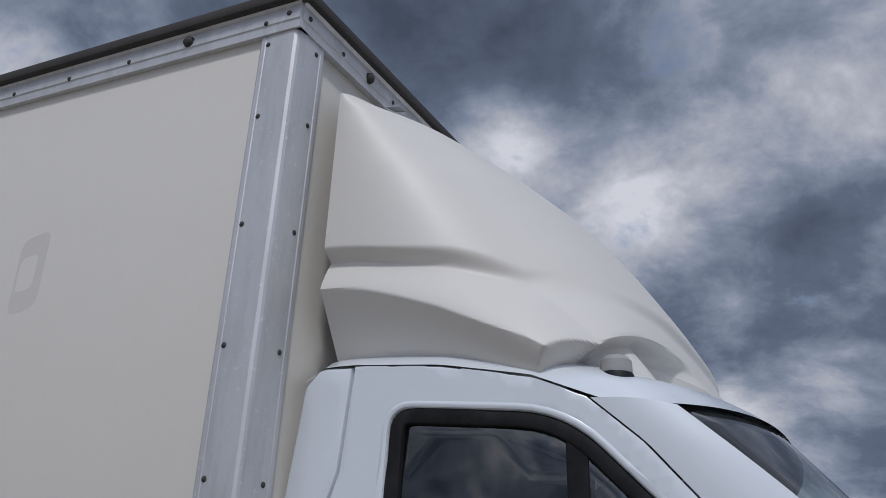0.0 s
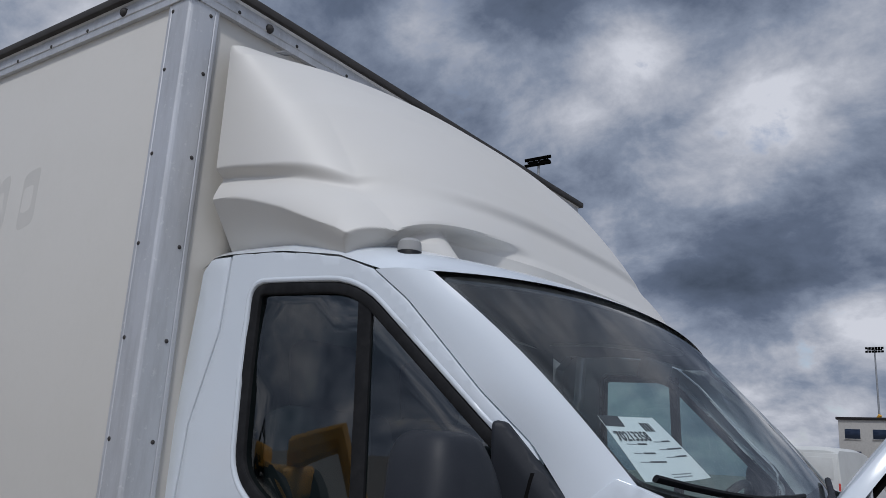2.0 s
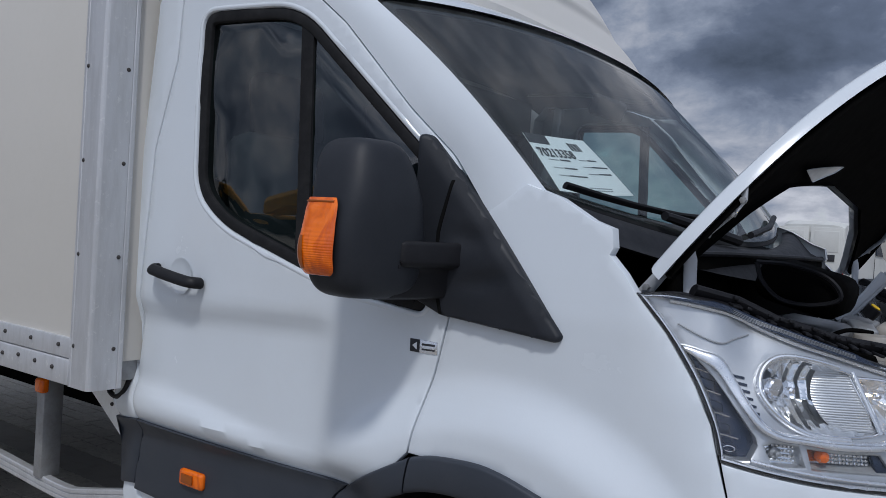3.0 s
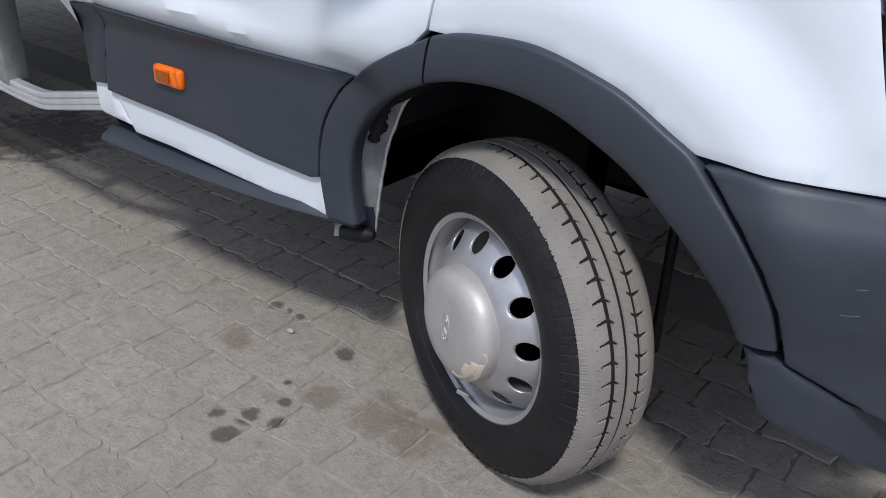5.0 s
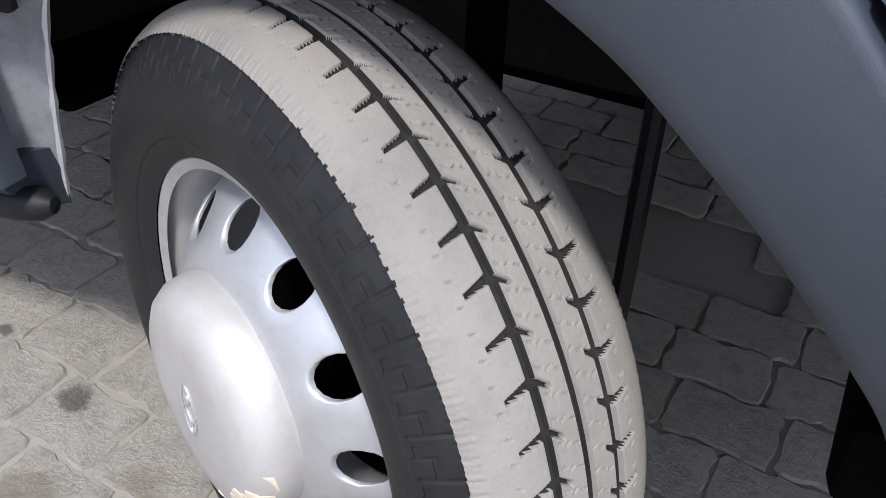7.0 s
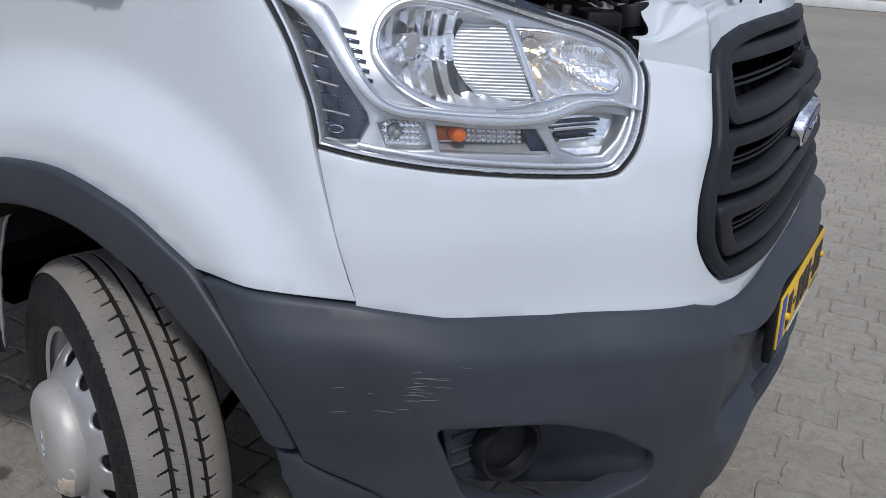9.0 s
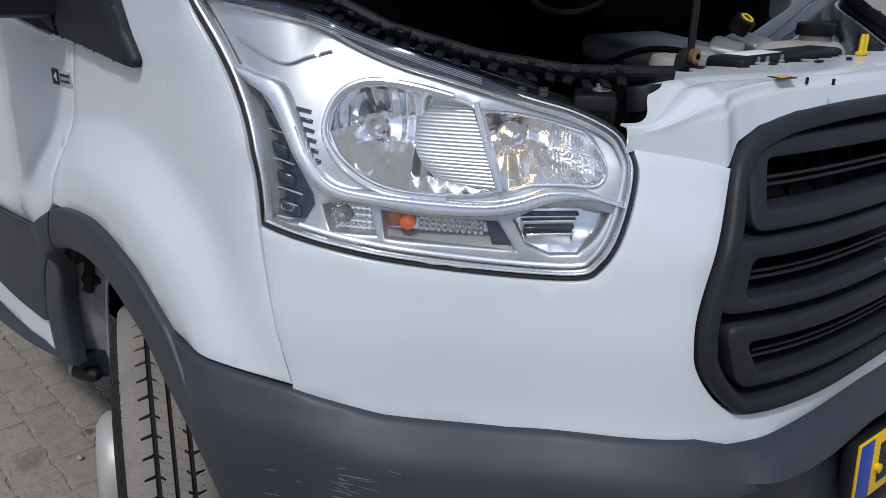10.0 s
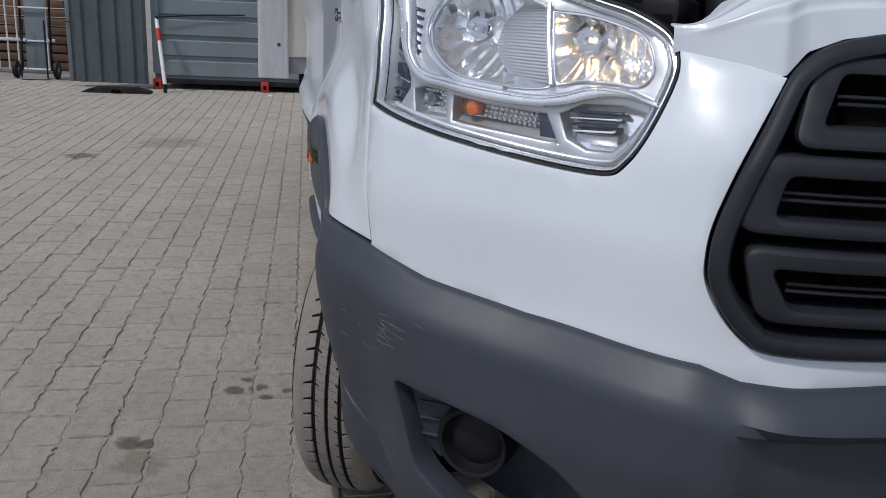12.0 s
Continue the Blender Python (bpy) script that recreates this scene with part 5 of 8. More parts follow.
part("arm_groove", patch([(-0.10, 1.331), (-0.01, 1.336), (-0.01, 1.327), (-0.10, 1.322)], lambda a, b, d: (a + 0.25 * (-0.1205 - d), -0.1205 - d, b), 0.05, 0.004, 0.001), M_BLACK, mirror)
TRI = rounded([(-0.125, 1.635), (-0.10, 1.635), (-0.02, 1.545), (0.262, 1.207), (0.252, 1.194), (-0.044, 1.222), (-0.185, 1.285), (-0.12, 1.32)], 0.012, 3)


def base_d(a, b):
    """The base rises from its front edge to a ridge, with two soft folds behind it."""
    e = (0.262 - a) * 0.768 + (1.207 - b) * 0.640
    return 0.012 + 0.008 * smooth(1.22, 1.4, b) + 0.011 * smooth(-0.012, 0.036, e) - 0.009 * math.exp(-((a - 0.02) / 0.05) ** 2 - ((b - 1.40) / 0.026) ** 2) - 0.010 * math.exp(-((a - 0.06) / 0.06) ** 2 - ((b - 1.305 - 0.25 * (a - 0.06)) / 0.020) ** 2)


both("mirror_base", patch(TRI, lambda a, b, d: skin(a, b, d + base_d(a, b)), 0.012, 0.03, 0.008), M_GRILLE, TT, "dark grey triangular mirror base")
# black strip on the base draws the dark line of the gap
both("base_gap", patch([(-0.033, 1.53), (-0.026, 1.53), (-0.052, 1.41), (-0.053, 1.29), (-0.035, 1.225), (-0.042, 1.225), (-0.061, 1.29), (-0.06, 1.41)], lambda a, b, d: skin(a, b, d + base_d(a, b) + 0.0026), 0.02, 0.003, 0.001), M_SHADOWGAP, TT)
fm = mirrored(grid(24, 18, mirror_body, True), YC)
part("door_mirror", fm, M_GRILLE, truck)

# -- cab inside
part("dashboard", grid(24, 14, lambda u, v: (0.36 - 0.5 * v - 0.10 * (2 * u - 1) ** 2, 0.10 + 1.76 * u, 1.40 + 0.04 * math.sin(math.pi * min(1, v * 1.6)) - (0.45 * (v - 0.7) / 0.3 if v > 0.7 else 0))), M_DASH, truck, "dark dashboard")
part("cab_back_wall", box(0.04, 1.95, 1.3, (-1.06, YC, 1.42), 0.01), M_LINING, truck)
part("cab_floor", box(0.66, 1.8, 0.05, (-0.74, YC, 0.62), 0.01), M_DASH, truck)
part("headliner", grid(12, 12, lambda u, v: Vector(roof_pt(0.02 + 0.96 * u, v)) - Vector((0, 0, 0.02))), M_LINING, truck)
part("firewall", box(0.05, 1.6, 0.52, (0.22, YC, 1.14), 0.01), M_BAY, truck)


def seat(y):
    ob = part("cab_seat", box(0.5, 0.46, 0.16, (-0.50, y, 1.0), 0.05, (0, -5, 0), 3), M_SEAT, truck, "dark fabric seat")
    part("backrest", box(0.14, 0.46, 0.62, (-0.79, y, 1.36), 0.05, (0, -12, 0), 3), M_SEAT, ob)
    part("headrest", box(0.10, 0.27, 0.22, (-0.875, y, 1.755), 0.045, (0, -8, 0), 3), M_SEAT, ob)
    part("seat_post", tube([(-0.86, y - 0.06, 1.64), (-0.87, y - 0.06, 1.70)], 0.008, 6), M_STEEL, ob)
    part("seat_base", box(0.42, 0.40, 0.30, (-0.5, y, 0.78), 0.02), M_DASH, ob)


for y in (0.30, 0.82, 1.62):
    seat(y)
part("steering_wheel", tube([(-0.13 + 0.10 * math.cos(t), 1.58 + 0.19 * math.sin(t), 1.36 + 0.16 * math.cos(t)) for t in np.linspace(0, 2 * math.pi, 30)], 0.015, 8, None, False), M_BLACK, truck)
part("rear_view_mirror", box(0.03, 0.22, 0.07, (-0.16, YC, 1.86), 0.02, (0, 20, 0), 3), M_BLACK, truck)

# -- front end: corner panel, headlights, grille, bumper
LAMP = [(0.410, 1.314), (0.475, 1.240), (0.540, 1.147), (0.578, 1.077), (0.597, 1.015), (0.70, 0.997), (0.79, 0.984), (0.93, 0.969), (1.035, 0.967), (1.068, 0.985), (1.094, 1.03), (1.113, 1.10), (1.106, 1.135), (1.085, 1.16), (1.03, 1.184),
        (0.97, 1.199), (0.87, 1.226), (0.77, 1.250), (0.66, 1.284), (0.55, 1.306), (0.47, 1.318)]
spl = lambda pts, n=4: [tuple(float(c) for c in p) for p in curve_pts(pts, n)]
LAMP = spl(LAMP[:5])[:-1] + spl(LAMP[4:] + LAMP[:1])[:-1]
# openings in the lamp's inner bezel
MAIN = [(0.681, 1.143), (0.685, 1.172), (0.706, 1.194), (0.742, 1.205), (0.793, 1.202), (0.85, 1.191), (0.893, 1.177), (0.905, 1.140), (0.917, 1.104), (0.928, 1.075), (0.885, 1.067), (0.822, 1.069), (0.772, 1.076), (0.735, 1.091), (0.702, 1.115)]
LOW = [(0.902, 1.175), (0.962, 1.171), (1.026, 1.157), (1.053, 1.145), (1.072, 1.117), (1.073, 1.096), (1.058, 1.084), (1.02, 1.085), (0.972, 1.083), (0.938, 1.076), (0.926, 1.105), (0.913, 1.142)]
COL = [(0.492, 1.212), (0.522, 1.199), (0.563, 1.164), (0.604, 1.126), (0.638, 1.090), (0.664, 1.060), (0.668, 1.046), (0.652, 1.019), (0.614, 1.018), (0.582, 1.024), (0.556, 1.078), (0.518, 1.160)]
PARK = [(0.682, 1.046), (0.702, 1.052), (0.750, 1.048), (0.761, 1.012), (0.696, 1.013)]
TRAY = [(0.768, 1.044), (0.840, 1.036), (0.928, 1.033), (0.953, 0.996), (0.775, 1.008)]
LOUV = [(0.950, 1.036), (0.982, 1.052), (1.042, 1.055), (1.080, 1.049), (1.062, 1.018), (1.038, 0.994), (1.0, 0.992), (0.968, 1.004)]
GRILLE = [(1.256, 1.11), (1.232, 1.05), (1.212, 0.995), (1.195, 0.93), (1.192, 0.886), (1.197, 0.855), (1.216, 0.819), (1.243, 0.79), (1.272, 0.777), (1.37, 0.777), (1.55, 0.786), (SC - 0.03, 0.79)]
GTOP = [(SC - 0.03, 1.183), (1.55, 1.180), (1.42, 1.173), (1.36, 1.165), (1.31, 1.152), (1.28, 1.135)]
GR_HALF = spl(GTOP + GRILLE, 3)
CORNER = [(0.5985, 1.012), (0.70, 0.994), (0.79, 0.981), (0.93, 0.966), (1.037, 0.964), (1.071, 0.983), (1.097, 1.03), (1.116, 1.10), (1.109, 1.136), (1.16, 1.129), (1.21, 1.121), (1.254, 1.110), (1.228, 1.05), (1.208, 0.995), (1.191, 0.93), (1.188, 0.886), (1.193, 0.853), (1.213, 0.816), (1.24, 0.787),
          (1.272, 0.773), (1.37, 0.773), (1.55, 0.782), (SC - 0.0005, 0.786), (SC - 0.0005, 0.74), (1.55, 0.74), (1.4, 0.735), (1.30, 0.725), (1.245, 0.728), (1.2, 0.742), (1.1, 0.742), (0.95, 0.745), (0.78, 0.76), (0.6545, 0.783), (0.6552, 0.796), (0.6262, 0.90)]
CORNER = spl(CORNER[:9])[:-1] + spl(CORNER[8:12])[:-1] + spl(CORNER[11:22])[:-1] + CORNER[22:]
both("front_panel", patch(CORNER, skin, 0.022, 0.03, 0.0016), M_PAINT, TT, "white front corner panel")


def slam(u, v):
    """The crossmember above the grille: face, rolled edge and flat top with a scalloped rear edge."""
    s = 1.100 + (2 * SC - 2.20) * u
    half = s if s < SC else 2 * SC - s
    edge = smooth(1.115, 1.27, half)
    z0 = lerp_tab([(1.10, 1.130), (1.112, 1.1345), (1.16, 1.1275), (1.21, 1.1195), (1.252, 1.111), (1.28, 1.142), (1.33, 1.160), (1.42, 1.174), (SC, 1.184)], half)
    ztop = 1.168 + 0.052 * edge
    back = lerp_tab([(0.0, 0.0022), (0.30, 0.014), (0.45, 0.030), (0.6, 0.052), (1.0, 0.150)], v)
    up = lerp_tab([(0.0, 0.0), (0.30, 0.62), (0.45, 0.84), (0.6, 0.95), (1.0, 1.0)], v)
    if v > 0.85:
        back += (0.014 * math.sin(half * 41) + 0.009 * math.sin(half * 97)) * edge * (v - 0.85) / 0.15
    back *= 0.10 + 0.90 * edge
    x, y, z = wrap(s, z0, 0.0)
    crease = 0.005 * math.exp(-((v - 0.66 - 0.08 * math.sin(half * 7)) / 0.05) ** 2) * edge
    fold = 0.0055 * math.exp(-((v - 0.36 - 0.30 * (half - 1.13)) / 0.045) ** 2) * smooth(1.115, 1.17, half) * smooth(1.62, 1.42, half)
    boss = 0.003 * math.exp(-((half - 1.24 - 0.10 * (v - 0.7)) / 0.018) ** 2) * smooth(0.50, 0.62, v) * smooth(0.86, 0.74, v)
    return (x - back + 0.6 * fold, y, z0 + (ztop - z0) * up - crease + fold + boss)


sb = grid(240, 66, slam)
bmesh.ops.recalc_face_normals(sb, faces=sb.faces[:])
bmesh.ops.solidify(sb, geom=sb.faces[:], thickness=0.003)
bmesh.ops.recalc_face_normals(sb, faces=sb.faces[:])
slam_panel = part("slam_panel", sb, M_PAINT, truck, "white painted crossmember above the grille", 50)

for pair_i in range(2):
    mk = (lambda b: b) if pair_i == 0 else (lambda b: mirrored(b, YC))
    lamp = part("headlight", mk(patch(LAMP, lambda a, b, d: skin(a, b, d - 0.090), 0.05, 0.01, 0.004)), M_SILVER, truck, "clear halogen headlight with chrome inside, low beam lit" if pair_i == 0 else "")
    P = lambda name, bm, mat, label="": part(name, mk(bm), mat, lamp, label)
    P("lamp_lens", patch(LAMP, lambda a, b, d: skin(a, b, d + 0.004), 0.03, 0.005, 0.002), M_LENS).visible_shadow = False
    P("lamp_rim", patch(inset(LAMP, -0.001), lambda a, b, d: skin(a, b, d - 0.003), 0.03, 0.08, 0.001, [inset(LAMP, 0.002)]), M_BLACK)
    P("lamp_bezel", patch(inset(LAMP, 0.0025), lambda a, b, d: skin(a, b, d - 0.022), 0.02, 0.045, 0.004, [MAIN, LOW, COL, PARK, TRAY, LOUV]), M_BEZEL, "bright silver inner bezel")
    # a raised frame follows the outline, an inner one all but the outer side
    P("lamp_frame", patch(inset(LAMP, 0.003), lambda a, b, d: skin(a, b, d - 0.006), 0.03, 0.014, 0.003, [inset(LAMP, 0.0075)]), M_SILVER)
    P("lamp_frame", tube([skin(q[0], q[1], -0.014) for q in inset(LAMP, 0.0155)[18:-3]], 0.0035, 8, None, True, 0.7), M_SILVER)
    # smoked strip along the bonnet line, lined lengthwise
    BAND = [(0.44, 1.312), (0.55, 1.297), (0.66, 1.272), (0.78, 1.238), (0.90, 1.207), (0.955, 1.197), (0.90, 1.222), (0.78, 1.254), (0.66, 1.286), (0.55, 1.307)]
    P("lamp_band", patch(BAND, lambda a, b, d: skin(a, b, d - 0.002), 0.03, 0.005, 0.001), M_LAMPDARK)
    for k in range(4):
        P("band_line", tube([skin(a, b - 0.0022 * k, -0.001) for a, b in spl([(0.60, 1.293 - 0.001 * k), (0.70, 1.271), (0.80, 1.245), (0.90, 1.218)], 5)], 0.0006, 5), M_STEEL)
    # dark curved line in the upper outer field
    P("pocket_edge", tube([skin(a, b, -0.018) for a, b in spl([(0.488, 1.260), (0.535, 1.238), (0.575, 1.228), (0.612, 1.237), (0.66, 1.246)], 5)], 0.0016, 8), M_STEEL)
    # slats between the dark column and the main bowl
    for k in range(7):
        zz, s0 = 1.172 - 0.0125 * k, 0.612 + 0.0085 * k
        w = 0.030 - 0.0022 * k
        P("lamp_slat", patch([(s0, zz), (s0 + w, zz - 0.004), (s0 + w, zz - 0.0085), (s0, zz - 0.005)], lambda a, b, d: skin(a, b, d - 0.0195), 0.03, 0.006, 0.0008), M_LAMPDARK)
    for lip, (cs0, cz0), depth, nf in ((MAIN, (0.736, 1.143), 0.066, 9), (LOW, (0.942, 1.137), 0.062, 8)):
        ring = curve_pts(lip + [lip[0]], 6)[:-1]

        def bowl(u, v, ring=ring, cs0=cs0, cz0=cz0, depth=depth, nf=nf):
            q = u * len(ring)
            i0 = int(q) % len(ring)
            p0, p1 = ring[i0], ring[(i0 + 1) % len(ring)]
            ps, pz = p0[0] + (p1[0] - p0[0]) * (q - int(q)), p0[1] + (p1[1] - p0[1]) * (q - int(q))
            k = 0.06 + 0.94 * v
            s_, z_ = cs0 + (ps - cs0) * k, cz0 + (pz - cz0) * k
            # upright facets, broken once across the height
            row = 0.5 if z_ > cz0 - 0.02 else 0.0
            facet = abs(((s_ - cs0) * nf / 0.24 + row) % 1.0 - 0.5)
            fine = 0.0009 * math.sin((s_ - 1.0) * 1300) * smooth(0.995, 1.005, s_)
            return skin(s_, z_, -0.026 - depth * (1 - v ** 1.6) - (0.010 * facet + 0.002 * row) * min(1, 6 * (1 - v)) * min(1, 4 * v) + fine * min(1, 6 * (1 - v)))
        P("reflector_bowl", grid(360, 60, bowl, True), M_REFLECTOR)
        if cs0 < 0.9:
            # thick bright ring round the outer side of the main bowl
            arc = [p for p in curve_pts(MAIN[8:] + MAIN[:8], 6) if p[0] < 0.86]
            P("bowl_ring", tube([skin(0.80 + (p[0] - 0.80) * 1.055, 1.137 + (p[1] - 1.137) * 1.07, -0.017) for p in arc], 0.0075, 10, None, True, 0.7), M_SILVER)
        P("bowl_edge", tube([skin(p[0], p[1], -0.020) for p in ring] + [skin(ring[0][0], ring[0][1], -0.020)], 0.0022, 8, None, False), M_CHROME)
        c = Vector(skin(cs0, cz0, -0.086))
        t = Vector((0.86, -0.50, 0.03)).normalized()
        P("bulb_holder", tube([c, c + t * 0.012, c + t * 0.015, c + t * 0.0151], [0.019, 0.019, 0.016, 0.008], 24), M_CHROME)
        P("bulb", tube([c + t * 0.012, c + t * 0.022, c + t * 0.036, c + t * 0.043], [0.005, 0.0065, 0.006, 0.002], 12), M_LENS).visible_shadow = False
        if cs0 > 0.9:
            P("filament", tube([c + t * 0.022, c + t * 0.034], 0.0024, 8), M_FILAMENT)
        P("bulb_shield", tube([c + t * 0.045, c + t * 0.052, c + t * 0.056], [0.008, 0.008, 0.004], 14), M_CHROME)

    def insert(u, v):
        """Ribbed convex insert that fills the inner half of the main bowl."""
        z = 1.074 + 0.116 * v
        left, right = 0.806 + 0.042 * ((z - 1.136) / 0.06) ** 2, 0.926 - 0.36 * (z - 1.074)
        s_ = left + (max(right, left + 0.004) - left) * u
        return skin(s_, min(z, 1.199 - 0.20 * max(0.0, s_ - 0.79)), -0.052 + 0.026 * u ** 0.8 + 0.0009 * abs(math.sin(v * math.pi * 24)))
    P("ribbed_insert", grid(20, 241, insert), M_INSERT, "clear ribbed reflector insert")
    P("bowl_divider", tube([skin(0.893, 1.186, -0.016), skin(0.909, 1.135, -0.018), skin(0.930, 1.074, -0.016)], 0.0045, 8), M_SILVER)
    # satin strip that runs down the outer side and along under the bowls in a wave
    top = [(0.500, 1.222), (0.535, 1.214), (0.582, 1.200), (0.628, 1.153), (0.671, 1.100), (0.705, 1.078), (0.76, 1.070), (0.83, 1.064), (0.91, 1.060), (0.955, 1.067), (0.995, 1.079), (1.045, 1.079), (1.098, 1.066)]
    bot = [(0.505, 1.212), (0.530, 1.198), (0.574, 1.176), (0.622, 1.127), (0.664, 1.081), (0.707, 1.060), (0.758, 1.0545), (0.832, 1.045), (0.91, 1.043), (0.965, 1.051), (1.0, 1.062), (1.04, 1.068), (1.098, 1.061)]
    P("lamp_strip", patch(spl(top, 5) + spl(bot, 5)[::-1], lambda a, b, d: skin(a, b, d - 0.006), 0.02, 0.016, 0.005), M_SILVER)
    P("strip_line", tube([skin(a, b - 0.004, -0.0045) for a, b in spl(top[3:], 5)], 0.0012, 6), M_CHROME)
    # dark outer column: glossy cells between thin bright ledges
    P("lamp_column", patch(inset(COL, -0.004), lambda a, b, d: skin(a, b, d - 0.050), 0.03, 0.012, 0.003), M_LAMPDARK)
    side = [(0.505, 1.190), (0.530, 1.140), (0.556, 1.084), (0.584, 1.030)]
    P("column_edge", tube([skin(a, b, -0.034) for a, b in spl(side, 4)], 0.0028, 8), M_CHROME)
    for k in range(5):
        a0, b0 = lerp_tab([(0, 0.512), (4, 0.590)], k), lerp_tab([(0, 1.178), (4, 1.022)], k)
        w = (0.036, 0.050, 0.058, 0.062, 0.060)[k]
        P("column_ledge", tube([skin(a0, b0, -0.030), skin(a0 + w * 0.5, b0 - 0.004, -0.040), skin(a0 + w, b0 - 0.010, -0.046)], 0.0015, 6), M_CHROME)
        if k:
            P("lamp_block", patch(rounded([(a0 + 0.002, b0 + 0.022), (a0 + w * 0.66, b0 + 0.014), (a0 + w * 0.72, b0 - 0.003), (a0 + 0.012, b0 + 0.003)], 0.003, 2), lambda a, b, d, a0=a0: skin(a, b, d - 0.036 - 0.20 * max(0.0, a - a0)), 0.03, 0.008, 0.002), M_LAMPDARK)
    P("column_mark", tube([skin(0.612 + 0.013 * math.cos(q), 1.034 + 0.005 * math.sin(q), -0.037) for q in np.linspace(0, 2 * math.pi, 20)], 0.0008, 5, None, False), M_CHROME)
    # parking bulb, amber part, prisms, tray floor, dark wedge and louvred corner
    P("park_pocket", patch(inset(PARK, -0.003), lambda a, b, d: skin(a, b, d - 0.048), 0.015, 0.01, 0.003), M_REFLECTOR)
    for i in range(8):
        for j in range(4):
            P("prism_cell", box(0.006, 0.006, 0.006, skin(0.690 + 0.0085 * i, 1.046 - 0.0085 * j - 0.0003 * i, -0.044), 0.0015, (0, 20 * (j % 2), 45), 1), M_REFLECTOR)
    c = Vector(skin(0.708, 1.033, -0.045))
    P("park_bulb", lathe([(0.011, 0.0), (0.011, 0.008), (0.006, 0.012), (0.005, 0.02), (0.0, 0.022)], 16, Matrix.Translation(c) @ Vector((0.7, -0.7, 0.0)).to_track_quat("Z", "Y").to_matrix().to_4x4()), M_STEEL)
    P("tray_back", patch(inset(TRAY, -0.003), lambda a, b, d: skin(a, b, d - 0.050), 0.02, 0.01, 0.003), M_SILVER)
    P("tray_floor", patch([(0.772, 1.016), (0.94, 1.012), (0.955, 0.993), (0.772, 1.005)], lambda a, b, d: skin(a, b, d - 0.022 - 1.2 * max(0.0, b - 0.994)), 0.01, 0.004, 0.001), M_STEEL)
    # flat amber patch paints the bulb's reflection on the pocket's back
    P("amber_pocket", patch([(0.767, 1.044), (0.814, 1.041), (0.812, 1.018), (0.772, 1.018)], lambda a, b, d: skin(a, b, d - 0.044), 0.02, 0.008, 0.003), M_AMBERBULB)
    c = Vector(skin(0.802, 1.030, -0.042))
    P("amber_bulb", lathe([(0.011, 0.0), (0.0125, 0.01), (0.010, 0.018), (0.0, 0.021)], 18, Matrix.Translation(c) @ Vector((0.8, -0.6, 0.0)).to_track_quat("Z", "Y").to_matrix().to_4x4()), M_ORANGE)
    for i in range(11):
        for j in range(4):
            P("prism_cell", box(0.0065, 0.0065, 0.006, skin(0.822 + 0.0085 * i, 1.040 - 0.0068 * j - 0.0006 * i, -0.040), 0.0015, (0, 20 * (i % 2), 45), 1), M_SILVER if (i + j) % 2 else M_REFLECTOR)
    P("dark_wedge", patch([(0.912, 1.034), (0.932, 1.032), (0.953, 0.998), (0.922, 1.000)], lambda a, b, d: skin(a, b, d - 0.030), 0.02, 0.01, 0.002), M_LAMPDARK)
    P("louvre_pocket", patch(inset(LOUV, -0.003), lambda a, b, d: skin(a, b, d - 0.052 + 0.02 * smooth(1.02, 0.99, b)), 0.01, 0.012, 0.003), M_REFLECTOR)
    for k in range(4):
        P("louvre", patch([(0.958 + 0.004 * k, 1.042 - 0.0085 * k), (1.040 - 0.003 * k, 1.046 - 0.0085 * k), (1.040 - 0.003 * k, 1.0425 - 0.0085 * k), (0.958 + 0.004 * k, 1.0385 - 0.0085 * k)], lambda a, b, d: skin(a, b, d - 0.030), 0.03, 0.014, 0.0012), M_CHROME if k % 2 else M_LAMPDARK)
    for cs in (0.955, 0.985):
        P("lens_clip", box(0.012, 0.012, 0.014, skin(cs, 1.203, -0.004), 0.002, (0, 0, 45)), M_LENS)

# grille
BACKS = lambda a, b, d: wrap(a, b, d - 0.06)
# first a black sheet behind the bars, in place of the shade inside
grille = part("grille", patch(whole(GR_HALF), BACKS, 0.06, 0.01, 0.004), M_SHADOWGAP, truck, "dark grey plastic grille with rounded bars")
part("grille_frame", patch(whole(GR_HALF), lambda a, b, d: wrap(a, b, d + 0.012), 0.03, 0.07, 0.008, [inset(whole(GR_HALF), 0.024)]), M_GRILLE, grille)
ROWS = [((1.264, 1.030, 1.290, 1.145), (1.300, 1.056, 1.326, 1.118)), ((1.214, 0.925, 1.224, 1.022), (1.256, 0.945, 1.266, 0.997)), ((1.250, 0.815, 1.224, 0.910), (1.284, 0.835, 1.260, 0.884))]
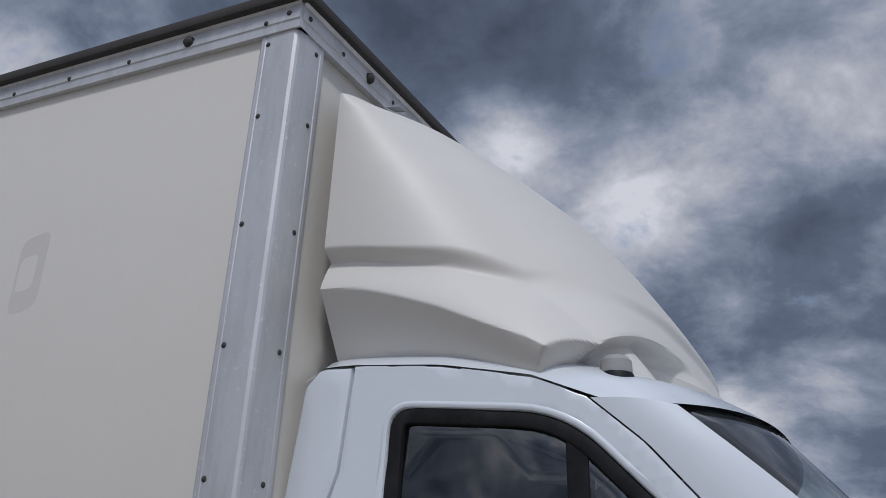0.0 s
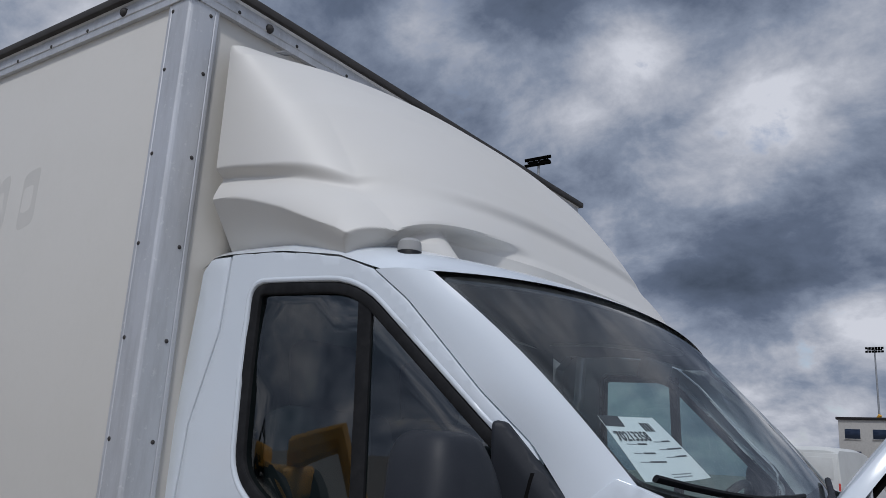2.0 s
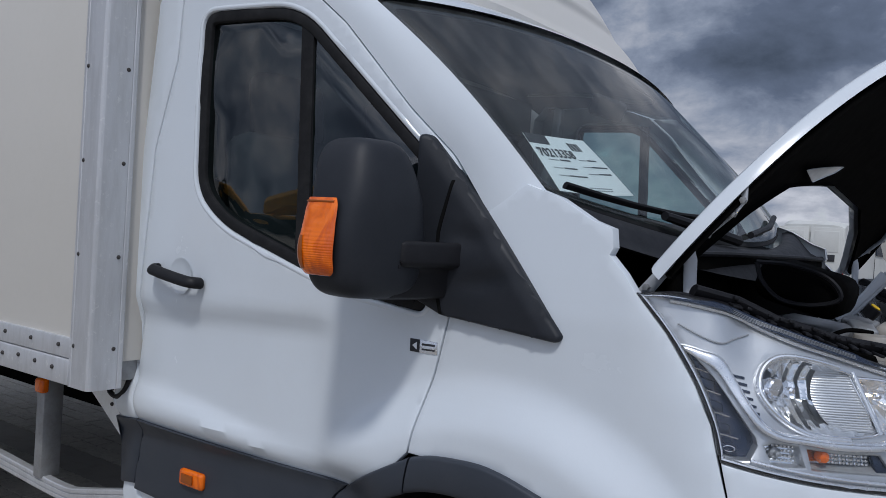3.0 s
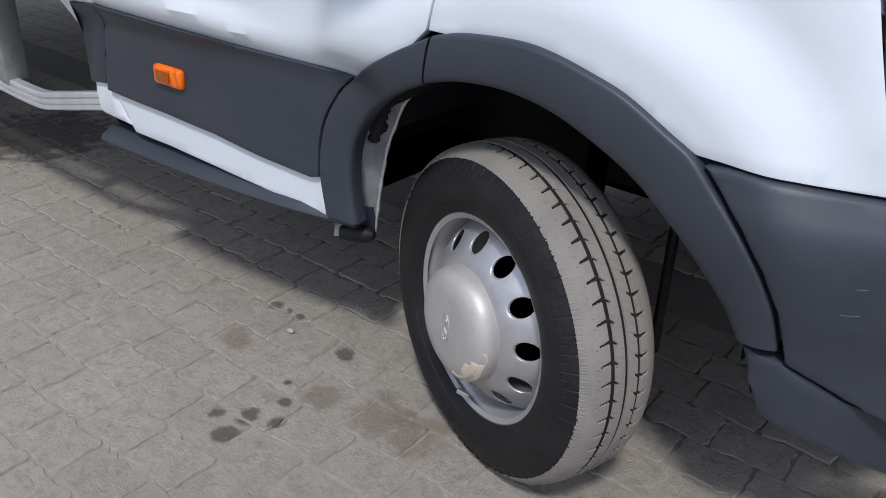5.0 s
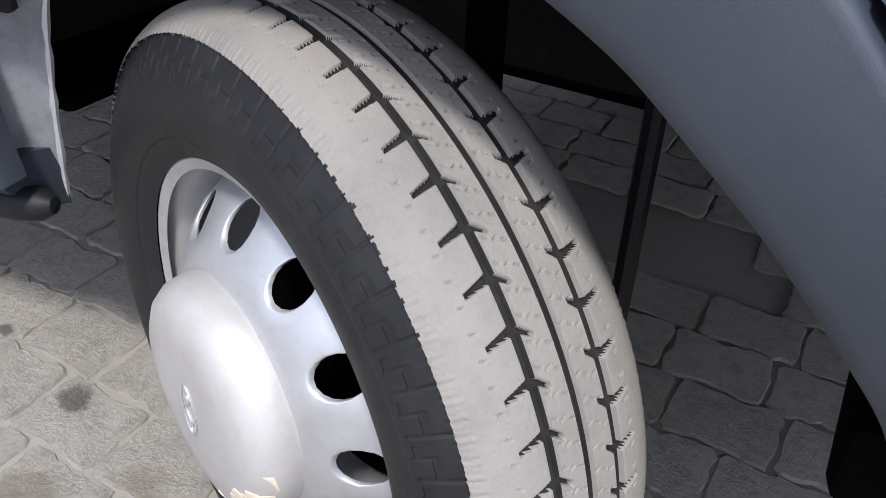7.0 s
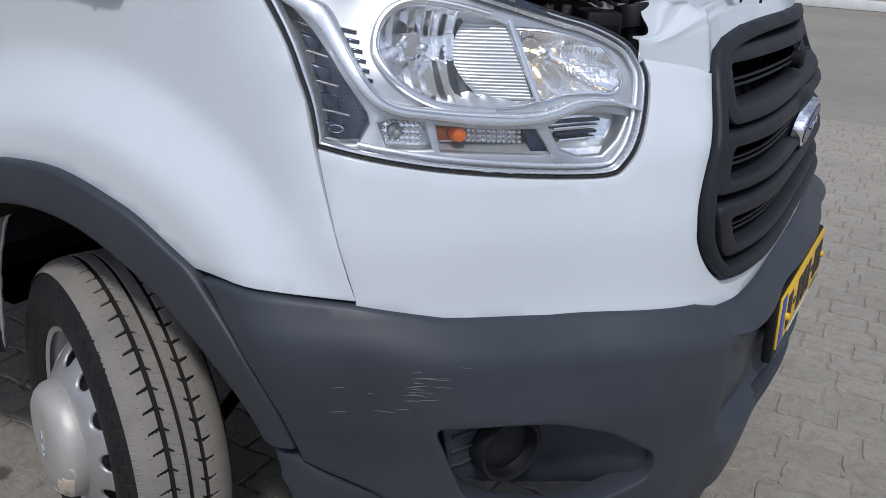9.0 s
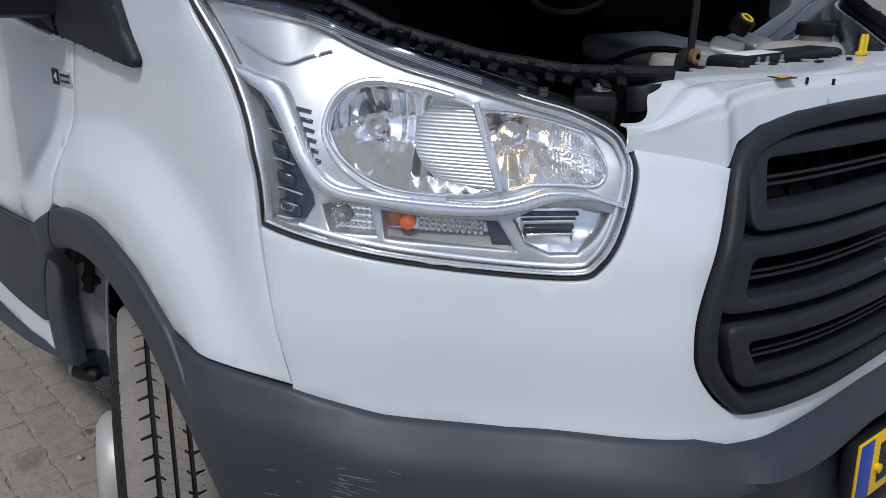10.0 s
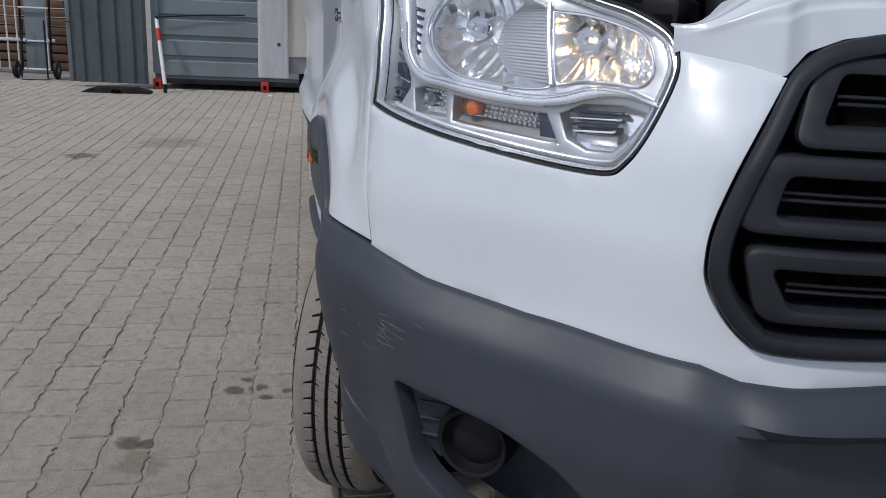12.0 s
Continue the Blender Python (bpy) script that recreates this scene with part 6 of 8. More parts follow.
for i, (o, h) in enumerate(ROWS):
    out = rounded([(o[0], o[1]), (2 * SC - o[0], o[1]), (2 * SC - o[2], o[3]), (o[2], o[3])], 0.026, 5)
    hol = rounded([(h[0], h[1]), (2 * SC - h[0], h[1]), (2 * SC - h[2], h[3]), (h[2], h[3])], 0.012, 4)
    part("grille_bar", patch(out, lambda a, b, d: wrap(a, b, d + 0.004), 0.02, 0.045, 0.007, [hol]), M_GRILLE, grille)
    zm, s0 = (h[1] + h[3]) / 2, max(h[0], h[2]) - 0.004
    for dz in (-0.005, 0.004):
        part("grille_slat", tube([wrap(a, zm + dz, -0.016) for a in np.linspace(s0, 2 * SC - s0, 24)], 0.0028, 6), M_GRILLE, grille)
    for k in range(13):
        a = 1.34 + k * (2 * SC - 2.68) / 12
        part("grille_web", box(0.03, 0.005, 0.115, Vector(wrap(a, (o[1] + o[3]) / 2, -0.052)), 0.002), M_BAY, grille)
ec = Vector((1.108, YC, 0.962))
EM = Matrix.Translation(ec) @ Matrix(((0, 0, 1, 0), (1, 0, 0, 0), (0, 1, 0, 0), (0, 0, 0, 1))) @ pose(0, 0, 0, 7, 0, 0)
oval = lambda a, b, n=48: [(a * math.cos(2 * math.pi * k / n), b * math.sin(2 * math.pi * k / n)) for k in range(n)]
bulge = lambda a, b: 0.16 * a * a
part("emblem_mount", patch(oval(0.165, 0.071), lambda a, b, d: EM @ Vector((a, b, 0.018 + d - 1.1 * a * a)), 0.015, 0.05, 0.014), M_GRILLE, grille)
emblem = part("emblem", patch(oval(0.118, 0.050), lambda a, b, d: EM @ Vector((a, b, 0.034 + d - bulge(a, b))), 0.015, 0.022, 0.005), M_CHROME, grille, "oval blue badge with chrome rim")
part("emblem_field", patch(oval(0.106, 0.040), lambda a, b, d: EM @ Vector((a, b, 0.036 + d - bulge(a, b))), 0.015, 0.004, 0.001), M_BLUE, emblem)
part("emblem_stroke", tube([EM @ Vector((-0.06 + 0.12 * t, 0.012 * math.sin(11 * t) * (1 - 0.3 * t), 0.037)) for t in np.linspace(0, 1, 40)], 0.0026, 6), M_CHROME, emblem)
part("grille_sensor", lathe([(0.018, 0.0), (0.020, 0.02), (0.014, 0.026), (0.0, 0.026)], 18, Matrix.Translation(wrap(SC, 1.085, -0.018)) @ pose(0, 0, 0, 0, 90, 0)), M_BLACK, grille)


# bumper
def bump_d(s, z):
    t = s if s < SC else 2 * SC - s
    topz = lerp_tab([(0.4, 0.803), (0.658, 0.793), (0.78, 0.77), (0.95, 0.755), (1.2, 0.752), (1.245, 0.738), (1.4, 0.745), (1.7, 0.76)], t)
    k = topz - z
    # flat bevel below the top line, a tight crease, then a face that leans back
    q = max(0.0, k)
    d = 0.004 + (0.012 + 0.024 * smooth(0.50, 0.80, t)) * (q - 0.5 * math.sqrt((q - 0.054) ** 2 + 0.00004) - 0.5 * (q - 0.054) + 0.0005) / 0.054 + 0.09 * max(0.0, q - 0.07) * smooth(0.62, 0.8, t) * smooth(1.25, 1.0, t) + 0.0006
    d += smooth(1.235, 1.29, t) * (0.016 * smooth(0.005, 0.03, k) - 0.050 * smooth(0.040, 0.080, k) + 0.04 * smooth(0.24, 0.27, k))
    return d * smooth(0.36, 0.52, t) + 0.012 * (1 - smooth(0.36, 0.52, t))


bsurf = lambda a, b, d: wrap(a, b, d + bump_d(a, b))
BT = [(0.46, 0.800), (0.55, 0.799), (0.658, 0.790), (0.78, 0.767), (0.95, 0.752), (1.1, 0.749), (1.2, 0.748), (1.245, 0.735), (1.30, 0.734), (1.4, 0.742), (1.55, 0.754), (SC - 0.001, 0.757)]
BB = [(SC - 0.001, 0.40), (1.40, 0.395), (1.30, 0.36), (1.1, 0.345), (0.98, 0.365), (0.858, 0.392), (0.765, 0.425), (0.675, 0.465), (0.588, 0.520)]
near = [(0.585, 0.533), (0.567, 0.610), (0.538, 0.672), (0.498, 0.724), (0.457, 0.768), (0.428, 0.796)] + BT                      # arch edge, then the top line to the centre
BUMP = near + [(2 * SC - s, z) for s, z in reversed(near)] + [(2 * SC - s, z) for s, z in BB[::-1]] + BB
FOG = rounded([(0.762, 0.606), (0.86, 0.603), (0.95, 0.590), (1.05, 0.558), (1.13, 0.505), (1.13, 0.455), (1.0, 0.405), (0.89, 0.432), (0.812, 0.474), (0.79, 0.53)], 0.02, 3)
FOGF = [(2 * SC - s, z) for s, z in FOG][::-1]
INTAKE = rounded([(1.44, 0.490), (2 * SC - 1.44, 0.490), (2 * SC - 1.47, 0.43), (1.47, 0.43)], 0.02, 3)
bumper = part("bumper", patch(BUMP, bsurf, 0.015, 0.05, 0.006, [FOG, FOGF, INTAKE]), M_TRIM, truck, "dark grey plastic bumper with scratches")
M_SCUFF = worn("scuffed_plastic", (0.095, 0.10, 0.11), (0.06, 0.063, 0.07), 0.6)
rnd = random.Random(4)
for i in range(26):
    a0, b0 = (0.715 + rnd.uniform(0, 0.045), 0.652 + rnd.uniform(0, 0.045)) if i < 18 else (0.625 + rnd.uniform(0, 0.19), 0.625 + rnd.uniform(0, 0.10))
    ln, sl = rnd.uniform(0.008, 0.03), rnd.uniform(-0.25, 0.1)
    part("scuff", tube([bsurf(a0 + ln * t, b0 + sl * ln * t, 0.0002) for t in (0, 0.35, 0.7, 1)], [0.0003, rnd.uniform(0.0005, 0.0011), 0.0007, 0.0003], 5), M_SCUFF, bumper)
LIP = [(0.585, 0.517), (0.672, 0.462), (0.762, 0.422), (0.855, 0.389), (0.98, 0.362), (1.1, 0.342), (1.30, 0.356), (1.40, 0.39), (SC - 0.001, 0.395), (SC - 0.001, 0.30), (1.3, 0.26), (1.1, 0.25), (0.86, 0.285), (0.70, 0.34), (0.57, 0.41), (0.528, 0.52)]
near = LIP[:9]
LIPW = near + [(2 * SC - s, z) for s, z in reversed(near)] + [(2 * SC - s, z) for s, z in LIP[:8:-1]] + LIP[9:]
part("bumper_lip", patch(LIPW, lambda a, b, d: wrap(a, b, d + 0.030 * smooth(0.5, 0.65, a if a < SC else 2 * SC - a) - 0.10 * max(0.0, 0.33 - b)), 0.03, 0.04, 0.008), M_TRIM, bumper)
for pair_i in range(2):
    mk = (lambda b: b) if pair_i == 0 else (lambda b: mirrored(b, YC))
    part("fog_pocket", mk(patch(inset(FOG, -0.02), lambda a, b, d: skin(a, b, d - 0.045 + 0.075 * smooth(0.98, 1.15, a)), 0.03, 0.01, 0.003)), M_TRIM, bumper)
    part("fog_bezel", mk(patch(rounded([(0.775, 0.598), (0.87, 0.596), (0.87, 0.445), (0.80, 0.485)], 0.01, 2), lambda a, b, d: skin(a, b, d + 0.024 - 0.03 * smooth(0.77, 0.86, a)), 0.02, 0.04, 0.006)), M_TRIM, bumper)
    for k in range(3):
        part("fog_slot", mk(patch([(0.795, 0.572 - 0.030 * k), (0.845, 0.574 - 0.030 * k), (0.845, 0.5705 - 0.030 * k), (0.795, 0.5685 - 0.030 * k)], lambda a, b, d: skin(a, b, d + 0.030 - 0.03 * smooth(0.77, 0.86, a)), 0.03, 0.008, 0.002)), M_TRIM, bumper)
    nrm = Vector(skin(0.885, 0.53, 0.1)) - Vector(skin(0.885, 0.53, 0.0))
    fm_ = Matrix.Translation(Vector(skin(0.885, 0.53, -0.030))) @ (nrm.normalized() + Vector((0.35, 0, 0))).to_track_quat("Z", "Y").to_matrix().to_4x4()
    fog = part("fog_lamp", mk(lathe([(0.062, 0.0), (0.060, 0.045), (0.056, 0.052), (0.050, 0.050), (0.046, 0.034), (0.044, 0.030)], 40, fm_)), M_BLACK, bumper, "blanked round fog lamp")
    part("fog_glass", mk(lathe([(0.045, 0.030), (0.03, 0.036), (0.0, 0.038)], 32, fm_)), M_BLACK, fog)
# black sheet closes the intake and gives its shade
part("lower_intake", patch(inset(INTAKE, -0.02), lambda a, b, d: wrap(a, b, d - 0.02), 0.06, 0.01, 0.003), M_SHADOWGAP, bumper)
for k in range(14):
    a = 1.49 + k * (2 * SC - 2.98) / 13
    part("intake_web", box(0.03, 0.012, 0.07, Vector(wrap(a, 0.467, 0.0)), 0.003), M_BLACK, bumper)
PM = Matrix.Translation((1.187, YC - 0.03, 0.612)) @ pose(0, 0, 0, 0, -3, -2.5)
at_plate = lambda bm: (bm.transform(PM), bm)[1]
holder = part("number_plate_holder", at_plate(box(0.020, 0.545, 0.142, (-0.006, 0, -0.012), 0.006)), M_BLACK, bumper)
plate = part("number_plate", at_plate(box(0.006, 0.52, 0.11, (0.006, 0, 0), 0.003)), M_PLATE, bumper, "yellow number plate with plain dark bars")
part("plate_band", at_plate(box(0.003, 0.044, 0.106, (0.0086, -0.236, 0), 0.001)), M_EUBLUE, plate)
for y0, w in ((-0.165, 0.048), (-0.110, 0.022), (-0.055, 0.046), (0.005, 0.046), (0.060, 0.034), (0.105, 0.022), (0.155, 0.048), (0.215, 0.048)):
    part("plate_bar", at_plate(box(0.002, w, 0.072 if w > 0.03 else 0.012, (0.0095, y0, 0), 0.0008)), M_INK, plate)
for y0 in (-0.195, 0.235):
    part("plate_screw", lathe([(0.008, 0.0), (0.008, 0.008), (0.0, 0.010)], 12, PM @ Matrix.Translation((0.008, y0, -0.005)) @ pose(0, 0, 0, 0, 90, 0)), M_YELLOW, plate)
part("holder_print", at_plate(box(0.002, 0.26, 0.009, (0.0045, 0.02, -0.070), 0.0008)), M_PAPER, holder)

# -- bonnet, propped open
OPEN = radians(46)
HW = [(0.0, 0.115), (0.10, 0.125), (0.25, 0.18), (0.42, 0.29), (0.56, 0.42), (0.65, 0.56), (0.71, 0.75), (0.735, YC)]
near = curve_pts([(y, a) for a, y in HW], 5)
BON = [(p[0], p[1]) for p in near] + [(2 * YC - p[0], p[1]) for p in near[::-1][1:]] + [(2 * YC - 0.19, 0.0), (2 * YC - 0.26, 0.05), (2 * YC - 0.42, 0.15), (2 * YC - 0.62, 0.225), (YC, 0.26), (0.62, 0.225), (0.42, 0.15), (0.26, 0.05), (0.19, 0.0)]


def bonnet_surf(a, b, d):
    """a across, b up the bonnet from the hinge; d above its outer face."""
    u = (a - YC) / (YC - 0.1)
    e = 0.075 * (1 - u * u) - 0.02 + 0.05 * math.sin(math.pi * min(1, max(0, b / 0.8))) * (1 - u * u * 0.5)
    h = d + e
    return (0.405 + b * math.cos(OPEN) - h * math.sin(OPEN), a, 1.375 + b * math.sin(OPEN) + h * math.cos(OPEN))


bonnet = part("bonnet", patch(BON, bonnet_surf, 0.05, 0.030, 0.010), M_PAINT, truck, "white bonnet propped open, black underneath")
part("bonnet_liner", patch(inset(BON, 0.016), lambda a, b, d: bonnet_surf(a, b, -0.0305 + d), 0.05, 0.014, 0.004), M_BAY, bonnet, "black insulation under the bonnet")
part("liner_slot", patch(rounded([(0.60, 0.298), (0.97, 0.338), (0.94, 0.312), (0.80, 0.268)], 0.012, 3), lambda a, b, d: bonnet_surf(a, b, -0.0460 + d), 0.05, 0.002, 0.0006), M_PAINT, bonnet, "slot in the liner with bare paint")
M_HINGE = worn("hinge_paint", (0.46, 0.48, 0.51), (0.34, 0.35, 0.36), 0.4, 0.0, 14, 0.3)
for sy in (1, -1):
    yy = lambda y: y if sy == 1 else 2 * YC - y
    flat = lambda pts, r: tube([(x, yy(y), z) for x, y, z in pts], r, 10, None, True, 0.40)
    h = part("bonnet_hinge", flat([(0.372, 0.190, 1.300), (0.418, 0.190, 1.357), (0.460, 0.190, 1.412), (0.470, 0.190, 1.424)], [0.016, 0.014, 0.015, 0.010]), M_HINGE, bonnet, "pale painted steel hinge")
    part("hinge_arm", flat([(0.478, 0.198, 1.24), (0.475, 0.198, 1.31), (0.472, 0.197, 1.385), (0.464, 0.196, 1.420)], [0.014, 0.014, 0.015, 0.013]), M_HINGE, h)
    part("hinge_arm", flat([(0.462, 0.186, 1.412), (0.509, 0.186, 1.442), (0.557, 0.186, 1.486), (0.574, 0.186, 1.514), (0.578, 0.186, 1.545)], [0.013, 0.009, 0.010, 0.014, 0.006]), M_HINGE, h)
    for bx, bz in ((0.465, 1.416), (0.509, 1.438), (0.557, 1.482), (0.576, 1.510), (0.388, 1.322)):
        part("hinge_bolt", lathe([(0.007, -0.004), (0.007, 0.010), (0.0, 0.011)], 6, Matrix.Translation((bx, yy(0.182), bz)) @ pose(0, 0, 0, 90 * sy, 0, 0)), M_STEEL, h)

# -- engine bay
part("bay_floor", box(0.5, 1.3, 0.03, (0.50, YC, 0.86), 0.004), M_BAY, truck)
# seal strip along the top of the lamp
for pair_i in range(2):
    mk = (lambda b: b) if pair_i == 0 else (lambda b: mirrored(b, YC))
    base = part("bay_seal", mk(tube([skin(s, z, -0.045) for s, z in ((0.50, 1.325), (0.62, 1.305), (0.75, 1.272), (0.9, 1.238), (1.03, 1.222), (1.12, 1.222), (1.2, 1.222))], 0.016, 10, None, True, 0.7)), M_BLACK, truck, "black ribbed seal strip")
    for k in range(40):
        s = 0.60 + 0.0132 * k
        z = lerp_tab([(0.5, 1.325), (0.62, 1.305), (0.75, 1.272), (0.9, 1.238), (1.03, 1.222), (1.2, 1.222)], s)
        part("seal_link", mk(box(0.011, 0.024, 0.007, skin(s, z + 0.006 + 0.003 * math.sin(5 * k), -0.036 - 0.004 * (k % 2)), 0.002, (8 * math.sin(3 * k), 12, 45 + 9 * math.sin(7 * k)))), M_BLACK, base)
        if k % 2 == 0:
            part("seal_link", mk(box(0.014, 0.026, 0.006, skin(s, z - 0.008 + 0.003 * math.sin(4 * k), -0.022), 0.002, (10, 14, 45 + 12 * math.sin(2.3 * k)))), M_BLACK, base)
lb = part("lamp_bracket", box(0.06, 0.07, 0.05, (0.85, 0.47, 1.175), 0.008, (0, 0, 40)), M_BLACK, truck)
part("bracket_bolt", lathe([(0.013, 0.0), (0.013, 0.003), (0.008, 0.003), (0.008, 0.010), (0.0, 0.011)], 12, Matrix.Translation((0.861, 0.470, 1.202))), M_STEEL, lb)
# solid black block drawn for the shade in the slot
part("bracket_slot", box(0.03, 0.012, 0.02, (0.875, 0.452, 1.170), 0.002, (0, 0, 40)), M_SHADOWGAP, lb)
filler = part("washer_filler", lathe([(0.018, -0.12), (0.020, -0.02), (0.022, 0.0)], 18, Matrix.Translation((0.885, 0.540, 1.170)) @ pose(0, 0, 0, 0, -12, 0)), M_BLACK, truck, "black washer filler neck with cap")
part("filler_cap", lathe([(0.031, -0.002), (0.0315, 0.028), (0.029, 0.033), (0.0, 0.034)], 26, Matrix.Translation((0.885, 0.540, 1.174)) @ pose(0, 0, 0, 0, -12, 0)), M_BLACK, filler)
pb = part("prop_bracket", prism([(0.0, 0.0), (0.12, 0.0), (0.09, 0.045), (0.05, 0.06), (0.02, 0.05)], 0.0, 0.012, lambda a, b, d: (0.85 - 0.2 * a + d, 0.645 + a * 0.9, 1.190 + b)), M_BLACK, truck)
part("prop_grommet", lathe([(0.005, 0.012), (0.012, 0.010), (0.012, -0.010), (0.005, -0.012)], 16, Matrix.Translation((0.850, 0.699, 1.237)) @ pose(0, 0, 0, 0, 90, 0)), M_BRASS, pb)
part("prop_rod", tube([(0.848, 0.699, 1.24), (0.845, 0.703, 1.55), (0.84, 0.715, 1.86)], 0.006, 8), M_BLACK, pb)
for x, y, turn in ((0.895, 0.572, 40), (0.872, 0.700, 15), (0.900, 0.775, -20), (0.905, 0.862, 10), (0.928, 0.975, 5), (0.935, 1.075, 25), (0.985, 1.165, -30), (0.93, 1.32, 10)):
    part("clip", box(0.010, 0.022, 0.005, (x - 0.004, y, 1.2210), 0.002, (0, 0, turn)), M_BLACK, slam_panel)
for x, y in ((1.040, 0.780), (1.010, 0.760), (0.96, 1.02)):
    part("clip", lathe([(0.0024, -0.008), (0.0024, 0.001), (0.0, 0.002)], 10, Matrix.Translation((x, y, 1.2165))), M_BLACK, slam_panel)
wl = part("warning_label", patch(rounded([(0.688, 0.984), (0.728, 0.990), (0.728, 1.012), (0.688, 1.006)], 0.002, 2), lambda a, b, d: (b, a, 1.2205 + d + 0.06 * (1.0 - b)), 0.1, 0.001, 0.0003), M_INK, truck, "small black and yellow warning label")
for a0 in (0.694, 0.708):
    part("label_field", patch([(a0, 0.990), (a0 + 0.009, 0.991), (a0 + 0.009, 1.005), (a0, 1.004)], lambda a, b, d: (b, a, 1.2217 + d + 0.06 * (1.0 - b)), 0.1, 0.0008, 0.0002), M_YELLOW, wl)
dip = part("dipstick_handle", box(0.014, 0.034, 0.008, (0.909, 1.177, 1.224), 0.003), M_YELLOW, truck, "yellow dipstick handle")
for y in (1.1685, 1.1855):
    part("prong", tube([(0.909, y, 1.222), (0.909, y, 1.250), (0.909, y + 0.001, 1.259)], [0.0045, 0.0045, 0.003], 8), M_YELLOW, dip)
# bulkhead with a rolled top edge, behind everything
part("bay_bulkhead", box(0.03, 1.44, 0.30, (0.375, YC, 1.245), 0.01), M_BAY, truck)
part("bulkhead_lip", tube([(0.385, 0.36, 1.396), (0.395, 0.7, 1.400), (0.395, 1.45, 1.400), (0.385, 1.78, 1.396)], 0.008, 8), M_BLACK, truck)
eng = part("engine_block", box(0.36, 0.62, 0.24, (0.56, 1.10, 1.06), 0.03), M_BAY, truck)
part("engine_cover", box(0.20, 0.26, 0.05, (0.53, 1.06, 1.20), 0.02, (0, 6, 0), 3), M_STEEL, eng)
for x, y, z, a, b, c, turn in ((0.64, 1.15, 1.195, 0.07, 0.09, 0.06, 25), (0.61, 1.30, 1.19, 0.10, 0.06, 0.08, -15), (0.66, 1.03, 1.19, 0.05, 0.05, 0.06, 50), (0.58, 1.42, 1.18, 0.12, 0.05, 0.05, 10)):
    part("casting", box(a, b, c, (x, y, z), 0.012, (12, 8, turn), 3), M_STEEL, eng)
part("oil_cap", lathe([(0.020, -0.02), (0.022, 0.0), (0.022, 0.012), (0.0, 0.014)], 22, Matrix.Translation((0.66, 1.176, 1.262)) @ pose(0, 0, 0, 0, 35, 0)), M_BLACK, eng)
part("oil_cap_mark", tube([Matrix.Translation((0.66, 1.176, 1.262)) @ pose(0, 0, 0, 0, 35, 0) @ Vector((0.012 * math.cos(t), 0.012 * math.sin(t), 0.0145)) for t in np.linspace(0, 2 * math.pi, 16)], 0.003, 5, None, False), M_YELLOW, eng)
for k, (y, lean) in enumerate(((1.52, 0.10), (1.60, 0.14), (1.66, 0.05))):
    part("fender_brace", tube([(0.50, y, 1.20), (0.56, y + lean * 0.5, 1.27), (0.62, y + lean, 1.36)], [0.02, 0.014, 0.02], 8, None, True, 0.45), M_HINGE, truck)
fuse = part("fuse_box", box(0.075, 0.40, 0.12, (0.815, 1.045, 1.166), 0.010, (0, 0, 2), 3), M_BLACK, truck, "long black box behind the crossmember")
part("box_label", box(0.045, 0.13, 0.001, (0.812, 0.955, 1.2268), 0.0004, (0, 0, 2)), M_PAPER, fuse)
for y in (0.885, 0.915, 0.965):
    part("stud", lathe([(0.006, 0.0), (0.006, 0.012), (0.003, 0.014), (0.003, 0.022), (0.0, 0.023)], 8, Matrix.Translation((0.862, y, 1.205))), M_STEEL, fuse)
tank = part("coolant_tank", box(0.13, 0.24, 0.15, (0.715, 1.33, 1.150), 0.035, (0, 0, 4), 4), M_TANK, truck, "translucent coolant tank with black cap")
part("tank_neck", lathe([(0.034, -0.02), (0.030, 0.006), (0.030, 0.02)], 22, Matrix.Translation((0.72, 1.375, 1.225))), M_TANK, tank)
part("tank_cap", lathe([(0.038, 0.0), (0.040, 0.004), (0.039, 0.024), (0.035, 0.027), (0.0, 0.027)], 26, Matrix.Translation((0.72, 1.375, 1.236))), M_BLACK, tank)
part("fluid_tank", lathe([(0.0, -0.10), (0.05, -0.09), (0.055, 0.0), (0.05, 0.012), (0.0, 0.016)], 28, Matrix.Translation((0.72, 0.87, 1.205))), M_TANK, truck)
airbox = part("air_box", box(0.22, 0.30, 0.11, (0.555, 0.855, 1.325), 0.04, (0, 14, 4), 3), M_BAY, truck, "black air filter box")
mouth = curve_pts([(0.463, 1.386), (0.55, 1.383), (0.635, 1.356), (0.664, 1.310), (0.60, 1.288), (0.525, 1.296), (0.478, 1.340), (0.463, 1.386)], 6)
part("airbox_rim", tube([(q[0], 0.70, q[1]) for q in mouth], 0.006, 6, None, False), M_BLACK, airbox)
random.seed(11)
for i in range(16):
    a = Vector((random.uniform(0.45, 0.78), random.uniform(0.50, 1.5), random.uniform(1.02, 1.19)))
    b = a + Vector((random.uniform(-0.2, 0.1), random.uniform(-0.25, 0.25), random.uniform(-0.05, 0.06)))
    c = (a + b) / 2 + Vector((0, 0, random.uniform(0.0, 0.06)))
    part("bay_hose", tube(curve_pts([a, c, b], 5), random.choice((0.006, 0.010, 0.016)), 8), random.choice((M_BLACK, M_BAY, M_BAY, M_STEEL)), truck)

# ---------------------------------------------------------------- ground
M_GROUND = Mat("paving_far", (0.30, 0.272, 0.232), 0.9)
M_GROUND.blend(M_GROUND.ramp(M_GROUND.noise(0.35, 6, 0.6), 0.4, 0.7), (0.20, 0.185, 0.165), 0.7)
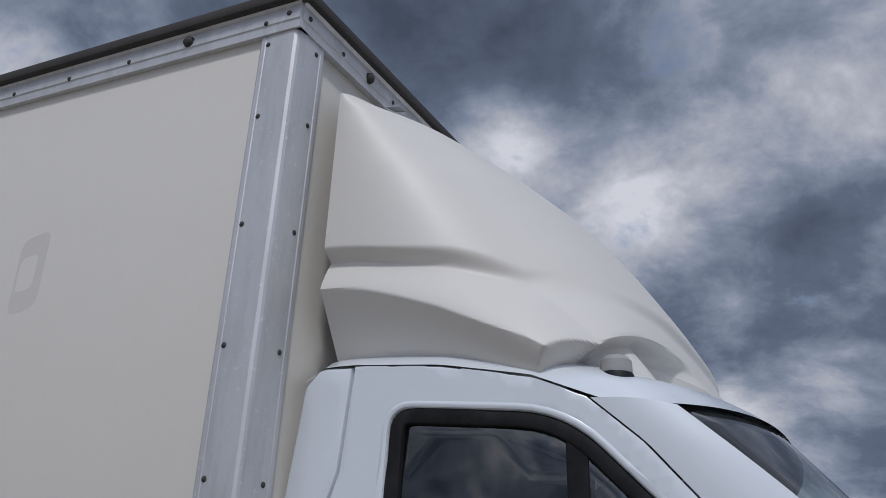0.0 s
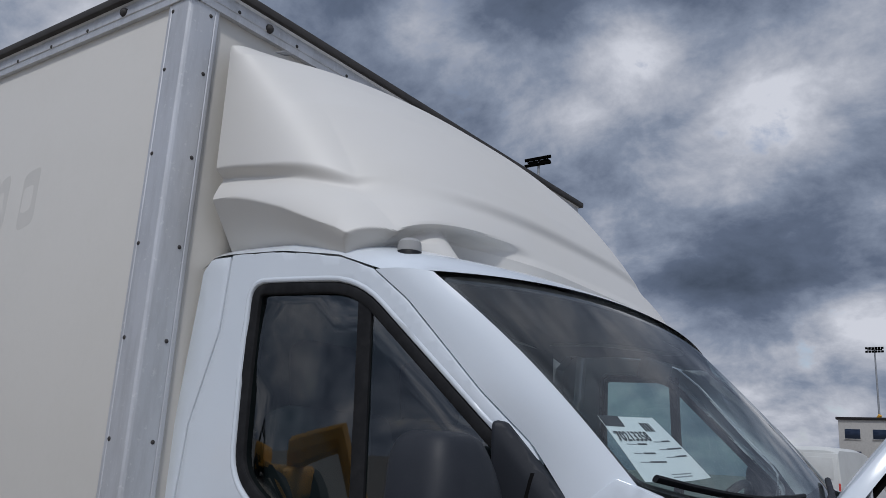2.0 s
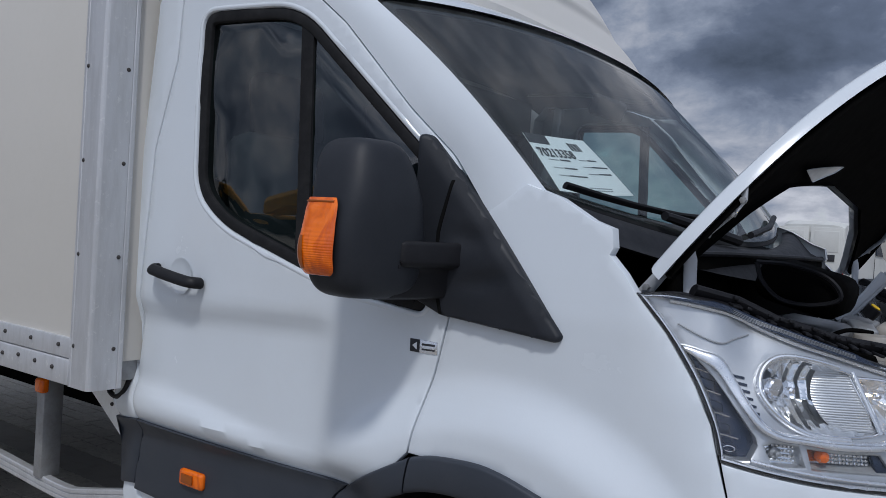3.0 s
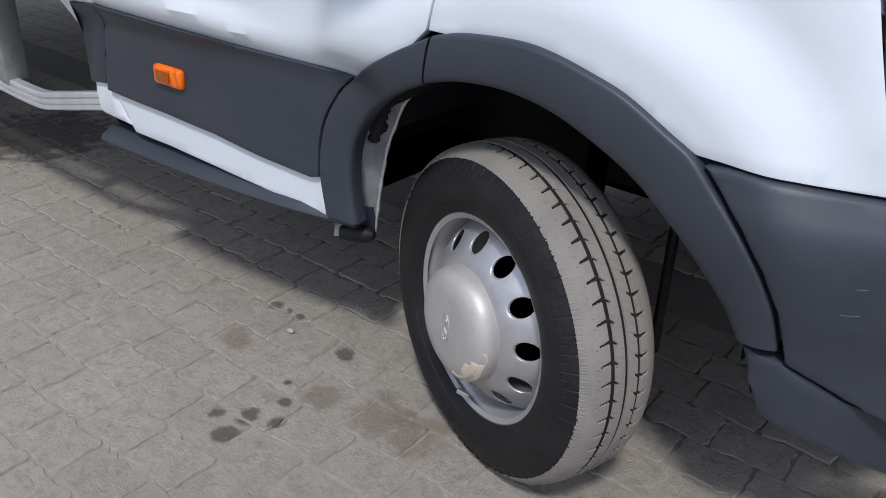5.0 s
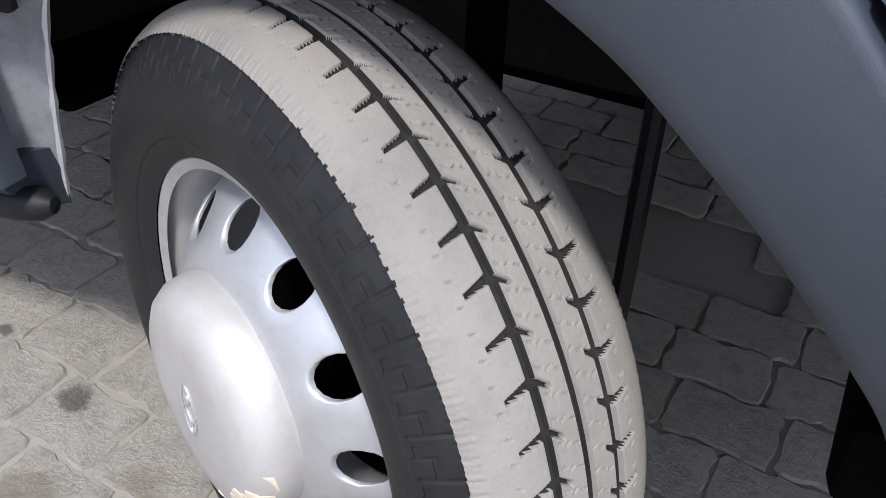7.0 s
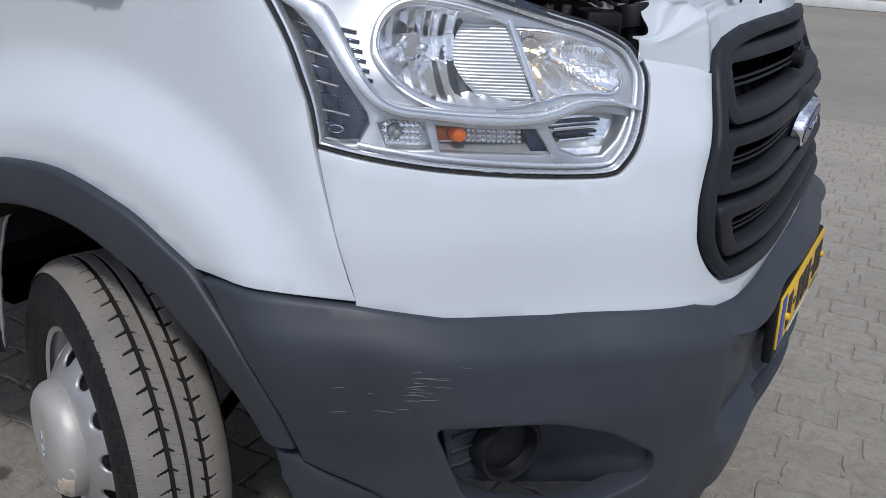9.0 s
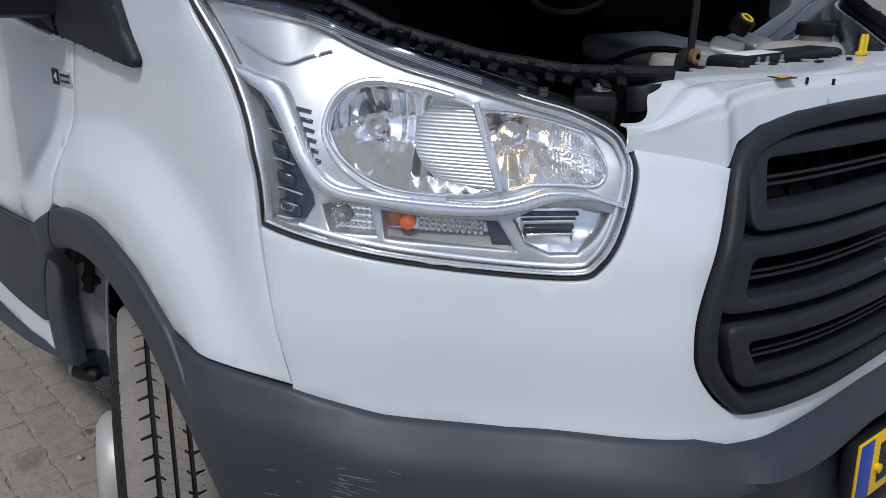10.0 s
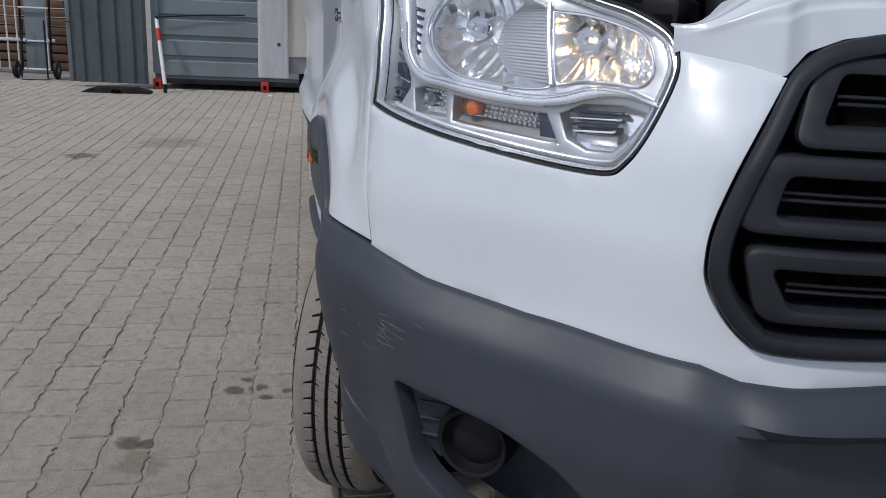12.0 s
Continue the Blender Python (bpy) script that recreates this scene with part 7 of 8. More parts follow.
M_GROUND.blend(M_GROUND.ramp(M_GROUND.noise(7, 6, 0.7), 0.5, 0.75), (0.17, 0.155, 0.14), 0.6)
M_GROUND.bump(M_GROUND.noise(40, 5), 0.3, 0.004)
M_GROUND = M_GROUND.m


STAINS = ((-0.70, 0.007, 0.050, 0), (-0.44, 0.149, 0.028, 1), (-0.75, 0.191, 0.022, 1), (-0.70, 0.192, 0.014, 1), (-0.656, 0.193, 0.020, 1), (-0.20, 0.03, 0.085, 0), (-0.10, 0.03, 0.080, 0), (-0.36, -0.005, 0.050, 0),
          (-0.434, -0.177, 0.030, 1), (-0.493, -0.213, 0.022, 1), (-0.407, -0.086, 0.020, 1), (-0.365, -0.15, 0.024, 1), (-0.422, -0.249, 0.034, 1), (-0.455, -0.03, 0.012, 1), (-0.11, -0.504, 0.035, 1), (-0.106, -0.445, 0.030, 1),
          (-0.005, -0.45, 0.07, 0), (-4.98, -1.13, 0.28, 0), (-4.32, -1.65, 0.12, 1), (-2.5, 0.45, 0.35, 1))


def stone(name, island):
    m = Mat(name, (0.49, 0.445, 0.375), 0.88)
    (m.vary_island if island else m.vary_random)((0.40, 0.362, 0.305), 0.6)
    m.blend(m.ramp(m.noise(0.9, 6, 0.65, kind="World"), 0.42, 0.70), (0.34, 0.305, 0.255), 0.6)
    m.blend(m.ramp(m.noise(9, 7, 0.7, kind="World"), 0.50, 0.75), (0.54, 0.505, 0.45), 0.55)
    m.blend(m.ramp(m.noise(120, 4, 0.7, kind="World"), 0.55, 0.75), (0.19, 0.175, 0.155), 0.5)
    m.blend(m.ramp(m.noise(26, 9, 0.8, kind="World"), 0.47, 0.62), (0.27, 0.242, 0.205), 0.6)
    m.blend(m.ramp(m.noise(320, 3, 0.7, kind="World"), 0.62, 0.74), (0.66, 0.63, 0.58), 0.6)
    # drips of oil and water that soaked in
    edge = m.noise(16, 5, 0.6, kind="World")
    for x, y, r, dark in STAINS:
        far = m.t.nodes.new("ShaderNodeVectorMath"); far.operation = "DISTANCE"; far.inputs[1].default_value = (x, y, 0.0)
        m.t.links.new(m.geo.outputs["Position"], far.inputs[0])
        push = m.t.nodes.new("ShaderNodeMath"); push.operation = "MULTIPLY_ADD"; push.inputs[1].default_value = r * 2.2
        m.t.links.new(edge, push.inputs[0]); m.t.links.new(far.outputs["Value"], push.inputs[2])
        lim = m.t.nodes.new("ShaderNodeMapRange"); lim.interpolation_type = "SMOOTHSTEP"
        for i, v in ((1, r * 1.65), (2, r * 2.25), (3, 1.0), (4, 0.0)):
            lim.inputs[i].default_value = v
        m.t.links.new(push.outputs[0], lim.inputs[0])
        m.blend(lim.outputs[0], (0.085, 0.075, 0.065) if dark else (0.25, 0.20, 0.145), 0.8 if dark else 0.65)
    m.bump(m.noise(42, 10, 0.8, kind="World"), 1.0, 0.014)
    return m.m


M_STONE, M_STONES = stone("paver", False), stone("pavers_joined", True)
g = bmesh.new()
bmesh.ops.create_grid(g, x_segments=8, y_segments=8, size=900)
ground = tagged(part("ground", g, M_GROUND, None, smooth=False), "yard of worn grey-brown concrete block paving", "paving", kind="structure")
ground.location = (0, 0, -0.0045)

TOPZ, PL, PWD, GAP = 0.0, 0.168, 0.124, 0.0020


def paver_mesh(seed):
    """One block with crooked, worn edges; long side across the rows."""
    rnd = random.Random(seed)
    hx, hy = PWD / 2 - GAP / 2, PL / 2 - GAP / 2
    rim = []
    # long sides swing in and out by a few millimetres, so that neighbours interlock; all edges are chipped
    wave = lambda t: 0.0028 * (1 if t < 0.24 or t > 0.76 else -1)
    chip = lambda: rnd.uniform(-0.0045, 0.0015) - (0.006 if rnd.random() < 0.10 else 0)
    n, e = 11, 5
    for k in range(n):
        rim.append((hx + wave((k + 0.5) / n) + chip(), -hy + 2 * hy * (k + 0.5) / n))
    for k in range(e):
        rim.append((hx - 2 * hx * (k + 0.5) / e, hy + chip()))
    for k in range(n):
        rim.append((-hx - wave((k + 0.5) / n) - chip(), hy - 2 * hy * (k + 0.5) / n))
    for k in range(e):
        rim.append((-hx + 2 * hx * (k + 0.5) / e, -hy - chip()))
    verts, faces = [], []
    k = len(rim)
    for x, y in rim:
        verts.append((x * 0.955, y * 0.975, rnd.uniform(-0.0012, 0.0008)))
    for x, y in rim:
        verts.append((x, y, -0.0042 + rnd.uniform(-0.0015, 0.001)))
    for x, y in rim:
        verts.append((x, y, -0.03))
    faces.append(tuple(range(k)))
    for i in range(k):
        j = (i + 1) % k
        faces.append((i, k + i, k + j, j))
        faces.append((k + i, 2 * k + i, 2 * k + j, k + j))
    return verts, faces


SHAPES = [paver_mesh(s) for s in range(14)]


def paver_places(x0, x1, y0, y1):
    """Rows that run along x, each shifted by half a block."""
    for r in range(int(y0 / PWD), int(y1 / PWD)):
        for c in range(int(x0 / PL), int(x1 / PL) + 1):
            yield c * PL + (PL / 2 if r % 2 else 0) + 0.03 * math.sin(r * 2.4), r * PWD, r, c


meshes = []
for v, f in SHAPES:
    me = bpy.data.meshes.new("paver")
    me.from_pydata([(y, x, z) for x, y, z in v], [], [tuple(reversed(q)) for q in f])
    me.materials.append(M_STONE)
    meshes.append(me)
NEAR = (-1.5, 1.35, -0.75, 0.45)
rnd = random.Random(3)
for x, y, r, c in paver_places(*NEAR):
    ob = new("paver", rnd.choice(meshes))
    ob.parent = ground
    ob.matrix_basis = pose(x, y, 0.0045 + TOPZ + rnd.uniform(-0.0025, 0.002), rnd.uniform(-0.6, 0.6), rnd.uniform(-0.4, 0.4), rnd.uniform(-0.8, 0.8) + (180 if rnd.random() < 0.5 else 0))

verts, faces = [], []
for x, y, r, c in paver_places(-9.6, 7.5, -5.2, 6.5):
    if NEAR[0] - 0.01 < x < NEAR[1] + PL and NEAR[2] - 0.12 < y < NEAR[3] and (int(NEAR[2] / PWD) <= r < int(NEAR[3] / PWD)) and int(NEAR[0] / PL) <= c <= int(NEAR[1] / PL):
        continue
    if -5 < x < 0.4 and 0.9 < y < 1.2:
        continue
    v, f = rnd.choice(SHAPES)
    far = abs(x) + abs(y) > 5.0
    dz, tw, fl = rnd.uniform(-0.0022, 0.002), radians(rnd.uniform(-0.8, 0.8)), rnd.choice((-1, 1))
    cs, sn = math.cos(tw), math.sin(tw)
    o = len(verts)
    if far:
        k = len(v) // 3
        idx = [0, 5, 10, 11, 15, 16, 21, 26, 27, 31]
        top = [v[i] for i in idx] + [v[k + i] for i in idx] + [(v[k + i][0], v[k + i][1], -0.02) for i in idx]
        m = len(idx)
        ff = [tuple(range(m))] + [(i, m + i, m + (i + 1) % m, (i + 1) % m) for i in range(m)] + [(m + i, 2 * m + i, 2 * m + (i + 1) % m, m + (i + 1) % m) for i in range(m)]
        v, f = top, ff
    for a, b, z in v:
        a, b = b * fl, a * fl
        verts.append((x + a * cs - b * sn, y + a * sn + b * cs, z + dz + 0.0045 + TOPZ))
    faces += [tuple(o + i for i in reversed(q)) for q in f]
me = bpy.data.meshes.new("paving")
me.from_pydata(verts, [], faces)
me.materials.append(M_STONES)
pav = new("paving", me)
pav.parent = ground
tagged(pav, kind="stuff")

# a pebble by the wheel
M_PEBBLE = worn("pebble", (0.35, 0.33, 0.30), (0.2, 0.19, 0.17), 0.8, 0.0, 40, 0.5)


# ---------------------------------------------------------------- sheet behind the windscreen
def sheet_pt(a, b, d):
    """a from 0 to 1 along the sheet's long side, b from 0 to 1 down it; it leans on the glass."""
    p = Vector(screen(-0.84 + 0.26 * a + b * (0.10 * a - 0.02), 0.36 + 0.04 * a - b * (0.26 - 0.04 * a), -0.03))
    n = Vector((0.68, 0.0, 0.73))
    return p + n * d


sheet = tagged(part("price_sheet", patch([(0, 0), (1, 0), (1, 1), (0, 1)], sheet_pt, 0.12, 0.001, 0.0004), M_PAPER), "white printed sale sheet leaning behind the windscreen", "paper sheet")
part("sheet_header", patch([(0, 0.0), (0.32, 0.0), (0.30, 0.17), (0.0, 0.17)], lambda a, b, d: sheet_pt(a, b, d + 0.0012), 0.12, 0.0006, 0.0002), M_INK, sheet)
rnd = random.Random(8)
for a0, b0, w, h, m in ((0.12, 0.44, 0.13, 0.012, M_INKGREY), (0.28, 0.43, 0.14, 0.022, M_INK), (0.12, 0.58, 0.10, 0.012, M_INKGREY), (0.26, 0.57, 0.18, 0.022, M_INK), (0.12, 0.71, 0.12, 0.012, M_INKGREY), (0.26, 0.70, 0.24, 0.022, M_INK),
                        (0.58, 0.40, 0.10, 0.012, M_INKGREY), (0.71, 0.39, 0.14, 0.022, M_INK), (0.56, 0.52, 0.12, 0.012, M_INKGREY), (0.70, 0.51, 0.26, 0.022, M_INK), (0.56, 0.64, 0.14, 0.012, M_INKGREY), (0.72, 0.63, 0.20, 0.022, M_INK), (0.42, 0.89, 0.3, 0.012, M_INKGREY), (0.42, 0.93, 0.3, 0.012, M_INKGREY)):
    x = a0
    while x < a0 + w:
        k = rnd.uniform(0.012, 0.03)
        part("print_bar", patch([(x, b0), (x + k, b0), (x + k, b0 + h), (x, b0 + h)], lambda a, b, d: sheet_pt(a, b, d + 0.0012), 0.12, 0.0006, 0.0002), m, sheet)
        x += k + 0.008
for k in range(7):
    part("code_bar", patch([(0.60 + k * 0.026, 0.10), (0.60 + k * 0.026 + (0.008 if k % 2 else 0.015), 0.10), (0.60 + k * 0.026 + (0.008 if k % 2 else 0.015), 0.24), (0.60 + k * 0.026, 0.24)], lambda a, b, d: sheet_pt(a, b, d + 0.0012), 0.12, 0.0006, 0.0002), M_INK, sheet)
o0, ox, oy = sheet_pt(0.3, 0.33, 0.0016), (sheet_pt(0.6, 0.33, 0.0016) - sheet_pt(0.3, 0.33, 0.0016)).normalized(), (sheet_pt(0.3, 0.1, 0.0016) - sheet_pt(0.3, 0.33, 0.0016)).normalized()
oz = ox.cross(oy).normalized()
letters("70213358", 0.038, Matrix(((ox.x, oy.x, oz.x, o0.x), (ox.y, oy.y, oz.y, o0.y), (ox.z, oy.z, oz.z, o0.z), (0, 0, 0, 1))), M_INK, sheet, "sheet_number", 0.0003, 1.0, 0.0004)

# ---------------------------------------------------------------- things on the ground near the wheel
rnd = random.Random(21)


def blob(cx, cy, r, seed, n=26, stretch=1.0, turn=0.0):
    q = random.Random(seed)
    ph = [q.uniform(0, 6.28) for _ in range(5)]
    out = []
    for i in range(n):
        a = 2 * math.pi * i / n
        k = r * (1 + sum(0.22 / (j + 1) * math.sin((j + 2) * a + ph[j]) for j in range(5)))
        x, y = k * math.cos(a) * stretch, k * math.sin(a) / stretch
        out.append((cx + x * math.cos(turn) - y * math.sin(turn), cy + x * math.sin(turn) + y * math.cos(turn)))
    return out


tagged(part("pebble", lathe([(0.0, 0.012), (0.008, 0.010), (0.013, 0.004), (0.011, -0.002), (0.0, -0.004)], 9, Matrix.Translation((-0.615, 0.123, 0.005)) @ Matrix.Diagonal((1.0, 0.7, 0.8, 1))), M_PEBBLE), "small pale pebble on the paving", "pebble")

# ---------------------------------------------------------------- grey container and yard things behind the truck
CX = -9.12


def container():
    root = tagged(empty("storage_container"), "grey ribbed steel container on red corner feet", "container")
    root.location = (CX, 1.6, 0)
    y0, y1, z0, z1 = -1.92, 5.2, 0.12, 2.45

    def wall(u, v):
        z = z0 + (z1 - z0) * u
        k = ((z - 0.133) / 0.25) % 1.0
        out = lerp_tab([(0.0, 0.0), (0.10, 0.0), (0.18, 0.028), (0.86, 0.022), (0.94, 0.0), (1.0, 0.0)], k)
        return (CX + out, y0 + (y1 - y0) * v, z)
    keep = Matrix.Translation((-CX, -1.6, 0))

    def own(ob):
        ob.data.transform(keep)
        return ob
    n = 19
    zs = sorted({z for i in range(-1, 11) for z in (0.133 + 0.25 * (i + q) for q in (0.0, 0.10, 0.18, 0.86, 0.94)) if z0 <= z <= z1} | {z0, z1})
    bm = bmesh.new()
    rows = [[bm.verts.new((wall((z - z0) / (z1 - z0), 0)[0], y, z)) for y in np.linspace(y0, y1, 12)] for z in zs]
    for a, b in zip(rows, rows[1:]):
        for j in range(11):
            bm.faces.new((a[j], a[j + 1], b[j + 1], b[j]))
    own(part("side_wall", bm, M_CONT, root, "grey wall with horizontal ribs", 20))
    for y in (-1.89, -0.56, 0.78, 2.1, 3.45, 4.8):
        own(part("post", box(0.07, 0.09, z1 - 0.2, (CX + 0.03, y, (z1 + 0.2) / 2), 0.006), M_CONT, root))
        f = own(part("corner_foot", box(0.10, 0.10, 0.13, (CX + 0.035, y, 0.066), 0.008), M_RED, root, "red steel foot"))
        # the hole is a black block that shows its shade only
        own(part("foot_hole", box(0.012, 0.04, 0.05, (CX + 0.083, y, 0.06), 0.004), M_SHADOWGAP, f))
    own(part("bottom_beam", box(0.05, y1 - y0, 0.06, (CX + 0.0, (y0 + y1) / 2, 0.10), 0.004), M_CONTDARK, root))
    own(part("roof", box(2.4, y1 - y0, 0.06, (CX - 1.18, (y0 + y1) / 2, z1 + 0.02), 0.006), M_CONT, root))
    own(part("far_wall", box(0.05, y1 - y0, z1 - z0, (CX - 2.36, (y0 + y1) / 2, (z0 + z1) / 2), 0.004), M_CONT, root))
    own(part("floor", box(2.3, y1 - y0, 0.05, (CX - 1.18, (y0 + y1) / 2, 0.145), 0.004), M_CONTDARK, root))
    own(part("tie_cord", tube([(CX + 0.08, -1.83, 0.88), (CX + 0.06, -1.3, 0.93), (CX + 0.05, -0.8, 0.95)], 0.008, 6), M_SEAL, root))
    return root


container()


def ribbed_door():
    """The container's open leaf, ribbed upright."""
    y0, y1, z0, z1 = -2.90, -1.98, 0.06, 2.4
    bm = bmesh.new()
    prof = []
    y = y0
    while y < y1 - 0.01:
        for q, o in ((0.0, 0.0), (0.05, 0.0), (0.075, 0.03), (0.15, 0.03), (0.175, 0.0)):
            if y + q <= y1:
                prof.append((y + q, o))
        y += 0.20
    prof.append((y1, 0.0))
    lo = [bm.verts.new((CX + 0.05 + o + 0.10 * (y - y0), y, z0)) for y, o in prof]
    hi = [bm.verts.new((CX + 0.05 + o + 0.10 * (y - y0), y, z1)) for y, o in prof]
    for i in range(len(prof) - 1):
        bm.faces.new((lo[i], lo[i + 1], hi[i + 1], hi[i]))
    bmesh.ops.solidify(bm, geom=bm.faces[:], thickness=0.03)
    ob = tagged(part("container_door", bm, M_CONT, None, sharp=20), "grey upright-ribbed container door standing open", "door")
    part("door_edge", box(0.05, 0.05, z1 - z0, (CX + 0.045, y0 - 0.01, (z0 + z1) / 2), 0.006), M_CONT, ob)
    part("door_latch", box(0.03, 0.10, 0.02, (CX + 0.10, y0 + 0.0, 0.78), 0.004), M_RUST, ob)
    return ob


ribbed_door()
mat = tagged(part("rubber_ramp", prism(rounded([(-2.66, 0.0), (-1.86, 0.0), (-1.90, 0.03), (-2.05, 0.062), (-2.50, 0.060), (-2.62, 0.02)], 0.01, 2), 0.0, 0.22, lambda a, b, d: (-8.62 + d, a, b), 0.004), M_LINER), "dark worn rubber kerb ramp on the paving", "rubber ramp")
# no cut here: a black block paints the shaded notch
part("ramp_notch", box(0.05, 0.10, 0.03, (-8.395, -2.26, 0.03), 0.006), M_SHADOWGAP, mat)
pole = tagged(part("striped_pole", tube([(-8.62, -1.73, 0.10), (-8.98, -1.855, 0.86)], 0.024, 12), M_WHITEPAINT), "white pole with red band leaning on the container", "pole")
part("pole_band", tube([(-8.86, -1.813, 0.60), (-8.925, -1.836, 0.74)], 0.03, 12), M_RED, pole)
part("pole_foot", tube([(-8.61, -1.727, 0.0), (-8.635, -1.735, 0.11)], 0.022, 12), M_BLACK, pole)
part("pole_tip", tube([(-8.97, -1.85, 0.85), (-8.99, -1.858, 0.89)], 0.02, 10), M_BLACK, pole)
tagged(part("white_scrap", patch(blob(-8.68, -0.48, 0.035, 3), lambda a, b, d: (a, b, 0.004 + d), 0.05, 0.003, 0.001), M_PAPER), "small white scrap of paper on the paving", "scrap")


def hand_truck():
    root = tagged(empty("hand_truck"), "steel hand truck with black wheels and chrome rungs", "hand truck")
    x0, y0, y1 = -9.85, -3.72, -3.36
    for y in (y0, y1):
        part("rail", tube([(x0, y, 0.10), (x0 - 0.05, y, 0.7), (x0 - 0.12, y, 1.35)], 0.017, 8), M_BLACK, root)
        w = part("wheel", lathe([(0.03, 0.02), (0.06, 0.022), (0.10, 0.028), (0.115, 0.018), (0.115, -0.018), (0.10, -0.028), (0.03, -0.02)], 26, Matrix.Translation((x0 + 0.02, y + (0.07 if y > y0 + 0.1 else -0.07), 0.115)) @ pose(0, 0, 0, 90, 0, 0)), M_RUBBER, root)
        part("hub", lathe([(0.0, 0.025), (0.03, 0.022), (0.03, -0.022), (0.0, -0.025)], 16, Matrix.Translation((x0 + 0.02, y + (0.07 if y > y0 + 0.1 else -0.07), 0.115)) @ pose(0, 0, 0, 90, 0, 0)), M_STEEL, w)
    for z in (0.12, 0.48, 0.90):
        part("rung", tube([(x0 - 0.04 * z, y0, z), (x0 - 0.04 * z, y1, z)], 0.014, 8), M_CHROME, root)
    part("back_plate", box(0.012, 0.26, 1.1, (x0 - 0.06, (y0 + y1) / 2, 0.66), 0.004, (0, -5, 0)), M_CONT, root)
    part("toe_plate", box(0.2, 0.34, 0.012, (x0 + 0.12, (y0 + y1) / 2, 0.012), 0.003), M_STEEL, root)
    for s in (-1, 1):
        part("leg_rest", tube([(x0 + 0.02, (y0 + y1) / 2 + s * 0.13, 0.75), (x0 + 0.13, (y0 + y1) / 2 + s * 0.16, 0.02)], 0.010, 6), M_BLACK, root)


hand_truck()


def bar_fence():
    root = tagged(empty("bar_fence"), "white upright-bar steel fence", "fence")
    x = -10.6
    for i in range(22):
        part("bar", tube([(x, -3.6 - 0.13 * i, 0.06), (x, -3.6 - 0.13 * i, 1.9)], 0.012, 6), M_WHITEPAINT, root)
    for z in (0.45, 1.7):
        part("rail", box(0.03, 3.0, 0.04, (x, -5.0, z), 0.004), M_WHITEPAINT, root)
    part("foot_bar", box(0.1, 3.0, 0.06, (x, -5.0, 0.03), 0.006), M_STEEL, root)


bar_fence()


def timber_stack():
    root = tagged(empty("timber_stack"), "stack of brown boards behind the fence", "timber")
    q = random.Random(8)
    for i in range(9):
        for j in range(5):
            part("board", box(0.05 + 0.02 * q.random(), 2.2, 0.10, (-11.1 - 0.11 * j, -4.6 + 0.06 * q.random(), 0.06 + 0.125 * i), 0.006), M_WOOD, root)


timber_stack()

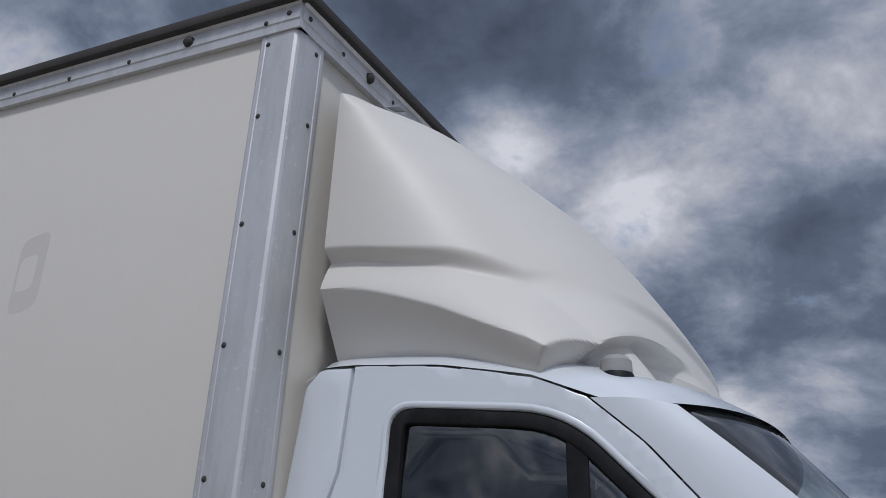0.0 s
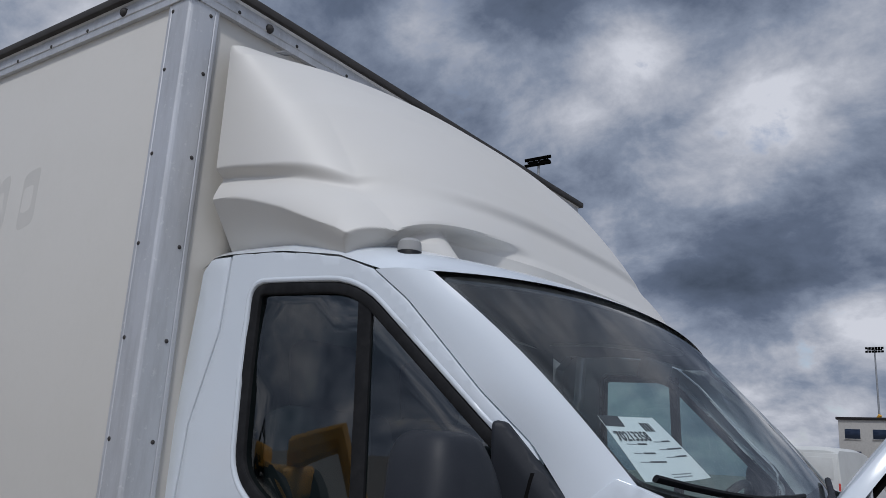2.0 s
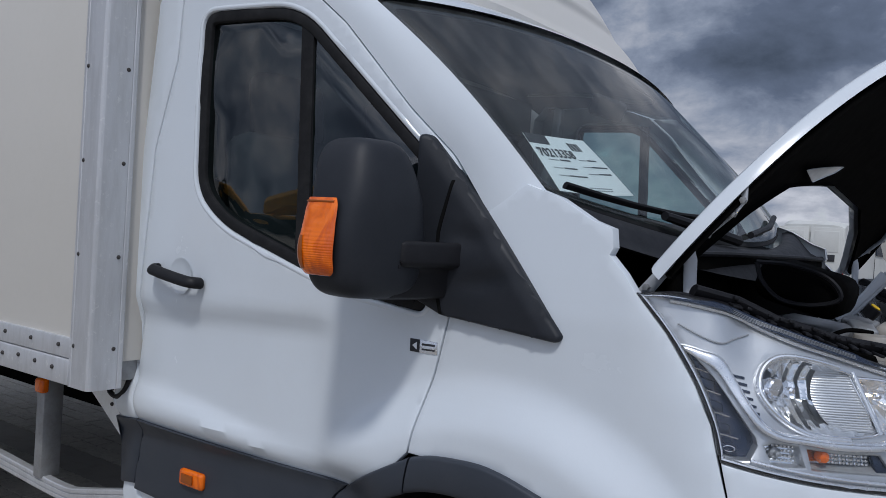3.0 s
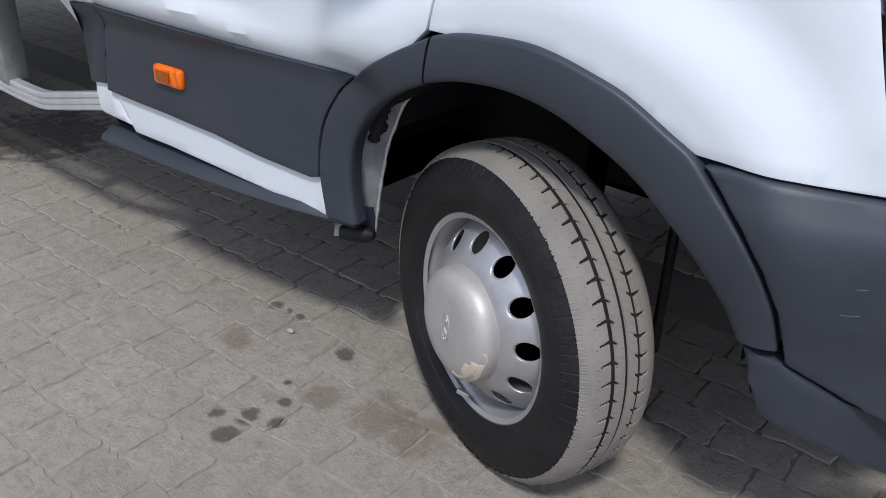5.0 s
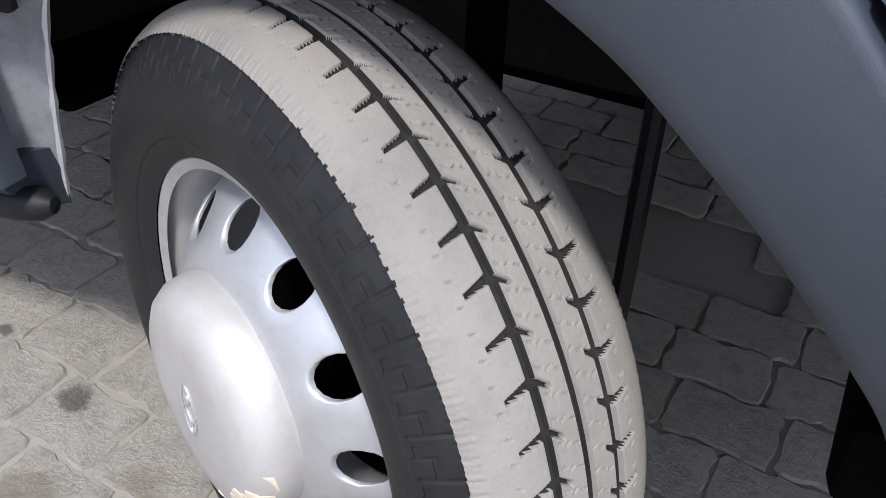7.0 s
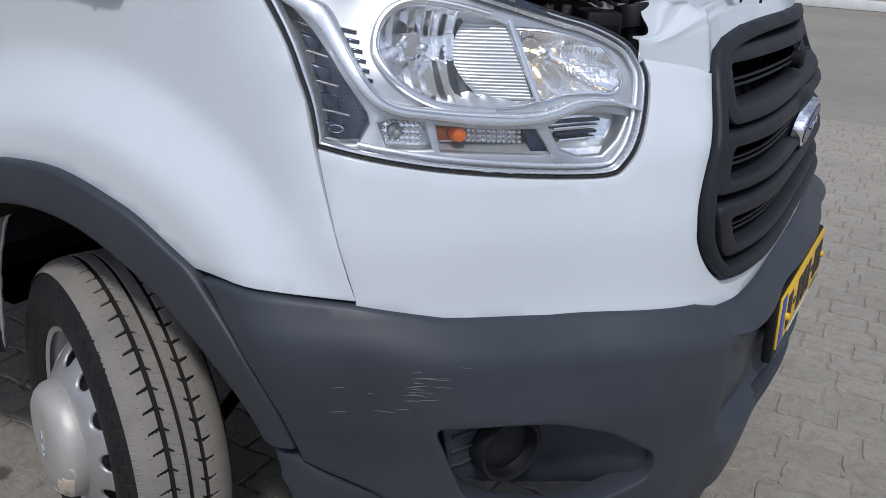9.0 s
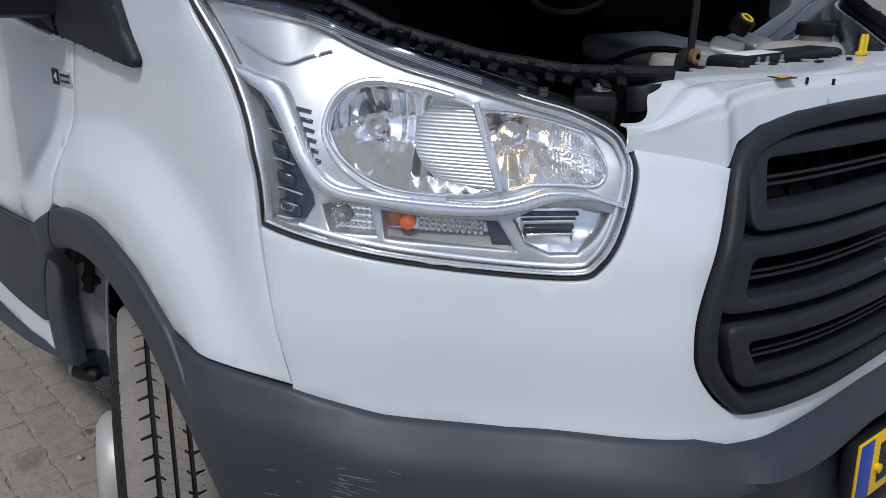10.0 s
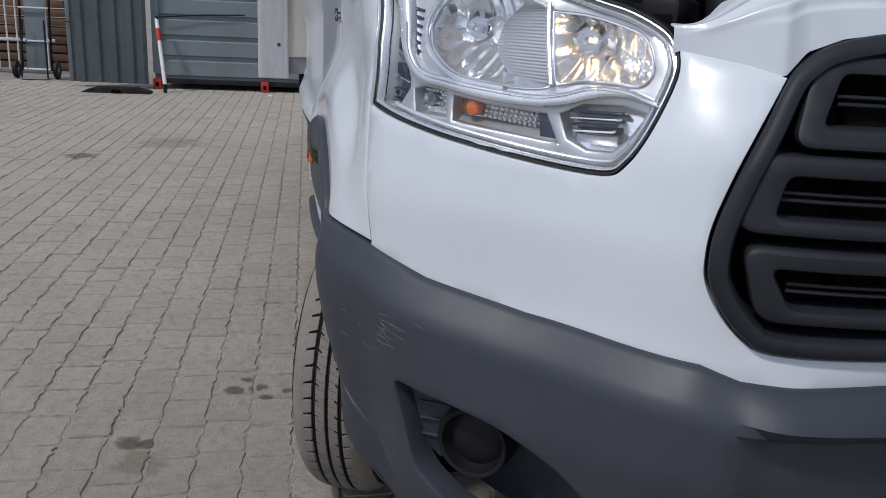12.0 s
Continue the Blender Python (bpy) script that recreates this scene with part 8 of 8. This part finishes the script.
# ---------------------------------------------------------------- far side of the yard
def far_van(m, white, name_label):
    """A panel van, nose along +y, rear axle near the origin."""
    root = tagged(empty("panel_van"), name_label, "van")
    prof = [(-1.0, 0.45), (-1.04, 0.9), (-1.0, 1.6), (-0.93, 2.36), (-0.75, 2.47), (1.5, 2.50), (2.45, 2.42), (2.75, 2.25), (3.5, 1.52), (4.35, 1.28), (4.5, 1.05), (4.55, 0.45)]
    bm = bmesh.new()
    rows = []
    for u in np.linspace(-1, 1, 15):
        k = 1 - 0.06 * abs(u) ** 4
        row = []
        for y, z in prof:
            w = 0.99 * (1 - 0.10 * max(0.0, (z - 1.2) / 1.3))
            row.append(bm.verts.new((math.copysign(abs(u) ** 0.8, u) * w, 1.75 + (y - 1.75) * k, 0.45 + (z - 0.45) * (1 - 0.05 * abs(u) ** 6))))
        rows.append(row)
    for a, b in zip(rows, rows[1:]):
        for j in range(len(prof) - 1):
            bm.faces.new((a[j], b[j], b[j + 1], a[j + 1]))
    for r in (rows[0], rows[-1]):
        bm.faces.new(r)
    bmesh.ops.recalc_face_normals(bm, faces=bm.faces[:])
    parts = [part("body", bm, white, root, "", 30)]
    parts.append(part("underbody", box(1.8, 5.2, 0.2, (0, 1.75, 0.42), 0.02), M_BAY, root))
    for x in (-0.49, 0.49):
        d = part("rear_door", box(0.92, 0.03, 1.72, (x, -1.045, 1.42), 0.03), white, root)
        parts.append(d)
        parts.append(part("door_recess", box(0.70, 0.02, 0.62, (x, -1.062, 1.86), 0.04, seg=3), white, d))
        parts.append(part("door_badge", box(0.22, 0.008, 0.20, (x + 0.15, -1.078, 1.38), 0.01), M_INK, d))
        parts.append(part("tail_lamp", box(0.10, 0.05, 0.62, (math.copysign(0.95, x), -1.02, 1.15), 0.02), M_RED, root))
        parts.append(part("bumper_reflector", box(0.18, 0.02, 0.05, (math.copysign(0.72, x), -1.13, 0.55), 0.01), M_RED, root))
    parts.append(part("rear_bumper", box(1.95, 0.22, 0.26, (0, -1.03, 0.52), 0.05, seg=3), M_TRIM, root))
    for x in (-0.86, 0.86):
        for y in (0.0, 3.6):
            w = part("wheel", lathe([(0.1, 0.10), (0.22, 0.11), (0.31, 0.10), (0.34, 0.06), (0.34, -0.08), (0.2, -0.1)], 30, Matrix.Translation((x, y, 0.34)) @ pose(0, 0, 0, 0, 90 if x > 0 else -90, 0)), M_RUBBER, root)
            parts += [w, part("rim", lathe([(0.0, 0.09), (0.12, 0.085), (0.21, 0.105), (0.21, 0.08)], 24, Matrix.Translation((x, y, 0.34)) @ pose(0, 0, 0, 0, 90 if x > 0 else -90, 0)), M_STEEL, w)]
            parts.append(part("arch", tube([(x * 1.14, y + 0.40 * math.cos(t), 0.34 + 0.40 * math.sin(t)) for t in np.linspace(0.1, 3.04, 14)], 0.03, 6), M_TRIM, root))
    for x in (-1, 1):
        parts.append(part("cab_window", prism([(2.55, 1.55), (3.35, 1.52), (2.8, 2.1), (2.55, 2.12)], 0.0, 0.02, lambda a, b, d, x=x: (x * (0.955 - 0.04 * (b - 1.5)) + x * d, a, b)), M_LAMPDARK, root))
        parts.append(part("side_strip", box(0.03, 3.0, 0.12, (x * 1.0, 1.6, 0.75), 0.01), M_TRIM, root))
        parts.append(part("door_seam", box(0.012, 0.02, 1.5, (x * 0.985, 2.3, 1.35), 0.003), M_SHADOWGAP, root))
    root.matrix_world = m
    return root


M_OLDWHITE = worn("aged_white_paint", (0.62, 0.62, 0.59), (0.45, 0.44, 0.41), 0.35, 0.0, 1.5, 0.5)
far_van(pose(-4.75, 25.8, 0, 0, 0, -5), M_OLDWHITE, "white panel van parked across the yard")
far_van(pose(1.2, 34.0, 0, 0, 0, -8), M_OLDWHITE, "white panel van parked across the yard")

def board_pen():
    root = tagged(empty("board_enclosure"), "brown board enclosure with white base kerb and steel posts", "enclosure")
    for i in range(6):
        x = -0.98 + 1.1 * i
        part("board_panel", box(1.02, 0.05, 1.15, (x + 0.55, 19.55 + 0.02 * (i % 2), 0.80), 0.006), M_WOODSTAIN, root)
        part("post", box(0.07, 0.09, 1.5, (x, 19.53, 0.78), 0.006), M_RUST, root)
    part("base_kerb", box(7.2, 0.30, 0.20, (2.3, 19.42, 0.10), 0.02), M_WHITEPAINT, root)
    part("top_cap", box(7.0, 0.22, 0.10, (2.3, 19.52, 1.44), 0.01), M_WHITEPAINT, root)
    part("side_panel", box(0.05, 2.2, 1.3, (-1.08, 20.7, 0.80), 0.006), M_STEEL, root)
    part("yellow_strap", box(0.08, 0.02, 0.8, (-0.98, 19.46, 1.1), 0.005, (0, 4, 0)), M_YELLOW, root)


M_WOODSTAIN = Mat("rust_streaked_boards", (0.34, 0.21, 0.15), 0.7)
M_WOODSTAIN.blend(M_WOODSTAIN.ramp(M_WOODSTAIN.noise(2.2, 5, 0.6, (2.5, 1, 0.15)), 0.48, 0.62), (0.22, 0.13, 0.05), 0.8)
M_WOODSTAIN.blend(M_WOODSTAIN.ramp(M_WOODSTAIN.noise(9, 5), 0.5, 0.8), (0.15, 0.09, 0.06), 0.5)
M_WOODSTAIN = M_WOODSTAIN.m
board_pen()
cone_m = Matrix.Translation((-1.62, 19.40, 0.11)) @ pose(0, 0, 0, 0, 78, 8)
cone = tagged(part("traffic_cone", lathe([(0.11, 0.0), (0.09, 0.15), (0.088, 0.15)], 24, cone_m), M_RED), "orange and white traffic cone lying on its side", "traffic cone")
part("cone_band", lathe([(0.089, 0.15), (0.067, 0.30)], 24, cone_m), M_WHITEPAINT, cone)
part("cone_band", lathe([(0.067, 0.30), (0.05, 0.42)], 24, cone_m), M_RED, cone)
part("cone_tip", lathe([(0.05, 0.42), (0.03, 0.55), (0.0, 0.56)], 24, cone_m), M_WHITEPAINT, cone)
part("cone_base", box(0.28, 0.28, 0.03, cone_m @ Vector((0, 0, -0.01)), 0.01, (0, 78, 8)), M_RED, cone)
tagged(part("dark_mat", box(1.3, 0.7, 0.03, (-2.2, 20.6, 0.016), 0.01, (0, 0, 12)), M_LINER), "dark mat lying on the paving", "mat")
lad = tagged(empty("leaning_ladder"), "aluminium ladder leaning against the enclosure", "ladder")
for s in (0.0, 0.4):
    part("stile", tube([(-2.5 + s, 23.1, 0.0), (-1.25 + s, 22.6, 3.0)], 0.035, 8), M_ALU, lad)
for i in range(9):
    t = (i + 0.7) / 10
    part("rung", tube([(-2.5 + 1.25 * t, 23.1 - 0.5 * t, 3.0 * t), (-2.1 + 1.25 * t, 23.1 - 0.5 * t, 3.0 * t)], 0.018, 6), M_ALU, lad)


def flood_mast(x, y, h):
    root = tagged(empty("floodlight_mast"), "tall steel floodlight mast with a ring of lamps", "floodlight mast")
    part("mast", tube([(x, y, 0), (x, y, h)], [0.25, 0.12], 10), M_STEEL, root)
    part("head_frame", box(2.4, 0.5, 0.12, (x, y, h), 0.02), M_BAY, root)
    for i in range(6):
        for j in range(2):
            part("floodlight", box(0.42, 0.35, 0.34, (x - 1.25 + 0.5 * i, y - 0.2, h - 0.35 + 0.62 * j), 0.05, (25, 0, 0)), M_BAY, root)


flood_mast(0.834 - 0.457 * 85, -1.514 + 0.818 * 85, 1.55 + 0.350 * 85)
flood_mast(0.834 - 0.134 * 165, -1.514 + 0.982 * 165, 1.55 + 0.137 * 165)


def far_building(x, y, w, d, h, label):
    root = tagged(empty("far_building"), label, "building")
    part("wall", box(w, d, h, (x, y, h / 2), 0.05), M_CONCRETE, root)
    part("roof", box(w + 0.6, d + 0.6, 0.4, (x, y, h + 0.1), 0.05), M_CONTDARK, root)
    n = int(w / 4)
    for i in range(n):
        for k in range(int(h / 3.4)):
            wd = part("window", box(2.2, 0.12, 1.5, (x - w / 2 + (i + 0.5) * w / n, y - d / 2 - 0.02, 1.9 + 3.4 * k), 0.03), M_LAMPDARK, root)
            part("sill", box(2.4, 0.2, 0.1, (x - w / 2 + (i + 0.5) * w / n, y - d / 2 - 0.08, 1.1 + 3.4 * k), 0.02), M_CONCRETE, wd)


far_building(-17.0, 150.0, 16, 12, 11, "grey concrete building far beyond the yard")
far_building(70.0, 170.0, 60, 20, 9, "low grey building far beyond the yard")
tagged(part("far_crane", tube([(-24, 158, 3), (-21, 150, 9.5), (-19.6, 149, 12)], [0.9, 0.6, 0.3], 8), M_DIGGER), "orange crane boom far away", "crane")


# ---------------------------------------------------------------- yellow loader, seen in the window's reflection
def loader():
    root = tagged(empty("wheel_loader"), "yellow wheel loader parked beside the truck", "loader")
    part("rear_body", box(2.2, 1.9, 0.7, (-7.6, -6.2, 1.2), 0.10, seg=3), M_DIGGER, root)
    part("chassis", box(4.6, 1.4, 0.5, (-6.6, -6.2, 0.75), 0.05), M_BAY, root)
    for s in range(2):
        for i in range(6):
            part("vent", box(0.05, 0.03, 0.30, (-8.2 + 0.75 * s + 0.085 * i, -5.24, 1.25), 0.01), M_SHADOWGAP, root)
    part("hood", box(1.9, 1.5, 0.35, (-5.6, -6.2, 1.2), 0.08, seg=3), M_DIGGER, root)
    for x in (-8.1, -4.9):
        for y in (-5.35, -7.05):
            w = part("wheel", lathe([(0.2, 0.2), (0.5, 0.26), (0.66, 0.2), (0.68, 0.0), (0.66, -0.2), (0.5, -0.26), (0.2, -0.2)], 36, Matrix.Translation((x, y, 0.68)) @ pose(0, 0, 0, 90, 0, 0)), M_RUBBER, root)
            part("hub", lathe([(0.0, 0.22), (0.3, 0.2), (0.3, -0.2), (0.0, -0.22)], 24, Matrix.Translation((x, y, 0.68)) @ pose(0, 0, 0, 90, 0, 0)), M_DIGGER, w)
    part("boom", tube([(-5.0, -6.2, 1.5), (-3.6, -6.2, 1.7), (-2.9, -6.2, 0.7)], [0.2, 0.17, 0.14], 8), M_DIGGER, root)
    part("bucket", prism([(-2.9, 0.1), (-2.0, 0.06), (-2.1, 0.2), (-2.7, 0.4), (-2.6, 0.9), (-2.95, 0.8)], -7.3, -5.1, lambda a, b, d: (a, d, b)), M_STEEL, root)
    for i in range(4):
        part("hose", tube(curve_pts([(-8.4, -5.5 - 0.1 * i, 1.5), (-7.6, -5.5 - 0.1 * i, 1.72 + 0.05 * i), (-6.7, -5.6, 1.5)], 5), 0.025, 6), M_BLACK, root)


loader()
